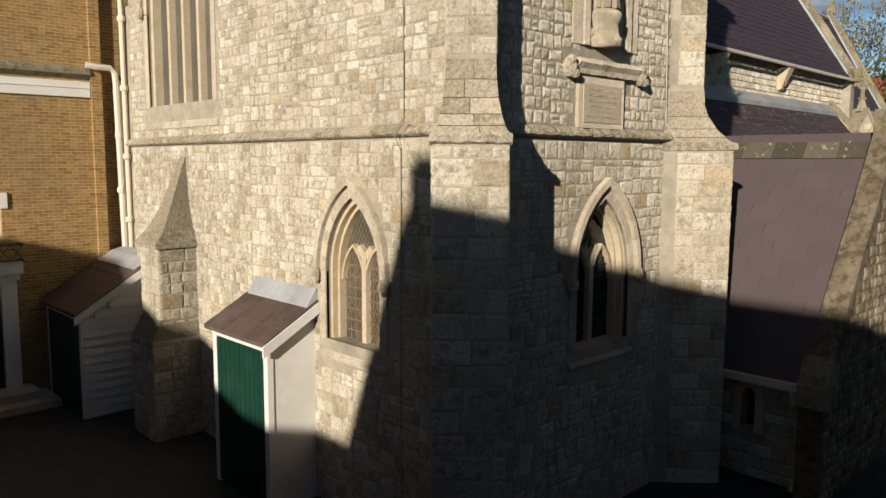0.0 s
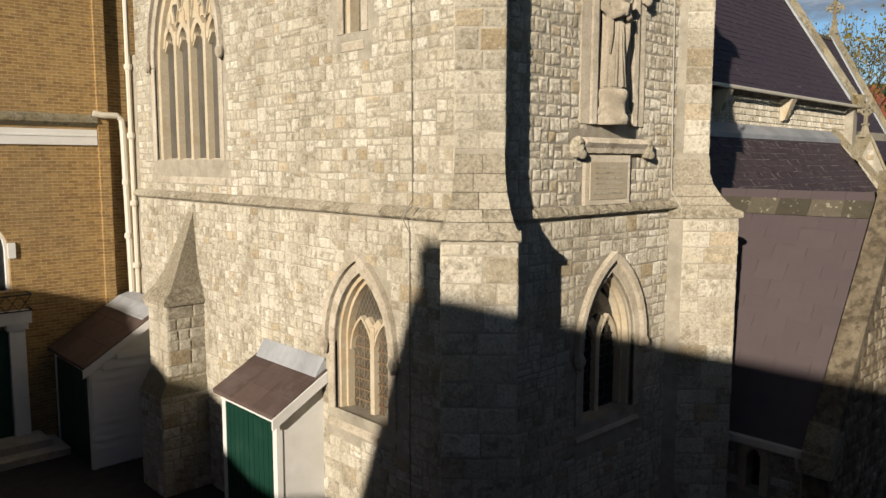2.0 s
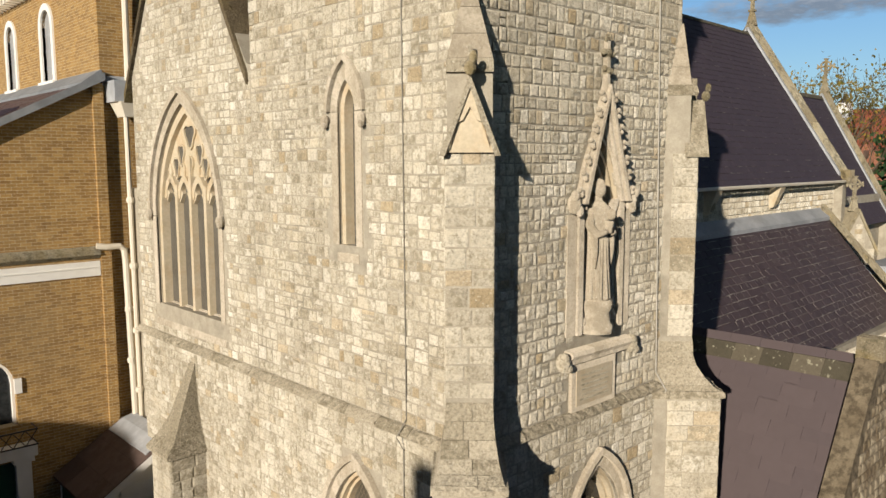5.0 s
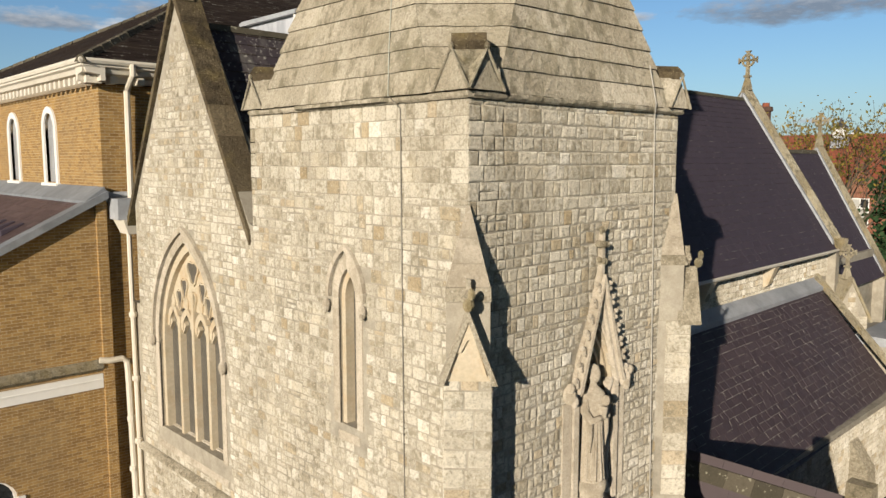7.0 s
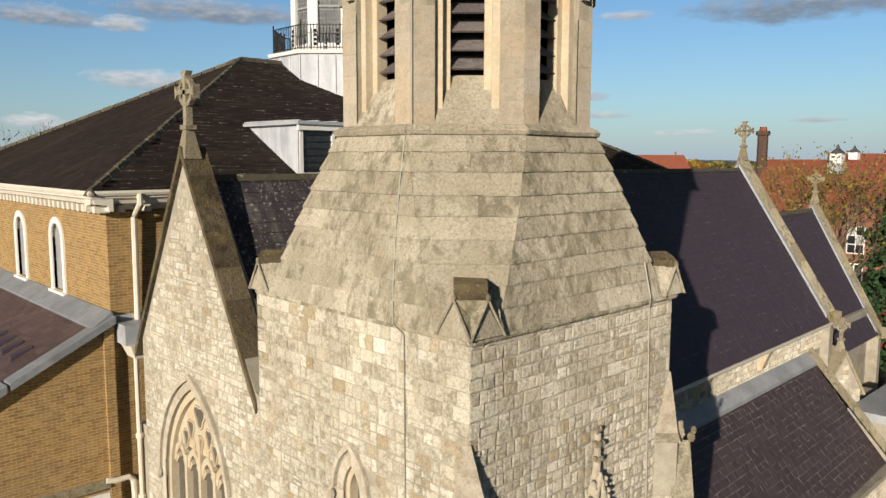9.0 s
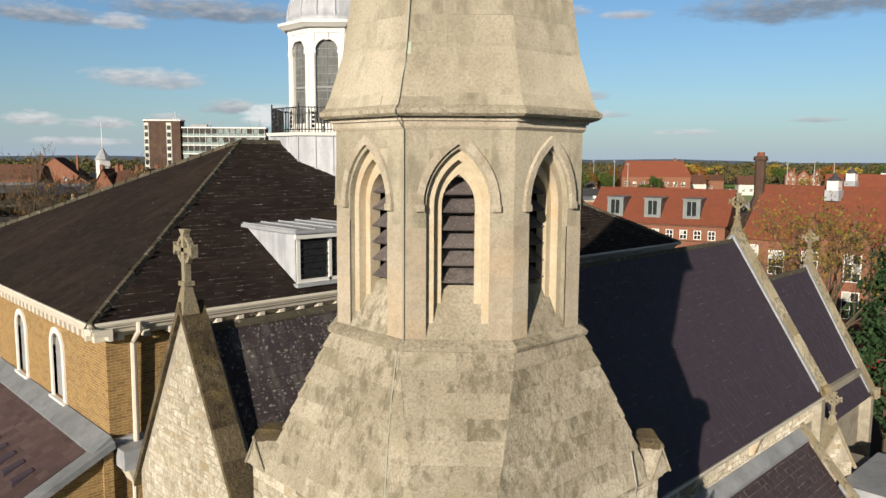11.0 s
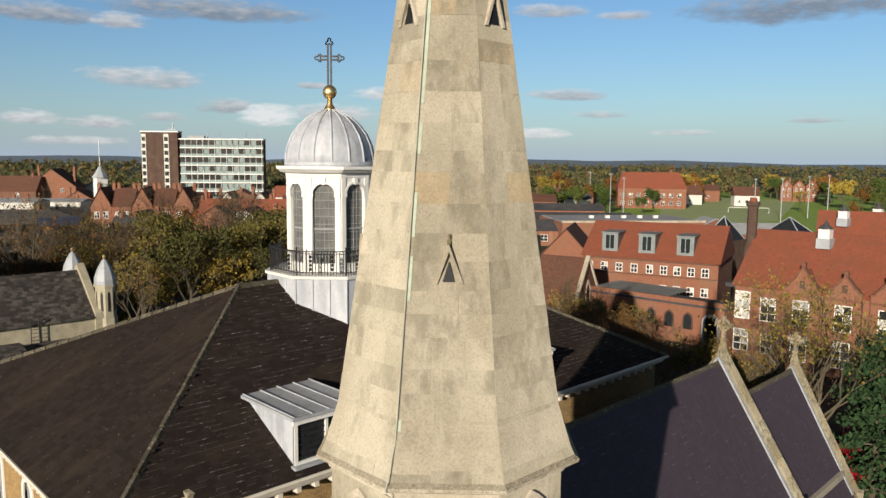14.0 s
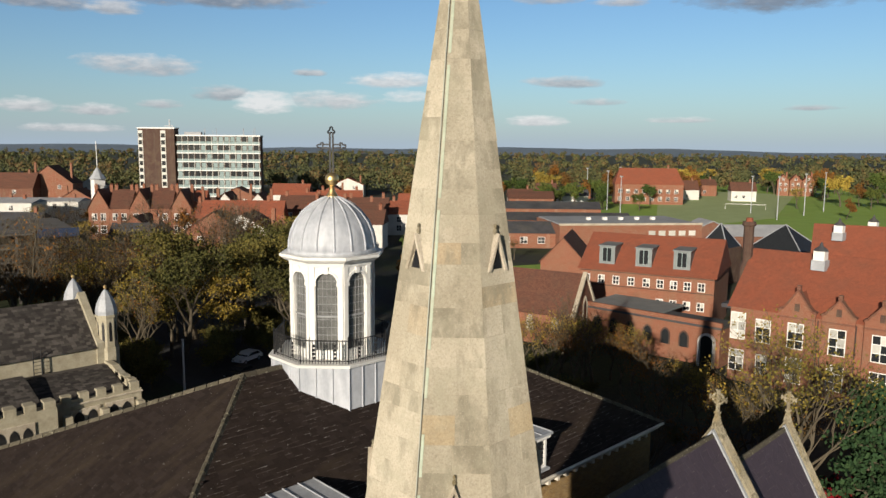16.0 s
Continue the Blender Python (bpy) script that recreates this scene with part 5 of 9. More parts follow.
GREENSTREAK = weathered("pale_verdigris", [(0.3, (0.46, 0.50, 0.38)), (0.7, (0.52, 0.60, 0.47))], grain=9, by_piece=False, stain_amount=0.5, stain_col=(0.48, 0.43, 0.32), stain=2.5)
# verdigris streaks on the stone, built as thin raised strips
for z0, z1 in ((19.3, 19.75), (21.6, 22.3), (22.6, 23.3), (23.9, 24.4), (24.7, 27.0), (27.2, 29.4), (29.6, 31.4)):
    a, b = octagon(spire_ap(z0) + .004, z0, SX, SY), octagon(spire_ap(z1) + .004, z1, SX, SY)
    w0, w1 = .05 / (a[5] - a[4]).length, .05 / (b[5] - b[4]).length
    o_ = Vector((-.006, -.006, 0))
    part("conductor_tape", Shape().hull([a[4].lerp(a[5], .3 * w0), a[4].lerp(a[5], 1.3 * w0), b[4].lerp(b[5], 1.3 * w1), b[4].lerp(b[5], .3 * w1)], [a[4].lerp(a[5], .3 * w0) + o_, a[4].lerp(a[5], 1.3 * w0) + o_, b[4].lerp(b[5], 1.3 * w1) + o_, b[4].lerp(b[5], .3 * w1) + o_]), GREENSTREAK, tower, "pale green verdigris streak beside the conductor")

# ---- nave, chancel, aisle and vestry ----
church = thing("church_nave", (13, 9, GROUND), "ragstone nave with steep purple slate roofs", "church")
TURNED = math.atan2(0.7, 27)
rnd = random.Random(5)


def nv(x, y, z):
    """A place in the nave's own frame: along the ridge, across it and up."""
    c, s = math.cos(TURNED), math.sin(TURNED)
    return Vector((x * c - y * s, 8.25 + x * s + y * c, z))


def gabled(x0, x1, half, eave, ridge):
    """A solid gabled roof in the nave's frame."""
    return Shape().hull([nv(x0, -half, eave), nv(x1, -half, eave), nv(x1, half, eave), nv(x0, half, eave)], [nv(x0, -.02, ridge), nv(x1, -.02, ridge), nv(x1, .02, ridge), nv(x0, .02, ridge)])


def body(x0, x1, half, top):
    return Shape().hull([nv(x0, -half, GROUND), nv(x1, -half, GROUND), nv(x1, half, GROUND), nv(x0, half, GROUND)], [nv(x0, -half, top), nv(x1, -half, top), nv(x1, half, top), nv(x0, half, top)])


# nave
part("wall", body(.5, 26.8, 3.85, 8.25), MORTAR, church)
SN = Plane(nv(5.2, -3.85, 0), nv(1, 0, 0) - nv(0, 0, 0), nv(0, -1, 0) - nv(0, 0, 0))
lay(courses(rnd, 0, 21.6, 6.9, 8.1, (.14, .22), (.16, .34)), SN, church, RAG, rnd, .03, 0, (6, 21.6, 6.9, 8.1))
part("roof", Shape().hull([nv(.3, -4.15, 8.1), nv(26.8, -4.15, 8.1), nv(26.8, 2.5, 10.6), nv(.3, 2.5, 10.6)], [nv(.3, -.02, 14.45), nv(26.8, -.02, 14.45), nv(26.8, .02, 14.45), nv(.3, .02, 14.45)]), SLATE, church)
slope = roof_plane(nv(.3, -4.2, 8.05), nv(26.8, -4.2, 8.05), nv(.3, 0, 14.48))
MOSSY = weathered("lichened_old_slate", [(0.0, (0.050, 0.040, 0.047)), (0.5, (0.058, 0.046, 0.053)), (1.0, (0.068, 0.054, 0.060))], grain=9, stain=2.2, stain_col=(0.15, 0.14, 0.125), stain_amount=0.75, stain_at=(0.50, 0.66), bump=0.2,
                  rough=0.75, lichen=((0.36, 0.345, 0.30), 13.0, 0.60, 0.75), spots=0.3, stretch=(1.6, 0.5, 0.5))
slates(slope, church, MOSSY, rnd, 0, 5.3, 7.65, .25, .34, edge=FLECK)
slates(slope, church, SLATE, rnd, 5.3, 26.4, 7.65, .25, .34, near=(14.0, 26.4, 0, 1.4), edge=SLATE_EDGE)
part("ridge", Shape().hull([nv(.4, -.12, 14.38), nv(26.6, -.12, 14.38), nv(26.6, .12, 14.38), nv(.4, .12, 14.38)], [nv(.4, -.03, 14.52), nv(26.6, -.03, 14.52), nv(26.6, .03, 14.52), nv(.4, .03, 14.52)]), RIDGE, church, "lichened ridge tiles")
gut = Shape().tube([nv(5, -4.30, 8.03), nv(26.6, -4.30, 8.03)], .06, 6)
part("gutter", gut, CREAM, church, "pale half-round gutter")
part("flashing", Shape().hull([nv(5, -3.87, 6.75), nv(25.3, -3.87, 6.75), nv(25.3, -4.3, 6.52), nv(5, -4.3, 6.52)], [nv(5, -3.87, 7.0), nv(25.3, -3.87, 7.0), nv(25.3, -4.32, 6.66), nv(5, -4.32, 6.66)]), LEAD, church, "grey lead flashing above the aisle")
for x in (15.2, 20.2):
    part("corbel", Shape().hull([nv(x - .16, -3.8, 7.15), nv(x + .16, -3.8, 7.15), nv(x + .12, -4.02, 7.25), nv(x - .12, -4.02, 7.25)], [nv(x - .2, -3.8, 7.95), nv(x + .2, -3.8, 7.95), nv(x + .2, -4.3, 7.95), nv(x - .2, -4.3, 7.95)]), WARMSTONE, church)
    p = nv(x, -4.05, 7.5)
    part("carved_head", Shape().ball(p.x, p.y, p.z, .13, .2, 7, 5), COPING, church)


def east_gable(x, half, eave, ridge, name):
    g = thing(name, nv(x, 0, eave) - church.location, "stone gable with lichened coping and cross")
    g.parent = church
    p = Plane(nv(x, 0, 0), nv(0, 1, 0) - nv(0, 0, 0), nv(1, 0, 0) - nv(0, 0, 0))
    part("wall", Shape().prism(p, ((-half, GROUND), (half, GROUND), (half, eave), (0, ridge), (-half, eave)), -.1, .35), MORTAR, g)
    k = (ridge - eave) / half
    for side in (-1, 1):
        n_ = 9
        for i in range(n_):
            a, b = i / n_ + .004, (i + 1) / n_ - .004
            q = lambda f_, dz: (side * (half + .15) * (1 - f_), eave - .15 * k + (ridge + .15 * k - eave + .15) * f_ + dz)
            pts = [q(a, 0), q(b, 0), q(b, .30), q(a, .30)]
            part("coping_stone", Shape().prism(p, pts, -.16, .42), COPING, g)
        part("lead_soaker", Shape().prism(p, [(side * half * .98, eave + .05), (side * .02, ridge - .02), (side * .02, ridge + .14), (side * half * .98, eave + .21)], -.36, -.17), LEAD, g)
        part("kneeler", Shape().slab(p, side * (half + .10) - .17, side * (half + .10) + .17, eave - .22, eave + .30, -.16, .42), COPING, g)
    cross_finial("cross", p.at(0, ridge + .25, .12), g, COPING, 1.75, nv(0, 1, 0) - nv(0, 0, 0))


east_gable(26.8, 4.2, 8.2, 14.6, "nave_gable")
# chancel
part("chancel_wall", body(27.1, 36.2, 3.1, 7.2), MORTAR, church)
part("chancel_roof", gabled(27.1, 36.2, 3.6, 5.9, 12.2), SLATE, church)
slope = roof_plane(nv(27.2, -3.65, 5.85), nv(36.2, -3.65, 5.85), nv(27.2, 0, 12.22))
slates(slope, church, SLATE, rnd, 0, 9.0, 7.3, .25, .34, edge=SLATE_EDGE)
part("ridge", Shape().hull([nv(27.2, -.14, 12.1), nv(36.2, -.14, 12.1), nv(36.2, .14, 12.1), nv(27.2, .14, 12.1)], [nv(27.2, -.04, 12.3), nv(36.2, -.04, 12.3), nv(36.2, .04, 12.3), nv(27.2, .04, 12.3)]), RIDGE, church)
east_gable(36.3, 3.65, 5.9, 12.3, "chancel_gable")

# west gable with the great window
W4 = arch(8.15, 2.86, 5.80, 7.72, 10.05, 9)
wg = thing("west_gable", Vector((0, 8.15, GROUND)) - church.location, "ragstone gable with a four-light traceried window")
wg.parent = church
s = Shape()
pierced(s, WEST, 5.21, 10.58, GROUND, 10.3, [W4], -.6, -.008)
s.prism(WEST, ((5.2, 10.3), (10.58, 10.3), (10.58, 10.72), (8.15, 14.75), (5.5, 10.6), (5.21, 10.5)), -.6, -.008)
part("wall", s, MORTAR, wg)
# interior shade behind the great window, put in as a black slab
part("lining", Shape().slab(WEST, 6.4, 9.9, 5.5, 10.2, -.75, -.62), BLACK, wg, "black slab standing in for the unlit nave")
skip0 = avoid([arch(8.15, 2.86 + .34, 5.35, 7.72, 10.25, 9)])


def gable_skip(b):
    for u, v in ((b[0], b[3]), (b[1], b[3])):
        if v > 10.5 and v > 14.7 - abs(u - 8.15) * (4.15 / 2.58):
            return True
    return skip0(b)


lay(rubble(rnd, 5.36, 10.58, STRING + .1, 14.7, (.12, .20), (.12, .28), gable_skip, .012, (.5, 1.0)), WEST, wg, RAG, rnd, .017, -.014, (5.36, 6.5, 7.2, 10.2), bevel=.010, jitter=.006)
lay(rubble(rnd, 5.36, 10.58, GROUND, STRING - .1, (.13, .20), (.11, .25), None, .010), WEST, wg, RAG, rnd, .014, .022, bevel=.010, jitter=.005)
part("plinth", Shape().slab(WEST, 5.2, 10.58, GROUND, STRING - .08, -.025, .022), MORTAR, wg)
for side, foot, zf in ((1, 10.95, 10.35), (-1, 5.42, 10.35)):
    n_ = 8
    for i in range(n_):
        a, b = i / n_ + .001, (i + 1) / n_ - .001
        top = 15.05
        pt = lambda f_, d: (foot + (8.15 - foot) * f_ - side * .02 * d, zf + (top - zf) * f_ + d)
        part("coping_stone", Shape().prism(WEST, [pt(a, -.14), pt(b, -.14), pt(b, .06), pt(a, .06)], -.50, .05), DARKCAP, wg)
p = WEST.at(8.15, 14.85, -.15)
cross_finial("cross", p, wg, COPING, 1.75, (0, 1, 0))
# window
gw = thing("window", WEST.at(8.15, 6.1, 0) - church.location - wg.location, "four-light window with cusped stone tracery")
gw.parent = wg
arch_stones("surround_stone", WEST, arch(8.15, 3.2, 5.75, 7.72, 10.27, 9), arch(8.15, 2.86, 5.75, 7.72, 10.05, 9), -.04, .012, DRESSED, gw, .01)
arch_stones("hood_stone", WEST, arch(8.15, 3.30, 7.5, 7.86, 10.38, 9)[1:-1], arch(8.15, 3.14, 7.5, 7.86, 10.26, 9)[1:-1], 0, .08, DRESSED, gw)
for y in (6.53, 9.77):
    p = WEST.at(y, 7.76, .06)
    part("hood_stop", Shape().ball(p.x, p.y, p.z, .09, .12, 8, 6).ball(p.x - .03, p.y - .03, p.z - .07, .06, .07, 6, 5), DRESSED, gw)
arch_stones("jamb_stone", WEST, arch(8.15, 2.86, 5.8, 7.72, 10.05, 9), arch(8.15, 2.62, 5.8, 7.72, 9.86, 9), -.34, -.08, WARMSTONE, gw)
part("sill", Shape().prism(Plane(WEST.at(6.55, 0, 0), WEST.n, WEST.u), ((-.45, 5.86), (-.2, 5.82), (.012, 5.42), (.012, 5.32), (-.45, 5.3)), 0, 3.2), DRESSED, gw)
for k in (-1, 0, 1):
    part("mullion", Shape().slab(WEST, 8.15 + k * .655 - .055, 8.15 + k * .655 + .055, 5.8, 8.4 if k else 9.0, -.32, -.12), WARMSTONE, gw)
TRACERY = WARMSTONE
s = Shape()
for k in range(4):
    c = 8.15 + (k - 1.5) * .655
    ring(s, WEST, arch(c, .655, 7.9, 8.10, 8.62, 6)[1:-1], arch(c, .40, 7.9, 8.12, 8.46, 6)[1:-1], -.31, -.15)
    for e in (-1, 1):
        s.prism(WEST, ((c + e * .25, 8.02), (c + e * .25, 8.35), (c + e * .09, 8.22)), -.30, -.17)
    s.prism(WEST, ((c - .05, 8.58), (c + .05, 8.58), (c + .07, 8.74), (c, 8.86), (c - .07, 8.74)), -.30, -.16)
part("tracery_plate", Shape().prism(WEST, [p for p in arch(8.15, 2.62, 6.1, 7.72, 9.86, 9) if p[1] > 8.4], -.30, -.19), TRACERY, gw, "pierced plate of the window head")
EYES = [(0, 9.42, .21, .21), (-.42, 9.04, .12, .19), (.42, 9.04, .12, .19), (0, 8.80, .10, .17), (-.66, 8.78, .11, .19), (.66, 8.78, .11, .19), (-.98, 8.62, .07, .12), (.98, 8.62, .07, .12)]
for u, v, a, b in EYES:
    o_ = [(8.15 + u + a * (1 + .22 * math.cos(3 * t_)) * math.cos(t_ + .52), v + b * (1 + .22 * math.cos(3 * t_)) * math.sin(t_ + .52)) for t_ in (k * math.pi / 10 for k in range(20))]
    part("tracery_light", Shape().prism(WEST, o_, -.192, -.184), GUARD, gw)
    g_ = [(8.15 + u + (p[0] - 8.15 - u) * 1.28, v + (p[1] - v) * 1.2) for p in o_]
    ring(s, WEST, g_ + g_[:1], o_ + o_[:1], -.192, -.15)
part("tracery", s, TRACERY, gw, "cusped stone tracery")
part("pane", Shape().prism(WEST, arch(8.15, 2.66, 5.8, 7.72, 9.9, 9), -.27, -.255), GUARD, gw, "dark leaded glass")

# aisle
part("aisle_wall", Shape().box(5.4, 25.4, 1.55, 4.7, GROUND, 3.1), MORTAR, church)
part("aisle_roof", Shape().hull([Vector((5, 1.3, 2.95)), Vector((25.4, 1.75, 2.95)), Vector((25.4, 5.2, 2.95)), Vector((5, 4.9, 2.95))], [Vector((5, 4.42, 6.8)), Vector((25.2, 4.95, 6.8)), Vector((25.2, 5.3, 6.8)), Vector((5, 4.9, 6.8))]), SLATE, church)
slope = roof_plane((5, 1.25, 2.92), (25.2, 1.73, 2.92), (5, 4.40, 6.82))
AISLE = weathered("brown_purple_aisle_slate", [(0.0, (0.066, 0.047, 0.052)), (0.5, (0.076, 0.054, 0.059)), (1.0, (0.088, 0.064, 0.068))], grain=9, stain=0.5, stain_col=(0.06, 0.046, 0.052), stain_amount=0.4, bump=0.15, rough=0.6, lichen=((0.32, 0.30, 0.27), 18.0, 0.70, 0.6), spots=0.2)
AISLE_EDGE = weathered("pale_lichened_slate_edge", [(0.36, (0.09, 0.072, 0.074)), (0.5, (0.20, 0.18, 0.165)), (0.7, (0.36, 0.335, 0.30))], grain=25, stain=1.2, stain_col=(0.08, 0.062, 0.066), stain_amount=0.7, by_piece=False, bump=0.1)
slates(slope, church, AISLE, rnd, 0, 20.2, 4.95, .25, .40, near=(9, 14, 0, 5), thick=.016, edge=AISLE_EDGE)
joints = Shape()
for i in range(20):
    for k in range(50):
        if rnd.random() < .55:
            u, v = (k + (.5 if i % 2 else 0)) * .40 + rnd.uniform(-.01, .01), i * .25
            joints.slab(slope, u - .007, u + .007, v + .02, v + .23, .0, .020)
part("joint_lichen", joints, AISLE_EDGE, church, "pale lichen along the slate joints", mend=False, kind="stuff")
AS = Plane((0, 1.55, 0), (1, 0, 0), (0, -1, 0))
lay(courses(rnd, 11.3, 25.4, GROUND, 2.9, (.16, .24), (.18, .42)), AS, church, RAG, rnd, .02, 0)
part("downpipe", Shape().tube([(12.9, 1.36, 2.85), (12.9, 1.46, 2.5), (12.9, 1.46, GROUND)], .06, 8), CREAM, church, "cream painted downpipe")
for x in (15.0, 20.0):
    part("aisle_buttress", Shape().hull([(x - .35, .75, GROUND), (x + .35, .75, GROUND), (x + .35, 1.55, GROUND), (x - .35, 1.55, GROUND)], [(x - .35, .95, 1.6), (x + .35, .95, 1.6), (x + .35, 1.55, 2.5), (x - .35, 1.55, 2.5)]), WORN, church)
for i in range(6):
    a, b = i / 6 + .004, (i + 1) / 6 - .004
    lo, hi = Vector((25.3, 1.3, 2.85)), Vector((25.1, 4.95, 6.95))
    p0, p1 = lo.lerp(hi, a), lo.lerp(hi, b)
    e = Vector((.40, 0, 0))
    up = Vector((0, 0, .22))
    part("coping_stone", Shape().hull([p0, p0 + e, p1 + e, p1], [p0 + up, p0 + e + up, p1 + e + up, p1 + up]), COPING, church)
# small gable with a cross at the aisle's east end
sg = thing("gablet", Vector((28, 4.2, 6)) - church.location, "small coursed stone gable with a cross")
sg.parent = church
pg = Plane((26.9, 4.1, 0), (.75, -.66, 0), (-.66, -.75, 0))
part("wall", Shape().prism(pg, ((-.75, GROUND), (.75, GROUND), (.75, 5.2), (.08, 6.75), (-.08, 6.75), (-.75, 5.2)), -1.0, 0), MORTAR, sg)
lay(courses(rnd, -.75, .75, 4.0, 6.7, (.16, .22), (.2, .36), lambda b: b[3] > 6.75 - max(abs(b[0]), abs(b[1])) * 2.05 + .1), pg, sg, RAG, rnd, .025, 0)
for e in (-1, 1):
    part("coping_stone", Shape().prism(pg, [(e * .86, 5.0), (0, 6.72), (0, 6.92), (e * .95, 5.05)], -1.0, .08), COPING, sg)
cross_finial("cross", pg.at(0, 6.8, -.4), sg, COPING, 1.45, pg.u)
part("apron", Shape().box(26, 31, .8, 3.6, 4.4, 4.75), LEAD, church, "flat lead gutter behind the gablet")
part("east_wall", Shape().box(26, 31, .8, 5.0, GROUND, 4.4), MORTAR, church)

# vestry
vestry = thing("vestry", (8.5, 0, GROUND), "stone vestry with a steep slate roof", "church annexe")
VW = Plane((5.95, 0, 0), (0, 1, 0), (-1, 0, 0))
LANC = arch(-.98, .24, .05, .62, .80)
s = Shape()
pierced(s, VW, -1.95, 1.6, GROUND, 1.15, [LANC], -.4, 0)
s.box(5.95, 11.2, 1.2, 1.6, GROUND, 1.15)
part("wall", s, MORTAR, vestry)
lay(courses(rnd, -1.95, 0.2, GROUND, 1.0, (.16, .24), (.2, .4), avoid([arch(-.98, .50, -.1, .62, .95)])), VW, vestry, RAG, rnd, .025, 0)
s = Shape()
ring(s, VW, arch(-.98, .52, .0, .62, .98), arch(-.98, .24, .0, .62, .80), -.02, .03)
part("lancet_surround", s, WARMSTONE, vestry)
part("lancet_pane", Shape().prism(VW, LANC, -.25, -.23), GLASS, vestry)
part("roof", Shape().hull([Vector((5.75, -1.95, 1.1)), Vector((11.25, -1.95, 1.1)), Vector((11.25, 3, 1.1)), Vector((5.75, 3, 1.1))], [Vector((8.45, -1.95, 4.93)), Vector((8.55, -1.95, 4.93)), Vector((8.55, 3, 4.93)), Vector((8.45, 3, 4.93))]), SLATE, vestry)
slope = roof_plane((5.68, -1.95, 1.09), (5.68, 3, 1.09), (8.48, -1.95, 5.02))
BIGSLATE = weathered("smooth_brown_slate", [(0.0, (0.101, 0.079, 0.081)), (0.5, (0.107, 0.083, 0.084)), (1.0, (0.112, 0.087, 0.088))], grain=5, stain=0.5, stain_col=(0.10, 0.08, 0.085), stain_amount=0.3, bump=0.1, rough=0.6, spots=0.12)
slates(slope, vestry, BIGSLATE, rnd, 0, 4.95, 4.85, .38, .62, near=(0, 4.95, 0, 4.9), thick=.003)
for i in range(8):
    y0, y1 = -1.95 + i * .6, -1.95 + i * .6 + .594
    part("ridge_tile", Shape().hull([Vector((8.24, y0, 4.75)), Vector((8.76, y0, 4.75)), Vector((8.76, y1, 4.75)), Vector((8.24, y1, 4.75))], [Vector((8.46, y0, 5.06)), Vector((8.54, y0, 5.06)), Vector((8.54, y1, 5.06)), Vector((8.46, y1, 5.06))]), RIDGE, vestry)
part("gutter", Shape().box(5.56, 5.72, -1.95, -.45, .98, 1.10), CREAM, vestry, "square pale gutter")
part("downpipe", Shape().tube([(5.64, -1.82, 1.0), (5.66, -1.84, .75), (5.86, -1.86, .6), (5.86, -1.86, GROUND + .25), (5.7, -1.86, GROUND + .05)], .05, 8), CREAM, vestry)
FLINTBED = weathered("lichened_flint_rubble", [(0.3, (0.16, 0.125, 0.08)), (0.7, (0.30, 0.25, 0.17))], grain=14, stain=6.0, stain_col=(0.07, 0.055, 0.035), stain_amount=0.8, stain_at=(.45, .6), by_piece=False, bump=1.0, bump_size=.04)
GV = Plane((0, -1.95, 0), (1, 0, 0), (0, -1, 0))
part("gable_wall", Shape().prism(GV, ((5.55, GROUND), (11.4, GROUND), (11.4, 1.15), (8.62, 5.35), (8.38, 5.35), (5.55, 1.15)), 0, .40), FLINTBED, vestry)
FLINT = weathered("dark_rubble", [(0.0, (0.20, 0.16, 0.10)), (0.5, (0.34, 0.285, 0.20)), (1.0, (0.46, 0.40, 0.29))], grain=10, stain=2.6, stain_col=(0.10, 0.07, 0.04), stain_amount=0.8, stain_at=(.42, .62), bump=1.0, bump_size=.04)
lay(courses(rnd, 5.6, 11.3, GROUND, 5.3, (.14, .24), (.14, .3), lambda b: b[3] > 5.25 - max(abs(b[0] - 8.5), abs(b[1] - 8.5)) * 1.45), GV, vestry, FLINT, rnd, .03, .40, bevel=.03)
part("kneeler", Shape().prism(GV, ((5.45, .8), (5.95, .8), (5.95, 1.2), (5.72, 1.6), (5.45, 1.15)), 0, .46), COPING, vestry)
part("pinnacle", Shape().prism(GV, ((8.3, 5.2), (8.7, 5.2), (8.66, 5.62), (8.34, 5.62)), -.02, .44), COPING, vestry)

# ---- brick hall with its hipped roof and cupola ----
# reflections on the hall panes are painted in as a pale grey
HALLGLASS, _n, _l, _b = material("reflection_pale_glass", 0.3)
_l.new(ramp(_n, _l, noise_of(_n, _l, 2.0, 4.0), [(0.3, (0.27, 0.275, 0.28)), (0.7, (0.38, 0.385, 0.38))]), _b.inputs["Base Color"])
hall = thing("brick_hall", (13, 20, GROUND), "yellow stock brick hall with hipped slate roof and cupola", "hall")
rnd = random.Random(8)
HW = Plane((0, 0, 0), (0, 1, 0), (-1, 0, 0))
HS = Plane((0, 12.5, 0), (1, 0, 0), (0, -1, 0))
LS = Plane((0, 12.35, 0), (1, 0, 0), (0, -1, 0))
tops = [round_arch(16.35 + 3.55 * k, .86, 11.12, 12.6) for k in range(5)]
s = Shape()
pierced(s, HW, 12.5, 33, 10.2, 13.55, tops, -.4, 0)
s.slab(HS, .4, 27, 10.2, 13.55, -.4, 0)
s.box(.4, 27, 30, 33, GROUND, 13.5)
s.box(26.6, 27, 12.9, 30, GROUND, 13.5)
part("wall", s, STOCK, hall)
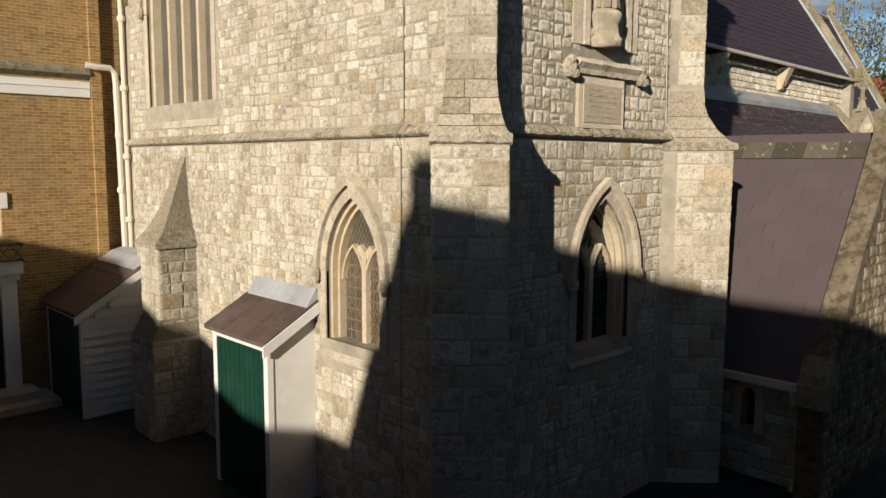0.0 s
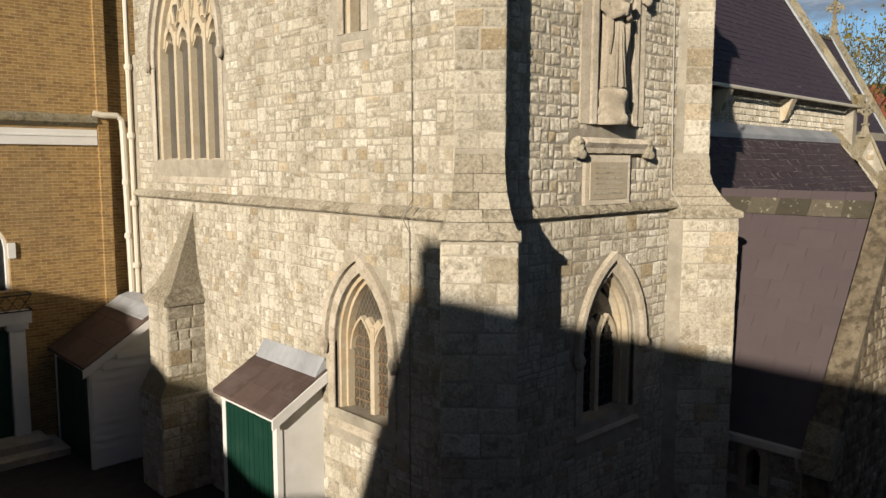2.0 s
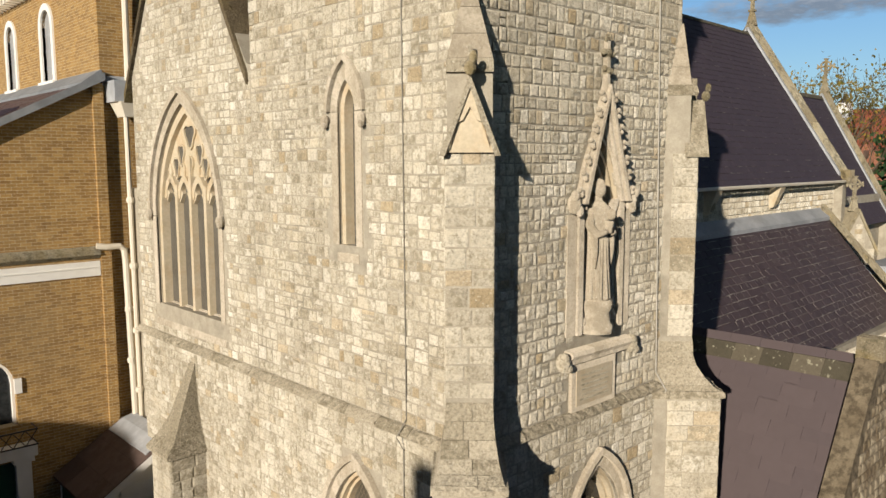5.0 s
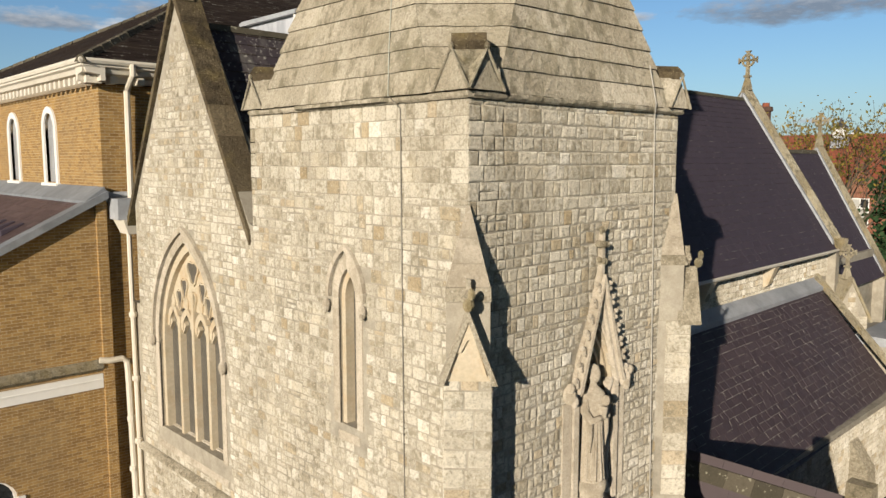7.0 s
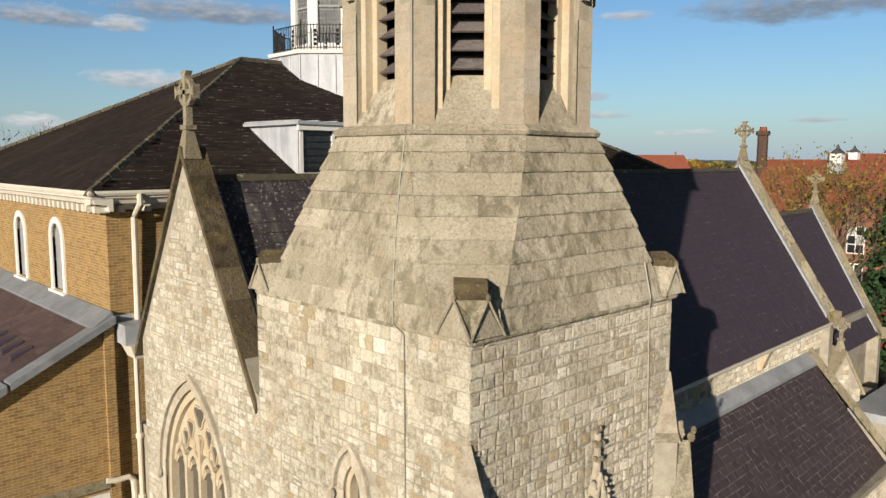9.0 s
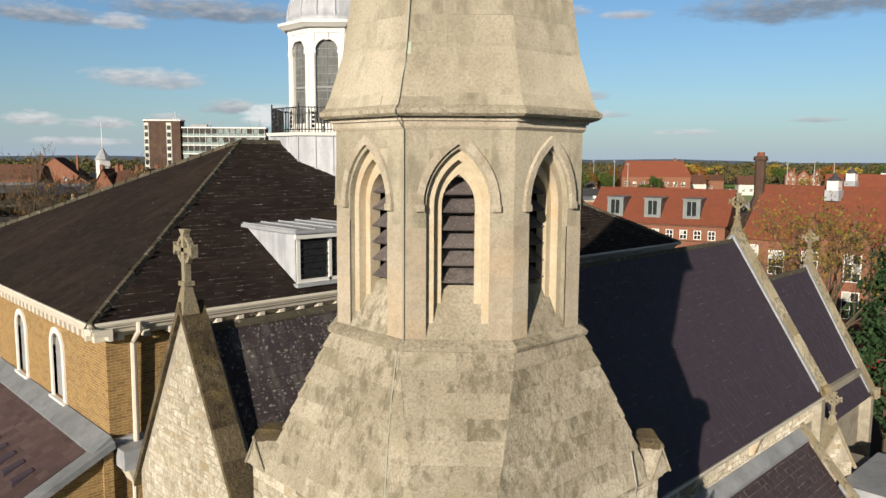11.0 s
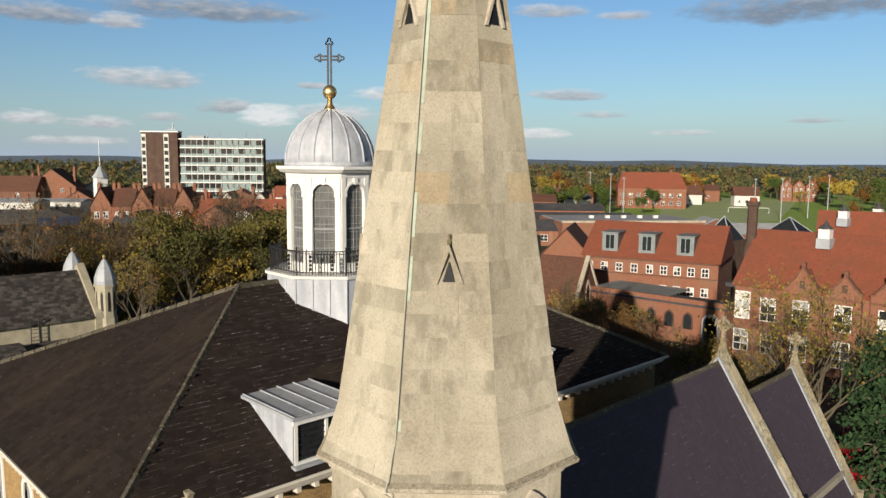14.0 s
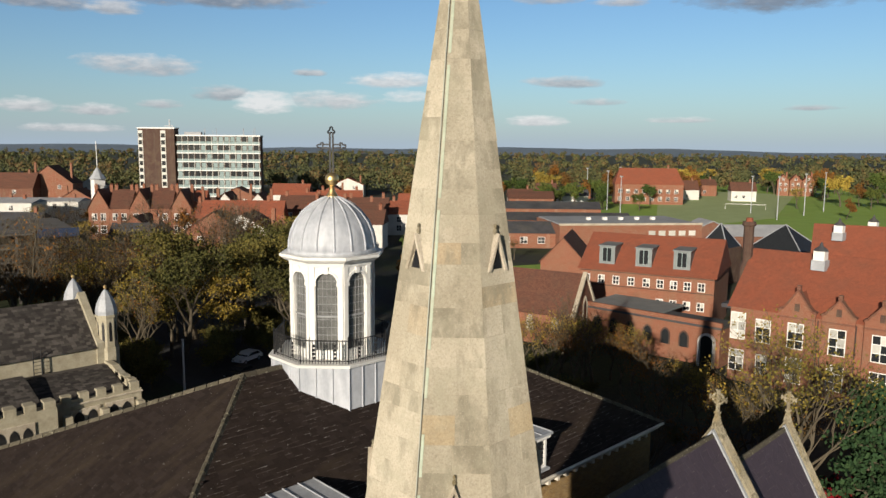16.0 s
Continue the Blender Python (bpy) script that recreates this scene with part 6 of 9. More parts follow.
# the hall is filled with black in place of its inner shade
part("lining", Shape().box(.5, 26.5, 13, 29.9, GROUND, 13.4), BLACK, hall, "black box standing in for the hall's unlit interior")
for k in range(5):
    c = 16.35 + 3.55 * k
    w = thing("window", HW.at(c, 11.1, 0) - hall.location, "round-headed window with a white stucco surround")
    w.parent = hall
    s = Shape()
    ring(s, HW, round_arch(c, 1.22, 11.05, 12.6), round_arch(c, .86, 11.05, 12.6), -.12, .05)
    part("frame", s, WHITE, w)
    part("pane", Shape().prism(HW, round_arch(c, .88, 11.1, 12.6), -.10, -.08), HALLGLASS, w)
    s = Shape().slab(HW, c - .02, c + .02, 11.1, 13.0, -.08, -.06)
    for z in (11.5, 11.95, 12.4):
        s.slab(HW, c - .43, c + .43, z - .015, z + .015, -.08, -.065)
    part("glazing_grid", s, LEAD, w)
    part("sill", Shape().slab(HW, c - .66, c + .66, 11.0, 11.1, -.1, .12), WHITE, w)
# cornice with brackets
s = Shape()
for pl, a, b in ((HW, 11.98, 33.5), (HS, -.5, 27)):
    moulding(s, pl, a, b, 13.7, ((0, -.12), (.10, -.12), (.12, .02), (.42, .06), (.46, .16), (.54, .20), (.54, .34), (0, .34)))
part("cornice", s, CREAM, hall, "cream painted eaves cornice")
for i in range(56):
    y = 12.3 + i * .375
    part("bracket", Shape().slab(HW, y - .08, y + .08, 13.54, 13.72, 0, .36), CREAM, hall)
for i in range(40):
    x = .25 + i * .66
    part("bracket", Shape().slab(HS, x - .08, x + .08, 13.54, 13.72, 0, .36), CREAM, hall)
part("gutter", Shape().tube([HW.at(33.5, 14.02, .56), HW.at(11.94, 14.02, .56), HS.at(27.2, 14.02, .58)], .07, 6), CREAM, hall)
# roof
A, B, C, D = Vector((-.58, 11.92, 14.02)), Vector((-.58, 30.9, 14.02)), Vector((27.3, 11.92, 14.02)), Vector((27.3, 30.9, 14.02))
R0, R1 = Vector((8.15, 20.35, 18.66)), Vector((18.8, 20.35, 18.66))
part("roof", Shape().add([A, C, D, B, R0, R1], [(0, 1, 5, 4), (1, 2, 5), (2, 3, 4, 5), (3, 0, 4), (3, 2, 1, 0)]), OLDSLATE, hall)


def within(plane, corners):
    flat = [((c - plane.o).dot(plane.u), (c - plane.o).dot(plane.v)) for c in corners]
    return lambda u, v: inside(u, v, flat)


sp = roof_plane(A, C, R0)
slates(sp, hall, OLDSLATE, rnd, 0, 27.8, 9.6, .21, .30, within(sp, (A, C, R1, R0)), edge=FLECK, share=.45)
wp = roof_plane(A, B, R0)
slates(wp, hall, OLDSLATE, rnd, 0, 19.0, 9.9, .21, .30, within(wp, (A, B, R0)), thick=.008)
for a, b, n_ in ((A, R0, 26), (C, R1, 22), (R0, R1, 20), (B, R0, 26)):
    for i in range(n_):
        p0, p1 = a.lerp(b, i / n_ + .002), a.lerp(b, (i + 1) / n_ - .001)
        way = (p1 - p0).normalized()
        side = way.cross(Vector((0, 0, 1))).normalized()
        e = Vector((0, 0, rnd.uniform(.0, .02)))
        part("ridge_tile", Shape().hull([p0 - side * .15 - Vector((0, 0, .06)), p0 + side * .15 - Vector((0, 0, .06)), p0 + side * .05 + Vector((0, 0, .09)) + e, p0 - side * .05 + Vector((0, 0, .09)) + e],
                                        [p1 - side * .15 - Vector((0, 0, .06)), p1 + side * .15 - Vector((0, 0, .06)), p1 + side * .05 + Vector((0, 0, .08)) + e, p1 - side * .05 + Vector((0, 0, .08)) + e]), RIDGE, hall)


def dormer(x0, x1, y, z0, z1, depth):
    d = thing("dormer", Vector((x0, y, z0)) - hall.location, "white boarded dormer with a lead roof")
    d.parent = hall
    for x in (x0, x1 - .06):
        part("cheek", Shape().hull([(x, y, z0), (x + .06, y, z0), (x + .06, y + depth, z1), (x, y + depth, z1)], [(x, y, z1), (x + .06, y, z1), (x + .06, y + depth, z1 + .01), (x, y + depth, z1 + .01)]), PALELEAD, d)
    part("roof", Shape().box(x0 - .18, x1 + .18, y - .25, y + depth, z1, z1 + .10), LEAD, d)
    n_ = 5
    for i in range(n_):
        x = x0 - .1 + (x1 - x0 + .2) * i / (n_ - 1)
        part("roll", Shape().tube([(x, y - .22, z1 + .11), (x, y + depth, z1 + .13)], .03, 5), LEAD, d)
    part("fascia", Shape().box(x0 - .12, x1 + .12, y - .18, y - .08, z1 - .16, z1), WHITE, d)
    part("frame", Shape().box(x0, x0 + .12, y - .04, y + .04, z0, z1 - .1).box(x1 - .12, x1, y - .04, y + .04, z0, z1 - .1).box((x0 + x1) / 2 - .05, (x0 + x1) / 2 + .05, y - .04, y + .04, z0, z1 - .1).box(x0 + .12, x1 - .12, y - .04, y + .04, z0, z0 + .1), WHITE, d)
    part("pane", Shape().box(x0 + .1, x1 - .1, y + .03, y + .05, z0 + .05, z1 - .1), GLASS, d)
    part("sill", Shape().box(x0 - .08, x1 + .08, y - .2, y + .05, z0 - .1, z0), LEAD, d)
    for i in range(6):
        part("louvre", Shape().box(x0 + .12, x1 - .12, y - .01, y + .02, z0 + .2 + i * .2, z0 + .23 + i * .2), BLACK, d)


dormer(5.5, 7.9, 12.35, 14.35, 15.85, 2.9)
dormer(15.6, 18.0, 12.35, 14.35, 15.85, 2.9)

# cupola
QX, QY = 12.43, 20.02
cup = thing("cupola", Vector((QX, QY, 18.7)) - hall.location, "white octagonal cupola with a lead dome and gilt ball")
cup.parent = hall
part("base", Shape().hull(octagon(2.50, 15.5, QX, QY), octagon(2.50, 18.95, QX, QY)), PALELEAD, cup, "pale lead-clad octagonal base")
o = octagon(2.52, 17, QX, QY)
for k in range(8):
    for i in range(3):
        p = o[k].lerp(o[(k + 1) % 8], i / 3)
        part("roll", Shape().tube([(p.x, p.y, 15.6), (p.x, p.y, 18.9)], .035, 5), PALELEAD, cup)
part("ledge", Shape().hull(octagon(2.62, 18.93, QX, QY), octagon(2.66, 19.06, QX, QY)), WHITE, cup)
for k in range(8):
    a = k * math.pi / 4
    n_ = Vector((math.cos(a), math.sin(a), 0))
    ap = 1.72
    f_ = Plane(Vector((QX, QY, 0)) + n_ * ap, n_.cross(Vector((0, 0, 1))) * -1, n_)
    half = ap * math.tan(math.pi / 8)
    s = Shape()
    pierced(s, f_, -half, half, 19.06, 23.2, [round_arch(0, .92, 19.45, 22.3)], -.18, 0)
    part("wall", s, WHITE, cup)
    s = Shape()
    ring(s, f_, round_arch(0, 1.10, 22.0, 22.3)[1:-1], round_arch(0, .92, 22.0, 22.3)[1:-1], -.02, .05)
    for e in (-1, 1):
        s.slab(f_, e * .56 - .13, e * .56 + .13, 22.2, 22.34, -.02, .06)
    s.slab(f_, -.09, .09, 22.72, 22.98, 0, .08)
    part("archivolt", s, WHITE, cup)
    part("pane", Shape().prism(f_, round_arch(0, .94, 19.45, 22.3), -.14, -.125), GREYGLASS, cup)
    s = Shape()
    for j in range(-2, 3):
        s.slab(f_, j * .18 - .006, j * .18 + .006, 19.45, 22.6 - abs(j) * .06, -.125, -.105)
    for j in range(9):
        s.slab(f_, -.45, .45, 19.75 + j * .33, 19.77 + j * .33, -.125, -.10)
    s.slab(f_, -.46, .46, 20.85, 20.93, -.125, -.07)
    part("glazing_grid", s, BARGREY, cup)
    for e in (-1, 1):
        part("pilaster", Shape().slab(f_, e * (half - .12) - .10, e * (half - .12) + .10, 19.06, 23.0, 0, .04), WHITE, cup)
part("lining", Shape().hull(octagon(.9, 19.1, QX, QY), octagon(.9, 23.1, QX, QY)), LEAD, cup, "pale interior behind the panes")
part("entablature", Shape().hull(octagon(1.76, 23.0, QX, QY), octagon(1.80, 23.2, QX, QY)).hull(octagon(1.95, 23.2, QX, QY), octagon(2.12, 23.34, QX, QY)).hull(octagon(2.14, 23.34, QX, QY), octagon(2.14, 23.46, QX, QY)), WHITE, cup)
dome = [(1.94, 23.46), (1.94, 23.66), (1.88, 23.66), (1.86, 23.97), (1.78, 24.34), (1.60, 24.76), (1.29, 25.18), (.90, 25.52), (.46, 25.76), (.14, 25.86)]
part("dome", Shape().lathe(QX, QY, dome, 32), PALELEAD, cup, "grey lead dome", smooth=True)
for k in range(16):
    a = k * math.pi / 8 + math.pi / 16
    part("rib", Shape().tube([(QX + (r + .01) * math.cos(a), QY + (r + .01) * math.sin(a), z) for r, z in dome[2:]], .042, 6), PALELEAD, cup)
part("gilt_base", Shape().lathe(QX, QY, [(.32, 25.78), (.24, 25.9), (.12, 26.1), (.10, 26.36)], 14), GOLD, cup, smooth=True)
part("gilt_ball", Shape().ball(QX, QY, 26.58, .30, .30, 18, 12), GOLD, cup, "gilt ball", smooth=True)
cf = Plane((QX, QY, 0), (.72, -.69, 0), (-.69, -.72, 0))
s = Shape().slab(cf, -.10, -.03, 26.82, 28.60, -.04, .04).slab(cf, .03, .10, 26.82, 28.60, -.04, .04)
for v in (27.93, 28.07):
    s.slab(cf, -.42, -.09, v - .035, v + .035, -.04, .04).slab(cf, .09, .42, v - .035, v + .035, -.04, .04)
for u, v, way in ((0, 28.66, math.pi / 2), (-.46, 28.0, math.pi), (.46, 28.0, 0)):
    # an open bud of three lobes
    rim = [cf.at(u + (.12 + .05 * math.cos(3 * (a - way))) * math.cos(a), v + (.12 + .05 * math.cos(3 * (a - way))) * math.sin(a), 0) for a in (k * math.pi / 9 for k in range(19))]
    s.tube(rim, .035, 5)
part("cross", s, BLACK, cup, "black iron budded cross")
# railing
o = octagon(2.42, 19.06, QX, QY)
for k in range(8):
    p, q = o[k], o[(k + 1) % 8]
    r_ = thing("railing", (p + q) / 2 - cup.location - hall.location, "black iron railing")
    r_.parent = cup
    for z in (.12, .98):
        part("rail", Shape().tube([p + Vector((0, 0, z)), q + Vector((0, 0, z))], .022, 5), BLACK, r_)
    for i in range(16):
        b = p.lerp(q, i / 16)
        part("baluster", Shape().tube([b, b + Vector((0, 0, 1.02 if i else 1.16))], .014 if i else .03, 4), BLACK, r_)
    for i in (4, 11):
        b = p.lerp(q, (i + .5) / 16)
        for j in range(4):
            part("scroll", Shape().ball(b.x, b.y, b.z + .25 + j * .17, .06, .07, 5, 4), BLACK, r_)

# west range with its lean-to roof
west = thing("west_range", (-4, 16, GROUND), "yellow brick range with a lead-edged lean-to slate roof", "building")
LW = round_arch(-2.95, 1.32, 2.85, 3.8)
s = Shape()
pierced(s, LS, -12, -.28, GROUND, 4.8, [LW], -.4, 0)
s.prism(LS, ((-12, 4.8), (-.28, 4.8), (-.28, 10.7), (-12, 4.9)), -.4, 0)
s.slab(LS, -.28, -.04, GROUND, 10.75, -.4, .10)
s.slab(LS, -.04, .9, GROUND, 10.7, -.4, -.06)
s.box(-12, -11.6, 12.75, 34, GROUND, 4.7)
part("wall", s, STOCK, west)
# black filling for the unlit rooms of the range
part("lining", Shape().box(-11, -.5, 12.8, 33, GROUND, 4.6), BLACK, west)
part("pane", Shape().prism(LS, LW, -.3, -.28), GLASS, west)
s = Shape()
ring(s, LS, round_arch(-2.95, 1.36, 2.85, 3.8), round_arch(-2.95, 1.2, 2.85, 3.8), -.28, -.16)
part("window_frame", s, WHITE, west)
part("impost", Shape().slab(LS, -2.33, -2.18, 3.6, 3.95, -.02, .05), WHITE, west, "pale stone impost block")
part("impost", Shape().slab(LS, -2.28, -2.02, 2.05, 2.3, -.02, .05), WHITE, west)
for i in range(20):
    s = Shape()
    moulding(s, LS, -12 + .585 * i, -12 + .585 * (i + 1), 6.72, ((0, .14), (.06, .12), (.14, .02), (.15, -.06), (.04, -.14), (0, -.16)), 1, rnd)
    part("string_course_stone", s, COPING, west)
part("band", Shape().slab(LS, -12, -.30, 6.14, 6.5, -.02, .05).slab(LS, -12, -.30, 6.34, 6.37, .04, .07), WHITE, west, "white painted band")
roofp = roof_plane((-12, 12.3, 4.85), (-12, 34, 4.85), (0, 12.3, 10.92))
part("roof", Shape().hull([(-12.2, 12.4, 4.6), (0, 12.4, 10.75), (0, 34, 10.75), (-12.2, 34, 4.6)], [(-12.2, 12.4, 4.75), (0, 12.4, 10.9), (0, 34, 10.9), (-12.2, 34, 4.75)]), SLATE, west)
ROOFRED = weathered("brown_purple_slate", [(0.0, (0.085, 0.055, 0.052)), (0.5, (0.11, 0.072, 0.068)), (1.0, (0.135, 0.09, 0.085))], grain=7, stain=0.8, stain_col=(0.07, 0.05, 0.045), stain_amount=0.5, bump=0.15, rough=0.6, lichen=((0.3, 0.29, 0.26), 12.0, 0.75, 0.5))
slates(roofp, west, ROOFRED, rnd, .5, 21.6, 12.9, .26, .36)
for i in range(5):
    a, b = i / 5 + .003, (i + 1) / 5 - .003
    lo, hi = Vector((-12.3, 12.12, 4.62)), Vector((.02, 12.12, 10.83))
    p0, p1 = lo.lerp(hi, a), lo.lerp(hi, b)
    e, up = Vector((0, .58, 0)), Vector((0, 0, .18))
    part("verge_sheet", Shape().hull([p0, p0 + e, p1 + e, p1], [p0 + up, p0 + e + up * .8, p1 + e + up * .8, p1 + up]), DULLLEAD, west, "lead verge capping")
part("flashing", Shape().hull([(-.50, 12.3, 10.68), (0.02, 12.3, 10.93), (0.02, 34, 10.93), (-.50, 34, 10.68)], [(-.50, 12.3, 10.75), (-.04, 12.3, 11.08), (-.04, 34, 11.08), (-.50, 34, 10.75)]), DULLLEAD, west, "lead apron under the upper windows")
for i in range(12):
    y = 13.6 + i * .78
    p = roofp.at(y - 12.3, 11.2, .02)
    part("vent", Shape().hull([p, p + Vector((0, .24, 0)), p + Vector((.5, .24, .26)), p + Vector((.5, 0, .26))], [p + Vector((0, 0, .12)), p + Vector((0, .24, .12)), p + Vector((.5, .24, .29)), p + Vector((.5, 0, .29))]), SLATE, west, "small slate-grey roof vent")
# doorway with pilasters and a little iron balcony
part("door_pilaster", Shape().slab(LS, -2.44, -2.12, GROUND, 2.0, 0, .18).slab(LS, -2.5, -2.06, 2.0, 2.14, 0, .24), WHITE, west)
part("door_hood", Shape().slab(LS, -4.2, -2.0, 2.14, 2.42, 0, .30), WHITE, west)
part("door", Shape().slab(LS, -3.5, -2.45, GROUND, 2.0, 0.0, .05), GREEN, west, "dark painted door")
s = Shape()
for z in (2.46, 2.82):
    s.tube([LS.at(-4.1, z, .45), LS.at(-2.02, z, .45), LS.at(-2.02, z, 0)], .018, 5)
for i in range(8):
    s.tube([LS.at(-4.1 + i * .26, 2.46, .45), LS.at(-3.84 + i * .26, 2.82, .45)], .012, 4)
    s.tube([LS.at(-3.84 + i * .26, 2.46, .45), LS.at(-4.1 + i * .26, 2.82, .45)], .012, 4)
part("balcony", s, BLACK, west, "wrought iron balconette")
part("step", Shape().slab(LS, -6, -1.6, GROUND, GROUND + .17, 0, 1.2).slab(LS, -6, -1.9, GROUND + .17, GROUND + .34, 0, .8), DRESSED, west)
# pipes
pipes = thing("rainwater_pipe", (.3, 12.2, GROUND), "cream painted rainwater pipe with bends", "pipe", "rainwater pipes")
part("pipe", Shape().tube([(-.42, 12.16, 6.88), (-.2, 12.12, 6.84), (.12, 12.12, 6.84), (.22, 12.12, 6.75), (.24, 12.12, 6.5), (.30, 12.12, 2.3)], .075, 8), CREAM, pipes)
for z in (5.2, 3.9):
    part("collar", Shape().lathe(.26, 12.12, [(.09, z), (.1, z + .03), (.1, z + .1), (.09, z + .13)], 8), CREAM, pipes)
pipes = thing("rainwater_pipe", (.6, 12.1, GROUND), "cream painted rainwater pipe below a hopper", "pipe", "rainwater pipes")
part("pipe", Shape().tube([(.30, 11.80, 10.0), (.30, 11.80, 8.0), (.34, 11.84, 2.3)], .06, 8), CREAM, pipes)
part("hopper", Shape().hull([(.25, 11.7, 9.95), (.65, 11.7, 9.95), (.65, 12.2, 9.95), (.25, 12.2, 9.95)], [(.12, 11.6, 10.3), (.75, 11.6, 10.3), (.75, 12.3, 10.3), (.12, 12.3, 10.3)]), CREAM, pipes)
for z in (7.9, 6.3, 4.7, 3.2):
    part("collar", Shape().lathe(.31, 11.81, [(.085, z), (.1, z + .03), (.1, z + .1), (.085, z + .13)], 8), CREAM, pipes)
part("lead_box", Shape().box(.05, .85, 11.75, 12.5, 10.3, 10.8), LEAD, west)
pipes = thing("rainwater_pipe", (.65, 12, 10.8), "cream painted rainwater pipe under the cornice", "pipe", "rainwater pipes")
part("pipe", Shape().tube([(.62, 11.92, 14.0), (.62, 11.92, 13.75), (.60, 12.3, 13.4), (.60, 12.35, 10.7)], .075, 8), CREAM, pipes)
part("ledge", Shape().slab(HS, .0, 1.4, 10.72, 10.95, -.1, .12), LEAD, hall)

# ---- timber sheds against the walls ----
def shed(y0, y1, front, eave, back, top, boards, label):
    sh = thing("shed", (front / 2, (y0 + y1) / 2, GROUND), label, "shed", "sheds by the wall")
    z0 = GROUND
    for y in (y0, y1 - .05):
        s = Shape().hull([(front, y, z0), (back, y, z0), (back, y + .05, z0), (front, y + .05, z0)], [(front, y, eave - .04), (back, y, top - .06), (back, y + .05, top - .06), (front, y + .05, eave - .04)])
        part("side_panel", s, WHITE, sh)
    if boards:
        n_ = 13
        for i in range(n_):
            a = z0 + .05 + i * .19
            zt = a + .20
            x1 = back
            x0 = front if zt < eave - .05 else front + (back - front) * min(.97, (zt - eave + .08) / (top - eave))
            if x1 - x0 > .06:
                part("board", Shape().hull([(x0, y0 - .05, a), (x1, y0 - .05, a), (x1, y0 + .01, a), (x0, y0 + .01, a)], [(x0, y0 - .012, zt), (x1, y0 - .012, zt), (x1, y0 + .01, zt), (x0, y0 + .01, zt)]), WHITE, sh)
    for y in (y0, y1 - .09):
        part("post", Shape().box(front - .05, front + .05, y - .02, y + .10, z0, eave), WHITE, sh)
    part("lintel", Shape().box(front - .06, front + .04, y0 - .02, y1 + .02, eave - .14, eave), WHITE, sh)
    mid = (y0 + y1) / 2
    for a, b in ((y0 + .1, mid - .006), (mid + .006, y1 - .1)):
        d = part("door_leaf", Shape().box(front - .03, front + .01, a, b, z0 + .04, eave - .16), GREEN, sh, "dark green boarded door")
        n_ = 5
        for i in range(n_):
            y = a + (b - a) * i / n_
            part("door_board", Shape().box(front - .042, front - .026, y + .006, y + (b - a) / n_ - .006, z0 + .05, eave - .18), GREEN, d)
    dx, dz = back - (front - .16), top - (eave - .05)
    q = lambda f_, y, w: (front - .16 + dx * f_, y, eave - .04 + dz * f_ + w)
    part("roof", Shape().hull([q(0, y0 - .1, 0), q(1, y0 - .1, 0), q(1, y1 + .1, 0), q(0, y1 + .1, 0)], [q(0, y0 - .1, .05), q(1, y0 - .1, .05), q(1, y1 + .1, .05), q(0, y1 + .1, .05)]), SHEDROOF, sh)
    for i in range(3):
        for j in range(3):
            a, b = y0 - .12 + (y1 - y0 + .24) * j / 3, y0 - .12 + (y1 - y0 + .24) * (j + 1) / 3
            f0, f1 = i / 3, (i + 1) / 3 + .03
            part("felt_sheet", Shape().hull([q(f0, a + .004, .05), q(f1, a + .004, .05), q(f1, b - .004, .05), q(f0, b - .004, .05)], [q(f0, a + .004, .066), q(f1, a + .004, .056), q(f1, b - .004, .056), q(f0, b - .004, .066)]), SHEDROOF, sh)
    part("bargeboard", Shape().hull([q(-.02, y0 - .14, -.14), q(1, y0 - .14, -.14), q(1, y0 - .1, -.14), q(-.02, y0 - .1, -.14)], [q(-.02, y0 - .14, .03), q(1, y0 - .14, .03), q(1, y0 - .1, .03), q(-.02, y0 - .1, .03)]), WHITE, sh)
    return sh, q


SHEDROOF = weathered("brown_roof_felt", [(0.0, (0.10, 0.068, 0.058)), (1.0, (0.14, 0.098, 0.085))], grain=6, stain=1.5, stain_col=(0.19, 0.15, 0.135), stain_amount=0.5, bump=0.2, rough=0.75)
sh, q = shed(3.42, 5.16, -.86, 1.90, -.03, 2.40, False, "white shed with dark green doors and brown roof")
part("flashing", Shape().hull([q(.8, 3.34, .07), q(1.02, 3.34, .07), q(1.02, 5.2, .07), q(.8, 5.2, .07)], [q(.8, 3.34, .085), (-.05, 3.34, 2.66), (-.05, 5.2, 2.66), q(.8, 5.2, .085)]), LEAD, sh, "dressed lead flashing against the wall")
sh, q = shed(9.88, 12.14, -1.5, 1.46, -.03, 2.42, True, "white weatherboarded shed with dark doors and brown roof")
part("flashing", Shape().hull([q(.8, 9.9, .07), q(1.02, 9.9, .07), q(1.02, 12.2, .07), q(.8, 12.2, .07)], [q(.8, 9.9, .085), (0.3, 9.9, 2.6), (0.3, 12.2, 2.6), q(.8, 12.2, .085)]), LEAD, sh)
part("deck", Shape().box(-.03, .7, 10.75, 12.3, GROUND, 2.35), LEAD, sh)

# ---- unseen houses round the yard, behind the walk ----
yard = thing("yard_house", (-24, -20, GROUND), "plain brick house across the yard", "house", "houses across the yard")
part("wall", Shape().box(-30, -22, -45, -7.28, GROUND, 6.2), REDBRICK, yard)
part("roof", Shape().hull([(-21.9, -45, 6.2), (-21.9, -7.25, 6.2), (-23.4, -7.25, 6.2), (-23.4, -45, 6.2)], [(-22.1, -45, 10.15), (-22.1, -8.42, 10.15), (-22.4, -8.42, 10.15), (-22.4, -45, 10.15)]), OLDTILE, yard)
part("chimney", Shape().box(-22.5, -22.0, -9.0, -8.6, 9.5, 10.85), REDBRICK, yard)
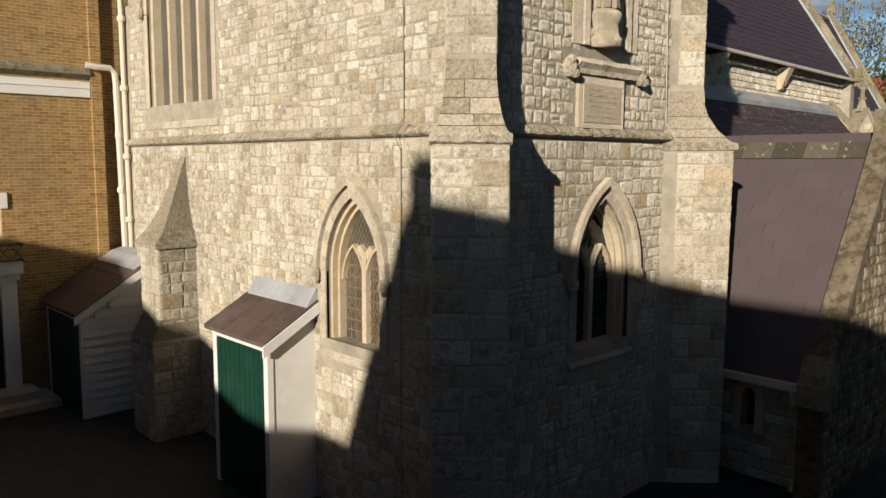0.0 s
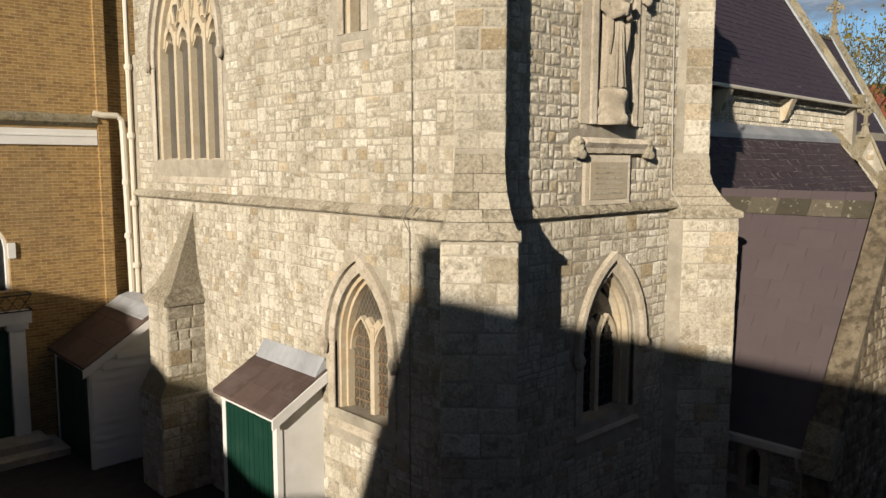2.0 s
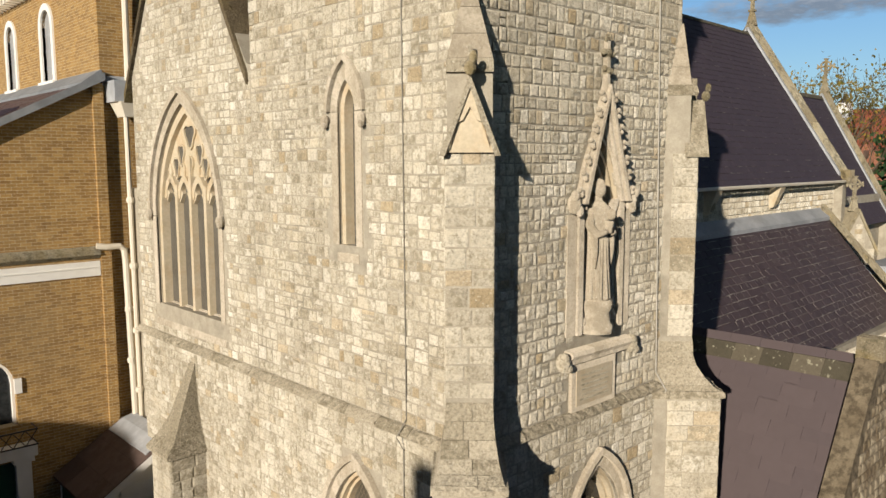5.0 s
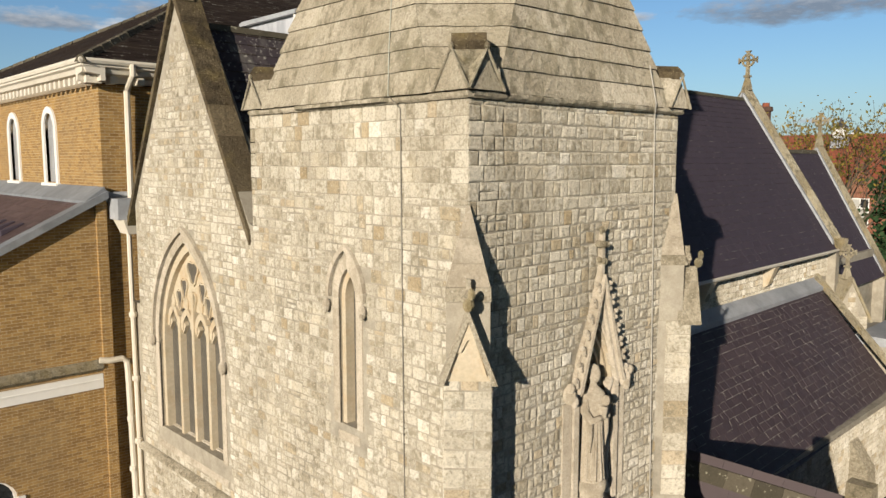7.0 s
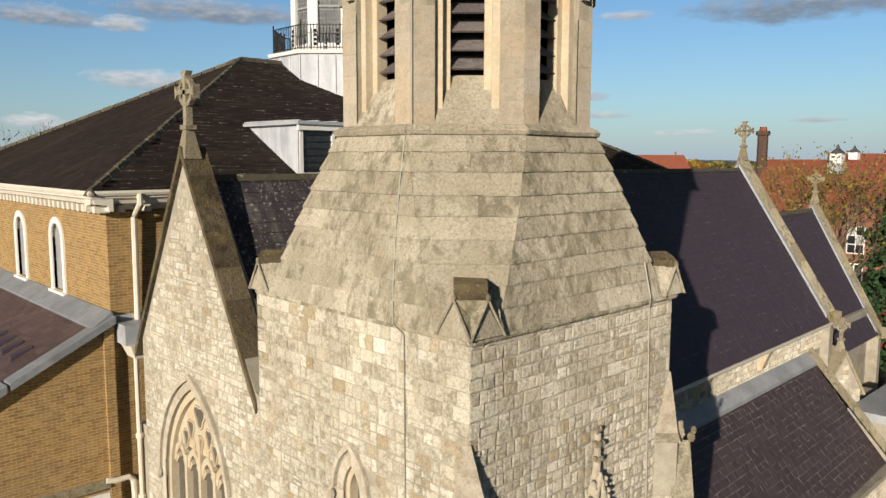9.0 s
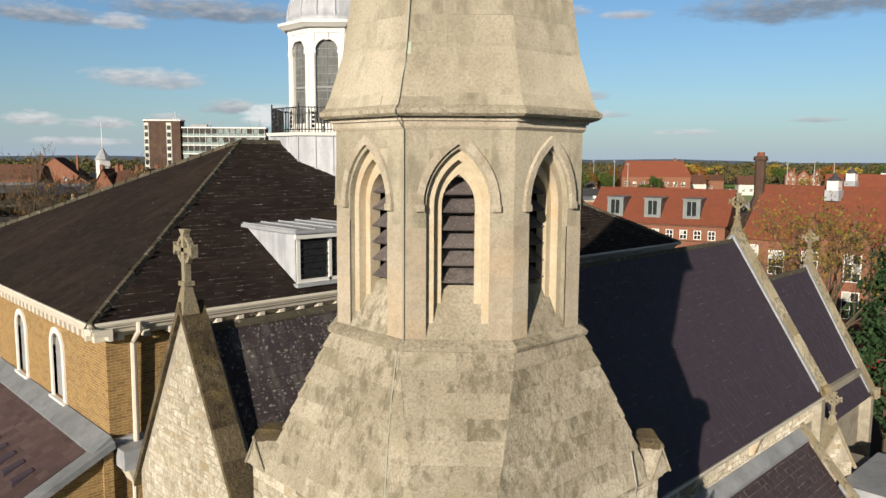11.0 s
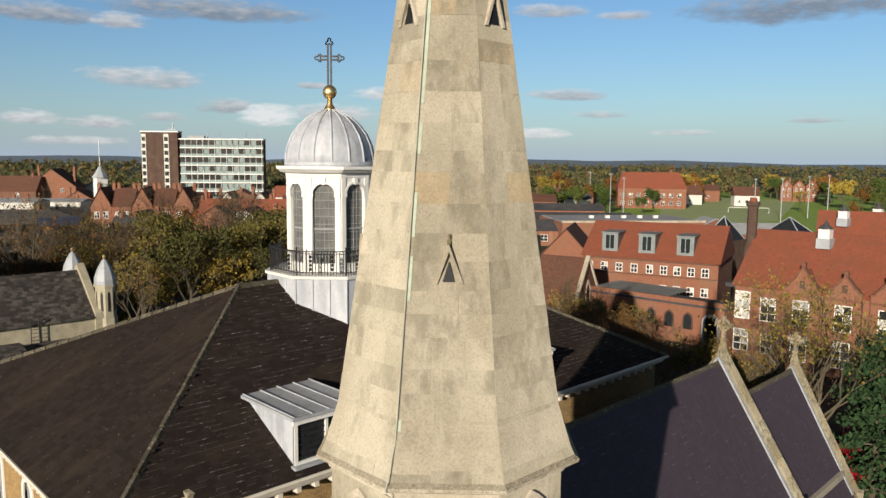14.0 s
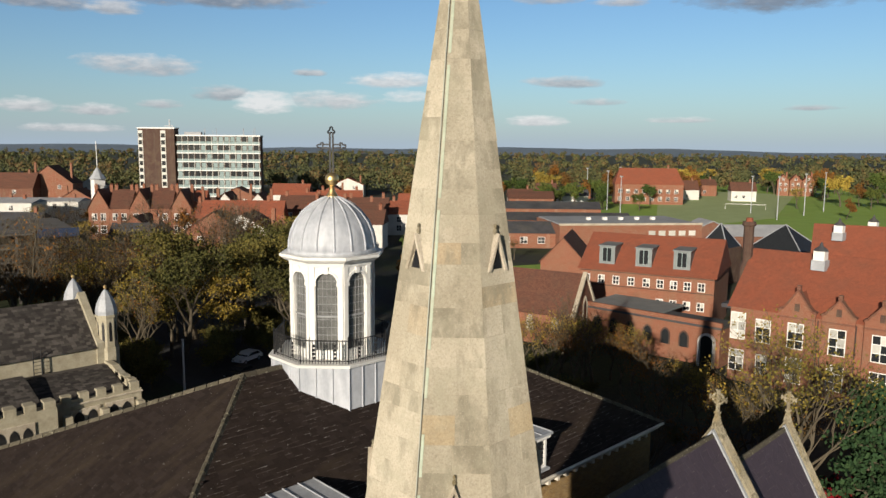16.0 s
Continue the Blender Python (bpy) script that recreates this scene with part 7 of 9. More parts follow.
yard = thing("yard_house", (-24, 5, GROUND), "plain brick house across the yard", "house", "houses across the yard")
part("wall", Shape().box(-30, -22, -7.25, 30, GROUND, 6.46), REDBRICK, yard)
part("roof", Shape().hull([(-22, -4.9, 6.46), (-22, 30, 6.46), (-24.2, 30, 6.46), (-24.2, -4.9, 6.46)], [(-22.1, 1.6, 8.48), (-22.1, 30, 8.5), (-24, 30, 8.5), (-24, 1.6, 8.48)]), OLDTILE, yard)
# row out of view, added to block low sky light from the south
for x in (-20, 4, 28, 52):
    yard = thing("yard_house", (x + 11.5, -30, GROUND), "unseen plain house added to block low sky light", "house", "houses across the yard")
    part("wall", Shape().box(x, x + 23, -36, -26, GROUND, 7.0), REDBRICK, yard)
    part("roof", Shape().hull([(x - .3, -36.4, 6.9), (x + 23.3, -36.4, 6.9), (x + 23.3, -25.6, 6.9), (x - .3, -25.6, 6.9)], [(x - .3, -31.1, 11), (x + 23.3, -31.1, 11), (x + 23.3, -30.9, 11), (x - .3, -30.9, 11)]), OLDTILE, yard)
# block out of view, added for the shadow it throws on the trees
yard = thing("yard_house", (-2, 96, GROUND), "tall unseen brick building added to shade the roadside trees", "house", "houses across the yard")
part("wall", Shape().box(-14, 7, 84, 112, GROUND, 13.5), REDBRICK, yard)
part("roof", Shape().hull([(-14.3, 83.7, 13.5), (7.3, 83.7, 13.5), (7.3, 112.3, 13.5), (-14.3, 112.3, 13.5)], [(-3.6, 90, 17.5), (-3.4, 90, 17.5), (-3.4, 106, 17.5), (-3.6, 106, 17.5)]), OLDTILE, yard)

# ---- the town round about ----
rnd = random.Random(21)
DARKROOF = weathered("dark_flat_roof", [(0.3, (0.05, 0.05, 0.055)), (0.7, (0.09, 0.09, 0.095))], grain=2, stain=0.2, by_piece=False, bump=0.1)
PALEROOF = weathered("pale_flat_roof", [(0.3, (0.32, 0.33, 0.34)), (0.7, (0.42, 0.43, 0.44))], grain=2, stain=0.2, stain_col=(0.25, 0.25, 0.25), by_piece=False, bump=0.1)
RENDERED = weathered("pale_render", [(0.3, (0.60, 0.58, 0.52)), (0.7, (0.72, 0.70, 0.64))], grain=3, stain=0.4, stain_col=(0.4, 0.38, 0.33), stain_amount=0.3, by_piece=False, bump=0.05, spots=0.1)
DARKBRICK = brickwork("dark_brown_brick", (0.10, 0.055, 0.04), (0.075, 0.045, 0.035), (0.12, 0.09, 0.075))
# pale tone for some panes, the clock face and car headlights
PALEFILL = weathered("pale_pane_fill", [(0.0, (0.36, 0.36, 0.33)), (0.5, (0.55, 0.54, 0.48)), (1.0, (0.72, 0.70, 0.63))], grain=2, stain_amount=0.1, bump=0.0)
SASHLEAD = weathered("dull_grey_green_lead", [(0.3, (0.19, 0.215, 0.21)), (0.7, (0.26, 0.285, 0.28))], grain=4, stain=1.0, stain_col=(0.13, 0.145, 0.145), by_piece=False, bump=0.1, rough=0.55)
PANEL = weathered("grey_green_panel", [(0.3, (0.25, 0.33, 0.32)), (0.7, (0.33, 0.41, 0.40))], grain=2, by_piece=False, stain_amount=0.2, bump=0.05)


def facade(x, y, dx, dy):
    """A wall plane from its left foot, as seen from the church, running along dx, dy and facing back to it."""
    along = Vector((dx, dy, 0)).normalized()
    out = Vector((0, 0, 1)).cross(along)
    if out.dot(Vector((-x, -y, 0))) < 0:
        out = -out
    return Plane((x, y, 0), along, out)


def add_window(parent, f_, c, v0, v1, w, frame_mat=None, pane_mat=None, bars=2, rows=2, proud=0.0, lit=0.0):
    frame_mat, pane_mat = frame_mat or WHITE, pane_mat or GLASS
    win = part("window", Shape().slab(f_, c - w / 2 - .06, c + w / 2 + .06, v0 - .06, v1 + .06, proud, proud + .05), frame_mat, parent)
    for i in range(bars):
        for j in range(rows):
            a, b = c - w / 2 + w * i / bars + .05, c - w / 2 + w * (i + 1) / bars - .05
            d, e = v0 + (v1 - v0) * j / rows + .05, v0 + (v1 - v0) * (j + 1) / rows - .05
            pm = pane_mat
            if pm is GLASS and (rnd.random() < lit or rnd.random() < .3 and j == rows - 1):
                pm = PALEFILL
            part("pane", Shape().slab(f_, a, b, d, e, proud + .05, proud + .07), pm, win)
    return win


def house(x, y, dx, dy, w, d, eave, ridge, wall, roof, label, name="house", windows=(), chimney=1, gable_front=False, group="houses of the town", hip=0.0):
    f_ = facade(x, y, dx, dy)
    h = thing(name, f_.at(w / 2, GROUND, -d / 2), label, "house", group)
    part("wall", Shape().slab(f_, 0, w, GROUND, eave, -d, 0), wall, h)
    o = .35
    if gable_front:
        part("gable", Shape().prism(f_, ((0, eave), (w, eave), (w / 2, ridge)), -d, 0), wall, h)
        for a in (0, 1):
            q = [(-o, eave - .3), (w / 2, ridge + .12), (w / 2, ridge + .34), (-o, eave - .08)] if a == 0 else [(w + o, eave - .3), (w + o, eave - .08), (w / 2, ridge + .34), (w / 2, ridge + .12)]
            part("roof", Shape().prism(f_, q, -d - o, o), roof, h)
    else:
        part("roof", Shape().hull([f_.at(-o, eave - .1, o), f_.at(w + o, eave - .1, o), f_.at(w + o, eave - .1, -d - o), f_.at(-o, eave - .1, -d - o)],
                                  [f_.at(-o + hip, ridge, -d / 2 + .05), f_.at(w + o - hip, ridge, -d / 2 + .05), f_.at(w + o - hip, ridge, -d / 2 - .05), f_.at(-o + hip, ridge, -d / 2 - .05)]), roof, h)
    for c in range(chimney):
        u = w * (.12 + .76 * c / max(1, chimney - 1)) if chimney > 1 else w * .8
        ch = part("chimney", Shape().slab(f_, u - .45, u + .45, eave, ridge + 1.3, -d / 2 - .4, -d / 2 + .4).slab(f_, u - .52, u + .52, ridge + 1.05, ridge + 1.2, -d / 2 - .47, -d / 2 + .47), REDBRICK if wall is not DARKBRICK else DARKBRICK, h)
        for k in (-.2, .2):
            p = f_.at(u + k, ridge + 1.3, -d / 2)
            part("chimney_pot", Shape().lathe(p.x, p.y, [(.13, p.z), (.11, p.z + .4)], 7), TILE, ch)
    for (c, v0, v1, ww) in windows:
        add_window(h, f_, c, v0, v1, ww)
    return h, f_


# red brick school: the range with lead dormers
h, f_ = house(96.3, 66.4, .306, -.952, 21.4, 16, 8.2, 13.4, REDBRICK, TILE, "red brick school range with lead dormers", "school_range", chimney=0, group="school buildings",
              windows=[(1.2 + 2.45 * k if k < 5 else 13.2 + 2.1 * (k - 5), 5.9, 7.2, 1.0) for k in range(9)] + [(13.2 + 2.1 * k, 2.8, 4.1, 1.0) for k in range(4)])
for k in (4.2, 10.2, 16.2):
    dm = thing("dormer", f_.at(k, 9.0, -1.2) - h.location, "grey lead dormer window")
    dm.parent = h
    part("body", Shape().prism(Plane(f_.at(k - 1.3, 0, 0), f_.n, f_.u), ((-1.0, 8.8), (-1.0, 11.9), (-6.2, 12.1), (-5.6, 11.8)), 0, 2.6), SASHLEAD, dm)
    part("roof", Shape().slab(f_, k - 1.45, k + 1.45, 11.9, 12.05, -6.0, -.8), SASHLEAD, dm)
    part("pane", Shape().slab(f_, k - .7, k + .7, 9.4, 11.6, -1.0, -.97), GLASS, dm)
    part("frame", Shape().slab(f_, k - .78, k - .7, 9.3, 11.7, -1.0, -.92).slab(f_, k + .7, k + .78, 9.3, 11.7, -1.0, -.92).slab(f_, k - .05, k + .05, 9.3, 11.7, -1.0, -.92), PANEL, dm)
for z in (5.5, 7.8):
    part("brick_band", Shape().slab(f_, 0, 21.4, z, z + .15, 0, .06), DARKBRICK, h)
gp = Plane(f_.at(21.4, 0, 0), -f_.n, f_.u)
part("gable", Shape().prism(gp, ((0, 8.2), (16, 8.2), (8, 13.2)), -.3, .05), DARKROOF, h, "glazed timber gable end")
cx, cy = 90.3, 35.7
stack = part("chimney_stack", Shape().hull(octagon(.95, GROUND, cx, cy), octagon(.95, 12.6, cx, cy)).hull(octagon(.95, 12.6, cx, cy), octagon(.62, 13.4, cx, cy)).hull(octagon(.60, 13.4, cx, cy), octagon(.60, 18.0, cx, cy))
             .hull(octagon(.72, 18.0, cx, cy), octagon(.82, 18.2, cx, cy)).hull(octagon(.82, 18.2, cx, cy), octagon(.76, 18.6, cx, cy)), DARKBRICK, h, "tall dark brick chimney stack")
part("chimney_pot", Shape().hull(octagon(.45, 18.6, cx, cy), octagon(.38, 19.1, cx, cy)), TILE, stack)
# the range with tall white windows
h, f_ = house(83.3, 34.3, .10, -.995, 40, 17, 8.7, 15.0, REDBRICK, TILE, "red brick school with tall white sash windows", "school_house", chimney=0, group="school buildings")
for k, (c, v0, v1, w) in enumerate(((1.9, 4.6, 7.9, 1.7), (4.9, 4.6, 7.4, 1.7), (1.9, .6, 3.2, 1.7), (4.9, .6, 3.0, 1.2), (20.4, 4.2, 8.0, 1.7))):
    add_window(h, f_, c - .9, v0, v1, w, bars=2, rows=3, lit=.45)
for k, c in enumerate((7.8, 12.3, 16.7)):
    wide, top = (2.05, 11.5) if k == 0 else (1.75, 10.9)
    shaped = [(wide, 8.1), (wide, 9.0), (wide * .78, 9.15), (wide * .62, 9.6), (wide * .5, 9.75 + .2 * (top - 10.9)), (0, top)]
    outline = [(c - u, v) for u, v in shaped] + [(c + u, v) for u, v in shaped[-2::-1]]
    g = part("gable", Shape().prism(f_, outline, -.5, .42), REDBRICK, h, "shaped brick gable")
    part("bay", Shape().slab(f_, c - wide, c + wide, GROUND, 8.1, -.2, .40), REDBRICK, g)
    for e in (-1, 1):
        for (u0, v0), (u1, v1) in zip(shaped[1:], shaped[2:]):
            q = [(c + e * (u0 + .06), v0), (c + e * u1, v1), (c + e * u1, v1 + .26), (c + e * (u0 + .14), v0 + .2)]
            part("coping_stone", Shape().prism(f_, q if e < 0 else q[::-1], -.55, .52), BROWNBRICK, g)
    part("finial", Shape().slab(f_, c - .22, c + .22, top + .1, top + .65, -.3, .3), BROWNBRICK, g)
    part("niche", Shape().slab(f_, c - .28, c + .28, 9.1, 10.0, .42, .45), DARKBRICK, g)
    part("band", Shape().slab(f_, c - wide, c + wide, 8.2, 8.4, .42, .50), BROWNBRICK, g)
    part("roof", Shape().prism(f_, ((c - wide + .1, 8.7), (c + wide - .1, 8.7), (c, top - .35)), -5.5, -.5), TILE, g)
    for v0, v1 in ((4.6, 7.6), (.4, 3.4)):
        add_window(g, f_, c, v0, v1, 1.7, bars=2, rows=3, proud=.40, lit=.3)
for c in (6.0, 10.1, 14.1):
    part("downpipe", Shape().tube([f_.at(c, 8.3, .1), f_.at(c, GROUND, .1)], .06, 6), BLACK, h)
part("lean_roof", Shape().slab(f_, -1.2, .0, 8.3, 8.8, -12, 0), DARKROOF, h)
for p in (Vector((90.3, 26.6, 13.3)), Vector((120.8, 34.6, 13.75)), Vector((131.6, 32.9, 13.75))):
    z = p.z
    v = thing("roof_ventilator", (p.x, p.y, z), "white louvred roof ventilator with lead cap", "ventilator", "ventilators")
    part("base", Shape().box(p.x - .8, p.x + .8, p.y - .8, p.y + .8, z, z + 1.25), LEAD, v)
    part("box", Shape().box(p.x - .65, p.x + .65, p.y - .65, p.y + .65, z + 1.25, z + 2.4), WHITE, v)
    part("cap", Shape().lathe(p.x, p.y, [(.9, z + 2.4), (.75, z + 2.6), (.3, z + 2.95), (.05, z + 3.5)], 8), DARKROOF, v)
house(117, 37, .3, -.95, 13, 12, 11.0, 16.0, REDBRICK, TILE, "red brick school wing behind the front range", "school_wing", chimney=1, group="school buildings")
h, f_ = house(108, 22, .3, -.95, 16, 14, 8.6, 15.2, REDBRICK, TILE, "red tiled school hall with rooflights", "school_wing", chimney=1, group="school buildings")
part("solar_panel", Shape().hull([f_.at(3, 11.6, -3.0), f_.at(9, 11.6, -3.0), f_.at(9, 13.6, -5.1), f_.at(3, 13.6, -5.1)], [f_.at(3, 11.75, -3.0), f_.at(9, 11.75, -3.0), f_.at(9, 13.75, -5.1), f_.at(3, 13.75, -5.1)]), GLASS, h)
# arcaded link and porch
f_ = facade(85.5, 60, .05, -1)
lk = thing("school_link", f_.at(10, GROUND, -2), "low red brick arcade between the school ranges", "building", "school buildings")
part("wall", Shape().slab(f_, 0, 23, GROUND, 4.4, -5, 0), REDBRICK, lk)
part("roof", Shape().slab(f_, -.2, 23.2, 4.4, 4.7, -5.2, .2), DARKROOF, lk)
part("parapet", Shape().slab(f_, -.2, 23.2, 4.4, 5.3, -.3, .12), REDBRICK, lk)
part("lead_flat", Shape().slab(f_, 2.0, 13.5, 4.7, 4.95, -9.5, -.4), SASHLEAD, lk, "flat grey lead roof")
for k in range(8):
    c = 1.8 + 2.7 * k
    part("arch", Shape().prism(f_, arch(c, 1.1, 1.2, 2.5, 3.3, 4), .0, .04), GLASS, lk)
    part("arch_ring", ring(Shape(), f_, arch(c, 1.5, 1.2, 2.5, 3.55, 4), arch(c, 1.1, 1.2, 2.5, 3.3, 4), 0, .08), DARKBRICK, lk)
pc = thing("porch", f_.at(21, GROUND, 1), "white framed arched porch of the school", "porch", "school buildings")
part("frame", ring(Shape(), f_, round_arch(21.4, 2.3, GROUND, 2.6), round_arch(21.4, 1.8, GROUND, 2.6), .2, .7), WHITE, pc)
part("pane", Shape().prism(f_, round_arch(21.4, 1.8, GROUND, 2.6), .3, .34), GLASS, pc)
# chapel of the school
f_ = facade(80.6, 55.9, .97, .26)
cp = thing("school_chapel", f_.at(4, GROUND, -10), "dark tiled brick chapel with a pale-coped gable", "chapel", "school buildings")
part("wall", Shape().slab(f_, 0, 8, GROUND, 4.2, -24, 0).prism(f_, ((0, 4.2), (8, 4.2), (4, 9.2)), -24, 0), REDBRICK, cp)
for e in (-1, 1):
    part("roof", Shape().prism(f_, [(4 + e * 4.5, 3.7), (4, 9.3), (4, 9.6), (4 + e * 4.6, 3.95)], -24.3, -.2), OLDTILE, cp)
    part("coping", Shape().prism(f_, [(4 + e * 4.5, 3.7), (4, 9.4), (4, 9.9), (4 + e * 4.8, 3.95)], -.4, .2), DRESSED, cp)
for c in (4.0,):
    part("window", Shape().prism(f_, arch(c, 1.3, 2.0, 4.6, 5.8, 4), 0, .05), GLASS, cp)
    part("window_ring", ring(Shape(), f_, arch(c, 1.9, 1.9, 4.6, 6.3, 4), arch(c, 1.3, 1.9, 4.6, 5.8, 4), 0, .1), DRESSED, cp)
side = Plane(f_.at(0, 0, 0), -f_.n, -f_.u)
for k in range(5):
    part("side_window", Shape().prism(side, arch(3 + 4 * k, 1.2, 1.0, 2.6, 3.5, 4), 0, .06), DRESSED, cp)
house(113, 88, .5, -.86, 9, 16, 5, 9.8, REDBRICK, OLDTILE, "brown tiled brick hall with pale coping", "school_hall", chimney=0, gable_front=True, group="school buildings")

# long brick sports hall and low roofs behind
f_ = facade(163, 121, .80, -.60)
sp_ = thing("sports_hall", f_.at(30, GROUND, -10), "long low red brick sports hall with pale roof", "building")
part("wall", Shape().slab(f_, 0, 42, GROUND, 6.2, -26, 0), REDBRICK, sp_)
part("roof", Shape().slab(f_, .5, 41.5, 6.2, 6.5, -25.5, -.5), PALEROOF, sp_)
part("parapet", Shape().slab(f_, -.1, 42.1, 6.2, 6.75, -.4, .12), DRESSED, sp_)
for k in range(5):
    part("rooflight", Shape().slab(f_, 12 + 5 * k, 13.2 + 5 * k, 6.5, 7.3, -14, -12.8), WHITE, sp_)
for k in range(5):
    part("window", Shape().slab(f_, 26 + 3 * k, 28 + 3 * k, 3.2, 4.6, 0, .06), PALEFILL, sp_)
house(196, 97, .75, -.66, 9, 10, 5.2, 7.0, BROWNBRICK, PALEROOF, "brick hall end with a grey pitched roof", "hall", chimney=0, gable_front=True)
house(206, 92, .75, -.66, 20, 12, 2.6, 5.4, BROWNBRICK, PALEROOF, "low grey roofed pavilion by the pitch", "pavilion", chimney=0)
for x, y, w, d, e, r, mt in ((178, 160, 46, 16, 4.0, 6.0, DARKROOF), (215, 190, 40, 14, 4.0, 6.4, DARKROOF), (150, 140, 26, 12, 3.6, 6.4, DARKROOF), (250, 215, 20, 12, 5, 8, OLDTILE)):
    house(x, y, .7, -.71, w, d, e, r, REDBRICK, mt, "low brick building with a dark roof", "low_building", chimney=0, windows=[(3 + 5 * k, .6, 2.4, 2) for k in range(int(w / 6))])
for x, y, hgt, k in ((150, 68, 11.9, 3.2), (157, 57, 12, 5.6)):
    p = thing("glass_pyramid", (x, y, 5), "dark glazed pyramid rooflight", "rooflight", "pyramid rooflights")
    part("glazing", Shape().hull([(x - k, y - k, 7), (x + k, y - k, 7), (x + k, y + k, 7), (x - k, y + k, 7)], [(x - .1, y - .1, hgt), (x + .1, y - .1, hgt), (x + .1, y + .1, hgt), (x - .1, y + .1, hgt)]), GLASS, p)
    part("curb", Shape().box(x - k - .2, x + k + .2, y - k - .2, y + k + .2, GROUND, 7.0), DARKBRICK, p)
    for e in ((-k, -k), (k, -k), (-k, k), (k, k)):
        part("glazing_rib", Shape().tube([(x + e[0], y + e[1], 7.0), (x, y, hgt + .05)], .12, 4), LEAD, p)
# houses beyond the pitch
for x, y, w, wl_, lab in ((327, 210, 34, 12, "red brick house with a broad red tiled roof"),):
    house(x, y, .62, -.78, w, 16, 9.5, 17.5, REDBRICK, TILE, lab, "pavilion_house", windows=[(2.5 + 4 * k, 4.8, 6.8, 1.8) for k in range(8)] + [(2.5 + 4 * k, 1, 3, 1.8) for k in range(8)], hip=3)
for k in range(3):
    house(468 + 2.9 * k, 185 - 6.4 * k, .42, -.91, 6.6, 12, 8.4, 12.2, REDBRICK, TILE, "tall red brick gabled villa", "villa", gable_front=True, chimney=1, windows=[(1.8, 2, 3.8, 1.3), (4.8, 2, 3.8, 1.3), (1.8, 5.4, 7.2, 1.3), (4.8, 5.4, 7.2, 1.3), (3.3, 8.6, 10.2, 1.2)])
for x, y in ((380, 205), (420, 215), (300, 240), (345, 250), (395, 180), (250, 240), (265, 228), (285, 215)):
    house(x, y, rnd.uniform(.4, .8), -.7, rnd.uniform(10, 20), 9, rnd.uniform(4, 6), rnd.uniform(7, 10), rnd.choice((RENDERED, RENDERED, REDBRICK)), rnd.choice((DARKROOF, OLDTILE)), "pale house among the trees", windows=[(2.5, 1, 2.6, 1.6), (6.5, 1, 2.6, 1.6)])
# floodlight masts and goal
for x, y, z in ((262, 165, 16), (327, 139, 15.5), (304, 118, 16.5), (335, 119, 17), (364, 121, 17), (318, 221, 17), (350, 222, 17), (290, 190, 17)):
    m_ = thing("floodlight_mast", (x, y, GROUND), "slim grey floodlight mast by the pitch", "floodlight", "floodlight masts")
    part("mast", Shape().tube([(x, y, GROUND), (x, y, z)], [.22, .14], 6), LEAD, m_)
    part("lamp", Shape().box(x - .5, x + .5, y - .5, y + .5, z, z + .5), PALEROOF, m_)
gl = thing("goal", (345, 150, GROUND), "white goal frame on the pitch", "goal")
s = Shape().tube([(342, 158, GROUND), (342, 158, 1.7), (350, 142, 1.7), (350, 142, GROUND)], .12, 5)
part("frame", s, WHITE, gl)

# office block
f_ = facade(156.5, 345, .72, -.69)
ob_ = thing("office_block", f_.at(15, GROUND, -8), "white and brown post-war office block", "office block")
part("body", Shape().slab(f_, 0, 40, GROUND, 31.6, -5, 0), DARKBRICK, ob_)
part("roof", Shape().slab(f_, -.3, 40.2, 31.6, 32.2, -5.2, .9), WHITE, ob_)
for i in range(7):
    z = 2.6 + i * 4.15
    fl = part("floor_band", Shape().slab(f_, 0, 40, z, z + .45, 0, .9), WHITE, ob_)
    part("spandrel", Shape().slab(f_, 0, 40, z + .45, z + 1.6, 0, .35), PANEL, ob_)
    for k in range(14):
        a = .3 + k * 2.83
        part("window", Shape().slab(f_, a, a + 1.9, z + 1.7, z + 3.9, 0, .25), GLASS if rnd.random() < .6 else PANEL, ob_)
        part("mullion", Shape().slab(f_, a + 2.15, a + 2.35, z + .45, z + 4.1, 0, .45), RENDERED, ob_)
g_ = facade(143, 358.5, .72, -.69)
part("tower_slab", Shape().slab(g_, .8, 18.2, GROUND, 35.0, -5, 1.2), DARKBRICK, ob_, "taller dark brick stair tower")
for a, w in ((.9, 2.2), (11.6, 2.4)):
    part("stair_strip", Shape().slab(g_, a, a + w, 3, 34.2, 1.2, 1.4), RENDERED, ob_)
    for i in range(9):
        part("stair_window", Shape().slab(g_, a + .3, a + w - .3, 4.4 + i * 3.3, 6.4 + i * 3.3, 1.4, 1.5), GLASS, ob_)
part("roof_band", Shape().slab(g_, .5, 18.5, 35.0, 35.6, -5.2, 1.5), WHITE, ob_)
for k in range(9):
    a = rnd.uniform(2, 38)
    part("aerial", Shape().tube([f_.at(a, 32.2, -6), f_.at(a, 32.2 + rnd.uniform(1.5, 4), -6)], .12, 4), LEAD, ob_)
part("plant_room", Shape().slab(f_, 3, 11, 32.2, 33.6, -4.5, -2), PALEROOF, ob_)
part("roof_mast", Shape().slab(g_, 14.5, 15.0, 35.6, 39.5, -3, -2.5).slab(g_, 12.5, 16.5, 36.2, 36.6, -3, -2.5), LEAD, ob_)

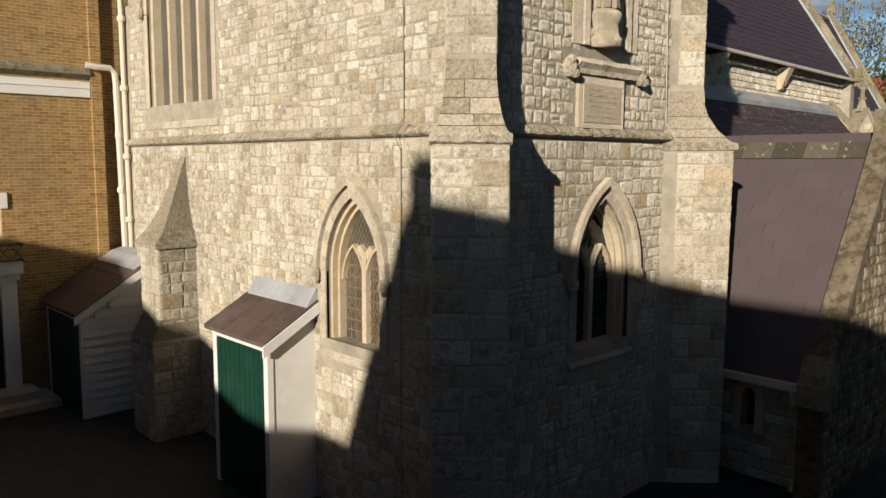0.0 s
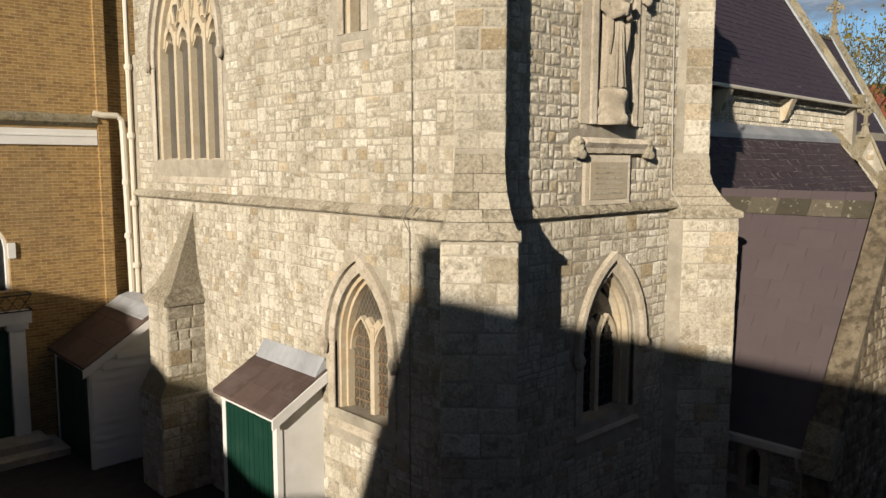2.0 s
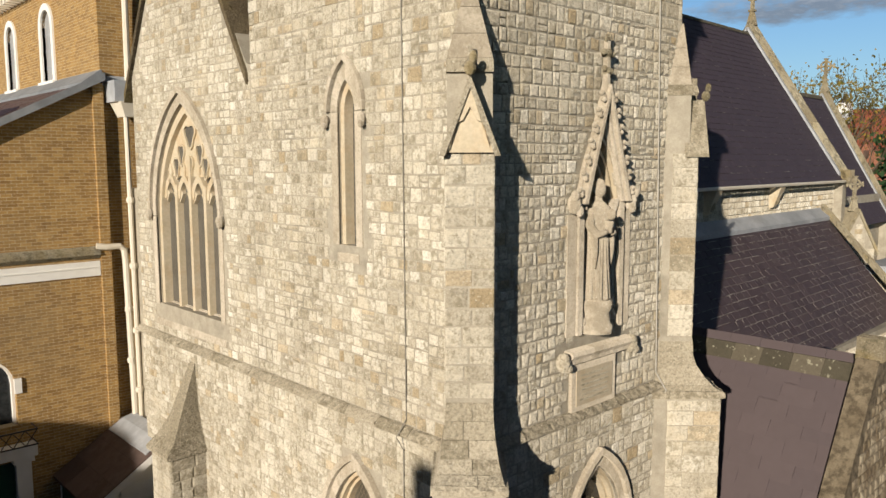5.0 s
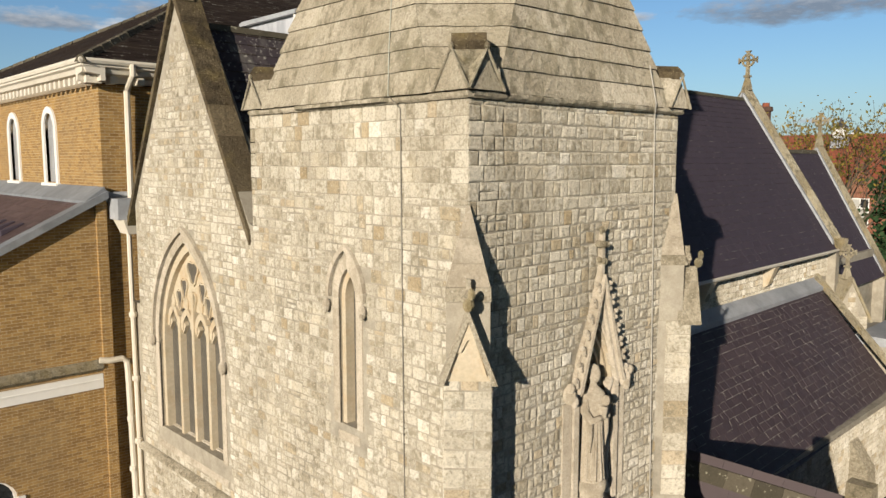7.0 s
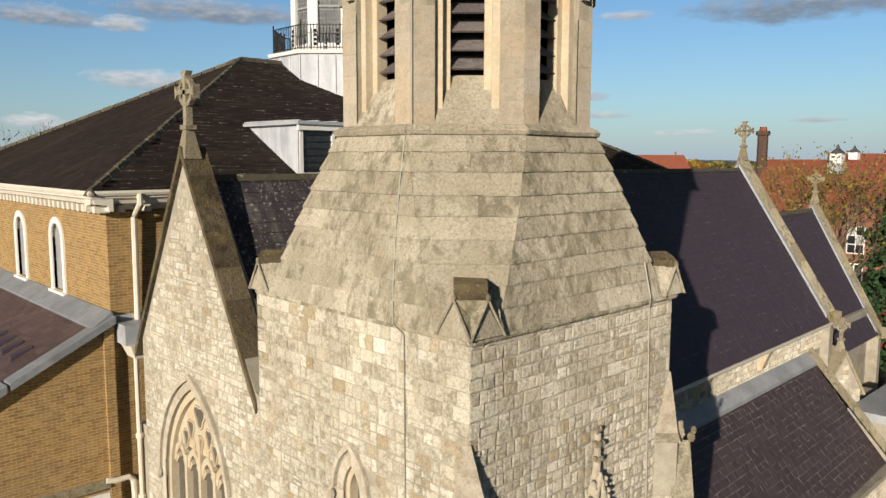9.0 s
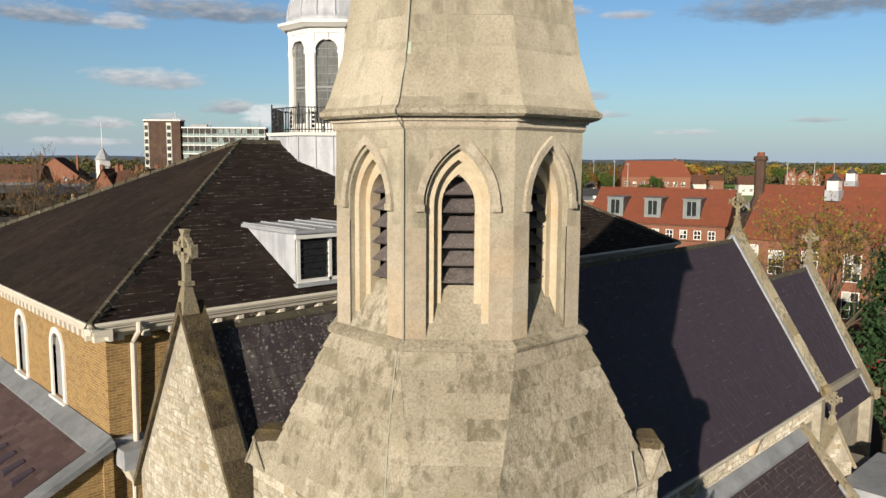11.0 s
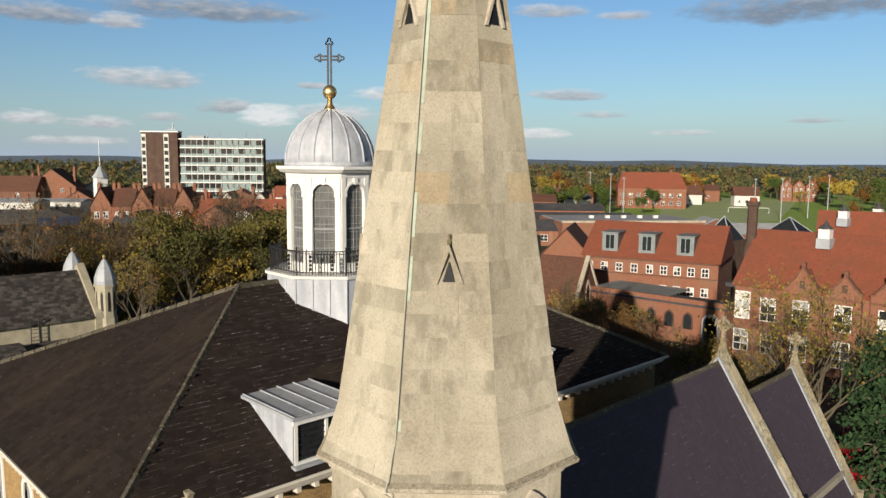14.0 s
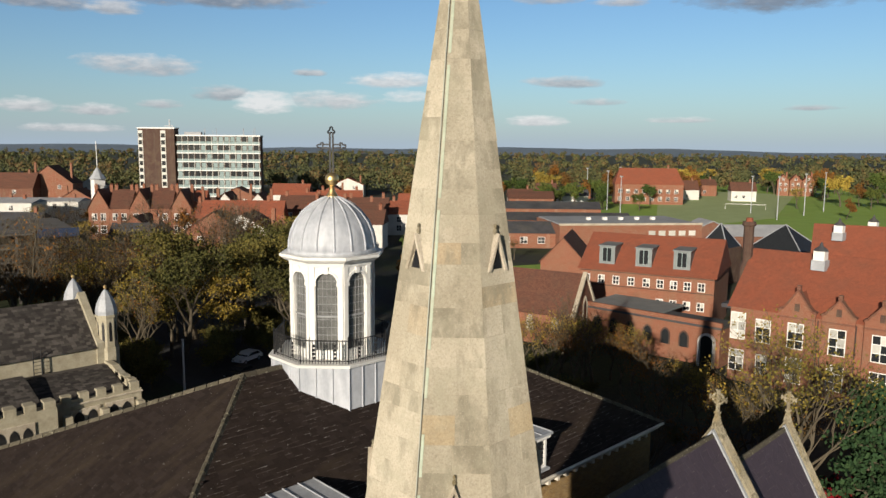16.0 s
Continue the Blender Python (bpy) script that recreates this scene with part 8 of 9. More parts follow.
# clock turret, brick terrace and the houses on the town side
ck = thing("clock_turret", (79.5, 235, GROUND), "white clock turret with a lead cap and flagpole", "clock tower")
part("shaft", Shape().box(77.6, 81.4, 233.1, 236.9, GROUND, 10), REDBRICK, ck)
part("lantern", Shape().box(77.9, 81.1, 233.4, 236.6, 10, 17.0), WHITE, ck)
part("cap", Shape().lathe(79.5, 235, [(2.6, 17.0), (2.3, 17.4), (1.2, 19), (.5, 20.2), (.1, 20.6)], 8), LEAD, ck)
part("flagpole", Shape().tube([(79.5, 235, 20.4), (79.5, 235, 28.5)], .12, 5), WHITE, ck)
cd = Plane((77.9, 233.4, 14.3), (.94, -.33, 0), (-.33, -.94, 0))
part("clock_face", Shape().prism(cd, [(1.55 + 1.1 * math.cos(a * math.pi / 8), 1.1 * math.sin(a * math.pi / 8)) for a in range(16)], .15, .25), PALEFILL, ck)
terr = [(74 + 4.7 * k, 228.5 - 3.7 * k) for k in range(5)]
for k, (x, y) in enumerate(terr):
    house(x, y, .79, -.61, 5.9, 12, 8.6, 14.0, REDBRICK, OLDTILE, "gabled red brick terrace house", "terrace_house", gable_front=k % 2 == 0, windows=[(1.7, 5, 7, 1.4), (4.2, 5, 7, 1.4), (1.7, 1, 3.4, 1.6), (4.2, 1, 3.4, 1.6)], chimney=2, group="brick terrace")
for x, y, w, g, e, r, wm, rm, lab in ((110, 222, 9, True, 7, 12, RENDERED, OLDTILE, "white gabled house with a brown roof"), (117.5, 214, 9, True, 7, 12, RENDERED, OLDTILE, "white gabled house with a brown roof"),
                                     (98, 205, 24, False, 5.5, 11, REDBRICK, TILE, "brick house with a broad red roof"), (125, 205, 14, False, 7, 11.5, REDBRICK, OLDTILE, "brick house with brown roof and chimneys"),
                                     (131, 196, 12, True, 6, 11, REDBRICK, OLDTILE, "brick house with brown gable"), (120, 182, 12, False, 6, 10.5, REDBRICK, TILE, "brick house with red roof"),
                                     (140, 190, 14, False, 6.5, 11, REDBRICK, OLDTILE, "brick house with brown roof and chimneys"), (150, 180, 14, False, 6, 10, RENDERED, TILE, "pale house with a red roof"),
                                     (66, 300, 30, False, 7, 8, RENDERED, PALEROOF, "long white flat-roofed building"), (52, 285, 24, False, 8, 9, RENDERED, PALEROOF, "long white flat-roofed building"),
                                     (100, 385, 22, True, 9, 17, REDBRICK, OLDTILE, "large red brick gabled house"), (78, 395, 30, False, 7, 14, BROWNBRICK, OLDTILE, "large brick house with a brown roof"),
                                     (30, 260, 18, False, 6, 10, REDBRICK, DARKROOF, "dark roofed house in the town"), (44, 240, 20, False, 5, 8, RENDERED, DARKROOF, "low dark roofed building"), (20, 230, 18, False, 5, 8, REDBRICK, DARKROOF, "low dark roofed building")):
    house(x, y, .74, -.67, w, 11, e, r, wm, rm, lab, gable_front=g, windows=[(w * .25, e - 2.6, e - .9, 1.4), (w * .72, e - 2.6, e - .9, 1.4), (w * .25, .6, 2.4, 1.6), (w * .72, .6, 2.4, 1.6)], chimney=rnd.choice((1, 2)))
for k in range(26):
    a, r = radians(rnd.uniform(48, 76)), rnd.uniform(150, 420)
    x, y = r * math.cos(a), r * math.sin(a)
    if abs(x - 165) < 30 and abs(y - 335) < 45:
        continue
    w, e = rnd.uniform(10, 18), rnd.uniform(5, 7)
    house(x, y, rnd.uniform(.5, .9), -.7, w, 10, e, e + rnd.uniform(3.5, 5), rnd.choice((REDBRICK, REDBRICK, RENDERED)), rnd.choice((OLDTILE, OLDTILE, DARKROOF, TILE)), "house among the town's trees",
          gable_front=rnd.random() < .4, windows=[(w * .3, e - 2.4, e - .9, 1.4), (w * .7, e - 2.4, e - .9, 1.4)], chimney=rnd.choice((1, 2)))

# gothic church beyond the hall
gc = thing("gothic_church", (5, 66, GROUND), "grey stone gothic church with battlements and domed turrets", "church")
GREY = weathered("grey_lias_stone", [(0.3, (0.38, 0.34, 0.24)), (0.7, (0.54, 0.49, 0.36))], grain=6, stain=0.9, stain_col=(0.22, 0.19, 0.13), stain_amount=0.6, by_piece=False, bump=0.5)
part("nave_wall", Shape().box(-20, 19.8, 68.5, 77.5, GROUND, 8.2), GREY, gc)
part("nave_roof", Shape().hull([(-20, 68.3, 8.1), (19.3, 68.3, 8.1), (19.3, 77.7, 8.1), (-20, 77.7, 8.1)], [(-20, 72.9, 12.3), (19.3, 72.9, 12.3), (19.3, 73.1, 12.3), (-20, 73.1, 12.3)]), GREYSLATE, gc)
gs = roof_plane((-20, 68.2, 8.12), (19.2, 68.2, 8.12), (-20, 73, 12.40))
slates(gs, gc, GREYSLATE, rnd, 8, 39, 6.3, .30, .45)
part("gable", Shape().prism(Plane((19.4, 73, 0), (0, 1, 0), (1, 0, 0)), ((-4.7, GROUND), (4.7, GROUND), (4.7, 8.6), (0, 13), (-4.7, 8.6)), -.4, .3), GREY, gc)
for x, y in ((20.3, 69.0), (20.0, 77.2)):
    t_ = thing("turret", Vector((x, y, GROUND)) - gc.location, "octagonal stone turret with a lead dome")
    t_.parent = gc
    part("shaft", Shape().hull(octagon(.95, GROUND, x, y), octagon(.95, 8.0, x, y)).hull(octagon(.85, 8.0, x, y), octagon(.85, 11.0, x, y)).hull(octagon(1.0, 11.0, x, y), octagon(1.0, 11.25, x, y)), GREY, t_)
    for k in range(8):
        a = k * math.pi / 4
        n_ = Vector((math.cos(a), math.sin(a), 0))
        fp = Plane(Vector((x, y, 0)) + n_ * .85, n_.cross(Vector((0, 0, 1))), n_)
        # slit drawn as a flat black plate, its shade put in as colour
        part("slit", Shape().prism(fp, arch(0, .26, 8.6, 10.2, 10.6, 3), 0, .02), BLACK, t_)
    part("dome", Shape().lathe(x, y, [(1.0, 11.25), (1.02, 11.6), (.9, 12.2), (.62, 12.9), (.28, 13.5), (.06, 13.75)], 8, math.pi / 8), LEAD, t_)
    part("finial", Shape().ball(x, y, 13.95, .16, .22, 6, 5), GOLD, t_)
slates(roof_plane((-10, 61.6, 5.14), (19.6, 61.6, 5.14), (-10, 67.5, 6.54)), gc, GREYSLATE, rnd, 8, 29.4, 6.0, .30, .45)
slates(roof_plane((-8, 60.6, 5.34), (12, 60.6, 5.34), (-8, 66.5, 7.04)), gc, GREYSLATE, rnd, 6, 20.0, 6.1, .30, .45)
gf = Plane((0, 61.0, 0), (1, 0, 0), (0, -1, 0))
AT = 5.65
part("aisle_wall", Shape().box(-10, 20.2, 61.0, 61.6, GROUND, AT).box(19.6, 20.2, 61.6, 68.5, GROUND, AT), GREY, gc)
part("aisle_roof", Shape().hull([(-10, 61.6, 5.1), (19.6, 61.6, 5.1), (19.6, 68.5, 5.1), (-10, 68.5, 5.1)], [(-10, 67.5, 6.5), (19.6, 67.5, 6.5), (19.6, 68.4, 6.5), (-10, 68.4, 6.5)]), GREYSLATE, gc)
part("string", Shape().slab(gf, -10, 20.3, AT - .35, AT - .2, 0, .12), DRESSED, gc)
for k in range(20):
    part("merlon", Shape().slab(gf, -8.9 + 1.48 * k, -8.1 + 1.48 * k, AT, AT + .65, -.6, 0), GREY, gc)
for k in range(5):
    part("merlon", Shape().box(19.6, 20.2, 62.0 + 1.4 * k, 62.8 + 1.4 * k, AT, AT + .65), GREY, gc)
part("gable_step", Shape().prism(Plane((19.6, 62, 0), (0, 1, 0), (1, 0, 0)), ((0, AT), (6.5, AT), (6.5, AT + 1.1), (4.2, AT + 1.1), (3.4, AT + .75), (0, AT + .3)), 0, .62), GREY, gc)
for c in (15.2, 18.2):
    part("window_surround", Shape().slab(gf, c - 1.25, c + 1.25, 2.4, 4.9, 0, .12), DRESSED, gc)
    for k in (-.5, .5):
        part("light", Shape().prism(gf, arch(c + k * 1.15, .86, 2.5, 4.0, 4.7, 4), .12, .15), BLACK, gc)
for x in (13.6, 16.7, 19.9):
    part("buttress", Shape().box(x - .3, x + .3, 60.2, 61.0, GROUND, 4.6), GREY, gc)
gp_ = Plane((0, 59.9, 0), (1, 0, 0), (0, -1, 0))
part("porch", Shape().box(-8, 12.6, 59.9, 60.6, GROUND, 5.85).box(12.0, 12.6, 60.6, 61.0, GROUND, 5.85), GREY, gc)
part("porch_roof", Shape().hull([(-8, 60.6, 5.3), (12.0, 60.6, 5.3), (12.0, 67.5, 5.3), (-8, 67.5, 5.3)], [(-8, 66.5, 7.0), (12.0, 66.5, 7.0), (12.0, 67.4, 7.0), (-8, 67.4, 7.0)]), GREYSLATE, gc)
for k in range(14):
    part("merlon", Shape().slab(gp_, -7.9 + 1.5 * k, -7.0 + 1.5 * k, 5.85, 6.5, -.6, 0), GREY, gc)
for c in (3.4, 9.2):
    part("window_surround", Shape().slab(gp_, c - 1.6, c + 1.6, 2.3, 5.0, 0, .12), DRESSED, gc)
    for k in (-1, 0, 1):
        part("light", Shape().prism(gp_, arch(c + k * 1.0, .74, 2.5, 4.0, 4.7, 4), .12, .15), BLACK, gc)
s = Shape().tube([(13.2, 68.1, 6.5), (13.2, 68.1, 9.0)], .05, 5).tube([(13.9, 68.1, 6.5), (13.9, 68.1, 9.0)], .05, 5)
for k in range(6):
    s.tube([(13.2, 68.1, 6.8 + k * .35), (13.9, 68.1, 6.8 + k * .35)], .035, 4)
part("roof_ladder", s, BLACK, gc, "black iron ladder up the clerestory wall")

# car park with open decks, behind the gothic church
CONCRETE = weathered("stained_concrete", [(0.3, (0.10, 0.09, 0.08)), (0.7, (0.17, 0.155, 0.135))], grain=2, stain=0.3, stain_col=(0.10, 0.09, 0.08), by_piece=False, bump=0.1)
BLUE = weathered("blue_netting", [(0.3, (0.02, 0.035, 0.08)), (0.7, (0.035, 0.06, 0.13))], grain=2, by_piece=False, stain_amount=0.3)
pf = facade(2, 146, .985, -.17)
pk = thing("car_park", pf.at(20, GROUND, -10), "dark open-decked concrete car park behind bare trees", "car park")
# dark brick fill stands in for the shaded inside of the decks
part("core", Shape().slab(pf, 0, 40, GROUND, 11.5, -30, -6), DARKBRICK, pk)
for i in range(5):
    z = 1.8 + i * 2.45
    d = part("deck", Shape().slab(pf, 0, 40, z, z + .30, -30, 0), CONCRETE, pk)
    part("rail", Shape().slab(pf, 0, 40, z + .9, z + 1.0, -.12, -.04), CONCRETE, d)
for i in range(9):
    part("column", Shape().slab(pf, i * 4.95, i * 4.95 + .35, GROUND, 12.2, -.7, -.35), CONCRETE, pk)
part("netting", Shape().slab(pf, 33, 40, 11.0, 12.6, .05, .10), BLUE, pk, "dark blue scaffold netting")

# lamp column and parked cars
lc = thing("flagstaff", (31.2, 75.8, GROUND), "slim white pole standing by the road", "pole")
part("pole", Shape().tube([(31.2, 75.8, GROUND), (31.2, 75.8, 5.3)], [.14, .10], 8), WHITE, lc)
part("knob", Shape().ball(31.2, 75.8, 5.35, .16, .12, 8, 5), WHITE, lc)


def car(x, y, turn, paint, label):
    c = thing("car", (0, 0, 0), label, "car", "parked cars")
    prof = [(-2.1, .45), (-2.15, .85), (-1.9, 1.0), (-1.35, 1.42), (.2, 1.46), (.95, 1.0), (1.95, .82), (2.1, .45)]
    pl = Plane((0, -.85, 0), (1, 0, 0), (0, 1, 0))
    part("body", Shape().prism(pl, prof, 0, 1.7), paint, c)
    part("windscreen", Shape().prism(pl, [(.22, 1.42), (.27, 1.40), (.93, 1.02), (.88, 1.0)], .1, 1.6), GLASS, c)
    for w0, w1 in ((-.01, .0), (1.7, 1.71)):
        part("side_window", Shape().prism(pl, [(-1.6, 1.02), (-1.25, 1.36), (.15, 1.4), (.75, 1.02)], w0, w1), GLASS, c)
    for u in (-1.35, 1.3):
        for w in (-.02, 1.52):
            wheel = part("wheel", Shape().prism(pl, [(u + .33 * math.cos(a * math.pi / 7), .33 + .33 * math.sin(a * math.pi / 7)) for a in range(14)], w, w + .2), BLACK, c)
            part("rim", Shape().prism(pl, [(u + .2 * math.cos(a * math.pi / 5), .33 + .2 * math.sin(a * math.pi / 5)) for a in range(10)], w - .01, w + .21), LEAD, wheel)
    for w in (.1, 1.35):
        part("headlight", Shape().slab(pl, 2.02, 2.1, .6, .75, w, w + .25), PALEFILL, c)
    c.matrix_basis = pose(x, y, GROUND + .02, 0, 0, turn)


WHITECAR, _n, _l, _b = material("white_car_paint", 0.3)
_b.inputs["Base Color"].default_value = (0.7, 0.72, 0.75, 1)
car(42.7, 81.5, 200, WHITECAR, "white hatchback parked on the dark road")
car(38.5, 76.0, 200, BLACK, "dark car parked on the road")

# ---- trees ----
def leafy(name, stops, by="island"):
    m, n, l, b = material(name, 0.85)
    g = n.new("ShaderNodeNewGeometry")
    r = mathed(n, l, "ADD", mathed(n, l, "MULTIPLY", g.outputs["Random Per Island"], 0.45), mathed(n, l, "MULTIPLY", n.new("ShaderNodeObjectInfo").outputs["Random"], 0.55))
    l.new(ramp(n, l, r, stops), b.inputs["Base Color"])
    b.inputs["Specular IOR Level"].default_value = 0.15
    return m


BARK = weathered("grey_brown_bark", [(0.3, (0.065, 0.052, 0.033)), (0.7, (0.14, 0.115, 0.077))], grain=8, by_piece=False, bump=0.5, stain_amount=0.3)
GOLDLEAF = leafy("golden_autumn_leaves", [(0.0, (0.10, 0.10, 0.025)), (0.35, (0.20, 0.155, 0.032)), (0.75, (0.33, 0.225, 0.04)), (1.0, (0.46, 0.36, 0.07))])
RUSTLEAF = leafy("rusty_autumn_leaves", [(0.0, (0.07, 0.05, 0.016)), (0.4, (0.15, 0.075, 0.02)), (0.8, (0.24, 0.10, 0.022)), (1.0, (0.30, 0.17, 0.03))])
GREENLEAF = leafy("dull_green_leaves", [(0.0, (0.03, 0.05, 0.015)), (0.5, (0.055, 0.085, 0.02)), (0.85, (0.09, 0.11, 0.025)), (1.0, (0.16, 0.15, 0.03))])
OLIVELEAF = leafy("olive_autumn_leaves", [(0.0, (0.045, 0.05, 0.016)), (0.45, (0.09, 0.085, 0.024)), (0.8, (0.15, 0.125, 0.032)), (1.0, (0.24, 0.17, 0.04))])
PINE = leafy("dark_pine_needles", [(0.0, (0.012, 0.03, 0.014)), (0.6, (0.022, 0.05, 0.02)), (1.0, (0.04, 0.075, 0.028))])


def leaf(shape, p, size, r):
    a = Vector((r.gauss(0, 1), r.gauss(0, 1), r.gauss(0, .7))).normalized()
    b = a.orthogonal().normalized()
    b.rotate(Matrix.Rotation(r.uniform(0, 6.28), 3, a))
    c = a.cross(b)
    w, h = size * r.uniform(.5, .8), size * r.uniform(.8, 1.2)
    shape.add([p - b * w * .15, p + c * h * .45 - b * w * .5, p + c * h + b * w * .1, p + c * h * .5 + b * w * .55], [(0, 1, 2, 3)])


def grow(seed, height, spread, leaves, size, levels=4, droop=0.0, low=0.5):
    """A tree: a tapered trunk with forking limbs, and leaves in clumps at the twigs."""
    r = random.Random(seed)
    wood, crown, tips = Shape(), Shape(), []

    def limb(p, way, length, radius, level):
        pts, rad, q, w = [p], [radius], p.copy(), way.copy()
        n = 3 if level < min(levels, 4) else 2
        for i in range(n):
            w = (w + Vector((r.gauss(0, .16), r.gauss(0, .16), r.gauss(.05 - droop, .1)))).normalized()
            q = q + w * (length / n)
            pts.append(q.copy())
            rad.append(max(.012, radius * (1 - .55 * (i + 1) / n)))
        wood.tube(pts, rad, 6 if level == 0 else (4 if level < 3 else 3))
        if level >= levels:
            tips.extend(pts[1:])
            return
        kids = r.choice((3, 4) if level < 4 else (2, 3)) if level else r.choice((5, 6))
        for k in range(kids):
            f_ = r.uniform(.45, 1.0) if level else r.uniform(low, 1.0)
            i = min(n - 1, int(f_ * n))
            base = pts[i].lerp(pts[i + 1], f_ * n - i)
            side = Vector((math.cos(k * 2.4 + r.uniform(-.5, .5)), math.sin(k * 2.4 + r.uniform(-.5, .5)), 0))
            d = (w * r.uniform(.5, .9) + side * spread * r.uniform(.5, 1.0) + Vector((0, 0, .25))).normalized()
            limb(base, d, length * r.uniform(.52, .72), rad[i] * r.uniform(.45, .62), level + 1)

    limb(Vector((0, 0, 0)), Vector((r.uniform(-.05, .05), r.uniform(-.05, .05), 1)), height * .42, height * .022, 0)
    for i in range(leaves):
        p = r.choice(tips)
        leaf(crown, p + Vector((r.gauss(0, .35), r.gauss(0, .35), r.gauss(0, .3))), size * r.uniform(.7, 1.3), r)
    return wood, crown


def tree(seed, height, spread, leaves, size, mat, label, levels=4, low=0.5, name="tree"):
    wood, crown = grow(seed, height, spread, leaves, size, levels, 0.0, low)
    t = thing(name, (0, 0, 0), label, name, "autumn trees" if name == "tree" else "low shrubs")
    part("trunk", wood, BARK, t, mend=False)
    if crown.v:
        part("crown", crown, mat, t, mend=False)
    return t


def conifer(seed, height):
    r = random.Random(seed)
    t = thing("conifer", (0, 0, 0), "dark green pine with layered boughs", "tree", "evergreens")
    wood, crown = Shape().tube([(0, 0, 0), (0.1, 0, height * .5), (0, 0.1, height)], [height * .02, height * .013, .03], 7), Shape()
    for i in range(46):
        z = height * (.18 + .8 * i / 46)
        a = i * 2.4
        ln = (height * .30) * (1 - .75 * i / 46) * r.uniform(.7, 1.15)
        end = Vector((math.cos(a) * ln, math.sin(a) * ln, z - ln * .08))
        wood.tube([(0, 0, z), end], [.06, .015], 4)
        for k in range(95):
            f_ = r.uniform(.2, 1.05)
            p = Vector((0, 0, z)).lerp(end, f_) + Vector((r.gauss(0, .28), r.gauss(0, .28), r.gauss(0, .14)))
            leaf(crown, p, .34, r)
    part("trunk", wood, BARK, t, mend=False)
    part("crown", crown, PINE, t, mend=False)
    return t


rnd = random.Random(77)
PROTO = [tree(1, 13, .8, 900, .21, GOLDLEAF, "half-bare tree with sparse golden autumn leaves"),
         tree(2, 14, .75, 160, .26, RUSTLEAF, "bare tree with a fan of grey-brown twigs", 5),
         tree(3, 12, .9, 2600, .42, RUSTLEAF, "full tree in rusty brown autumn leaf"),
         tree(4, 12, .85, 2800, .42, GREENLEAF, "full tree still in dull green leaf"),
         tree(5, 13, .85, 1700, .27, GOLDLEAF, "tree in golden yellow autumn leaf"),
         tree(6, 11, .95, 1000, .22, RUSTLEAF, "thin tree with rusty leaves and bare twigs"),
         tree(7, 12, .9, 1300, .6, RUSTLEAF, "distant tree in rusty brown autumn leaf", 2),
         tree(8, 12, .85, 1300, .6, GREENLEAF, "distant tree still in dull green leaf", 2),
         tree(10, 12, .85, 1200, .55, GOLDLEAF, "distant tree in golden autumn leaf", 2),
         tree(21, 18.0, .7, 1300, .22, GOLDLEAF, "tall thin tree with sparse yellow leaves", 4),
         tree(31, 15, .8, 4200, .30, OLIVELEAF, "leafy tree in olive and dull gold", 5, .2),
         tree(32, 14, .8, 3600, .30, GOLDLEAF, "leafy tree in golden autumn leaf, clothed to the ground", 5, .2),
         tree(33, 5, 1.2, 1800, .24, OLIVELEAF, "low spreading shrub in olive leaf", 4, .1, "shrub")]
PINES = [conifer(9, 12)]
used = set()


def plant(k, x, y, size, source=None):
    t = (source or PROTO)[k]
    m = Matrix.Translation((x, y, GROUND)) @ Matrix.Rotation(rnd.uniform(0, 6.28), 4, "Z") @ Matrix.Scale(size, 4)
    key = (id(source), k)
    if key not in used:
        used.add(key)
        t.matrix_basis = m
        return
    c = copy_thing(t, Matrix.Translation((x, y, GROUND)))
    c.matrix_basis = m


# beside the chancel and before the school
for k, x, y, sz in ((9, 46.2, 12.2, 1.0), (9, 51.5, 13.6, 1.02), (1, 50, 17, .95), (0, 54, 20, .9), (0, 65, 47, .85), (5, 63, 43, .9), (0, 68, 44, .85), (0, 61, 49, .85), (5, 58, 24, .8), (0, 62, 27, .7), (1, 57, 29, .75), (0, 66, 31, .65),
                    (1, 66, 44, .8), (5, 68, 40, .8), (1, 62, 46, .85), (0, 71, 47, .75), (5, 60, 52, .8), (5, 66, 36, .65), (0, 72, 41, .7), (1, 70, 50, .8), (5, 72, 44, .75), (0, 64, 49, .85),
                    (5, 57, 16, .8), (0, 60, 20, .7), (1, 63, 22, .65), (5, 49, 20, .8), (1, 47, 24, .75)):
    plant(k, x, y, sz)
for x, y, sz in ((47.2, 7.7, 1.15), (50.5, 5.5, 1.1)):
    plant(0, x, y, sz, PINES)
SHRUB = tree(12, 7.0, .85, 1900, .24, leafy("scarlet_autumn_leaves", [(0.0, (0.16, 0.006, 0.012)), (0.5, (0.34, 0.012, 0.02)), (1.0, (0.50, 0.03, 0.03))]), "small tree in scarlet autumn leaf", 3)
SHRUB.matrix_basis = pose(47.6, 9.8, GROUND)
# along the road on the town side
for i in range(38):
    f_ = i / 37
    x, y = 8 + 62 * f_ + rnd.uniform(-5, 5), 120 - 14 * f_ + rnd.uniform(-12, 16)
    plant(rnd.choice((1, 1, 1, 5, 0, 1)), x, y, rnd.uniform(1.2, 1.5) if f_ > .25 else rnd.uniform(.9, 1.15))
for i in range(20):
    plant(rnd.choice((0, 1, 0, 5, 4)), rnd.uniform(30, 66), rnd.uniform(90, 112), rnd.uniform(.95, 1.25))
for i in range(16):
    plant(rnd.choice((1, 1, 5)), rnd.uniform(-6, 34), rnd.uniform(84, 120), rnd.uniform(.95, 1.25))
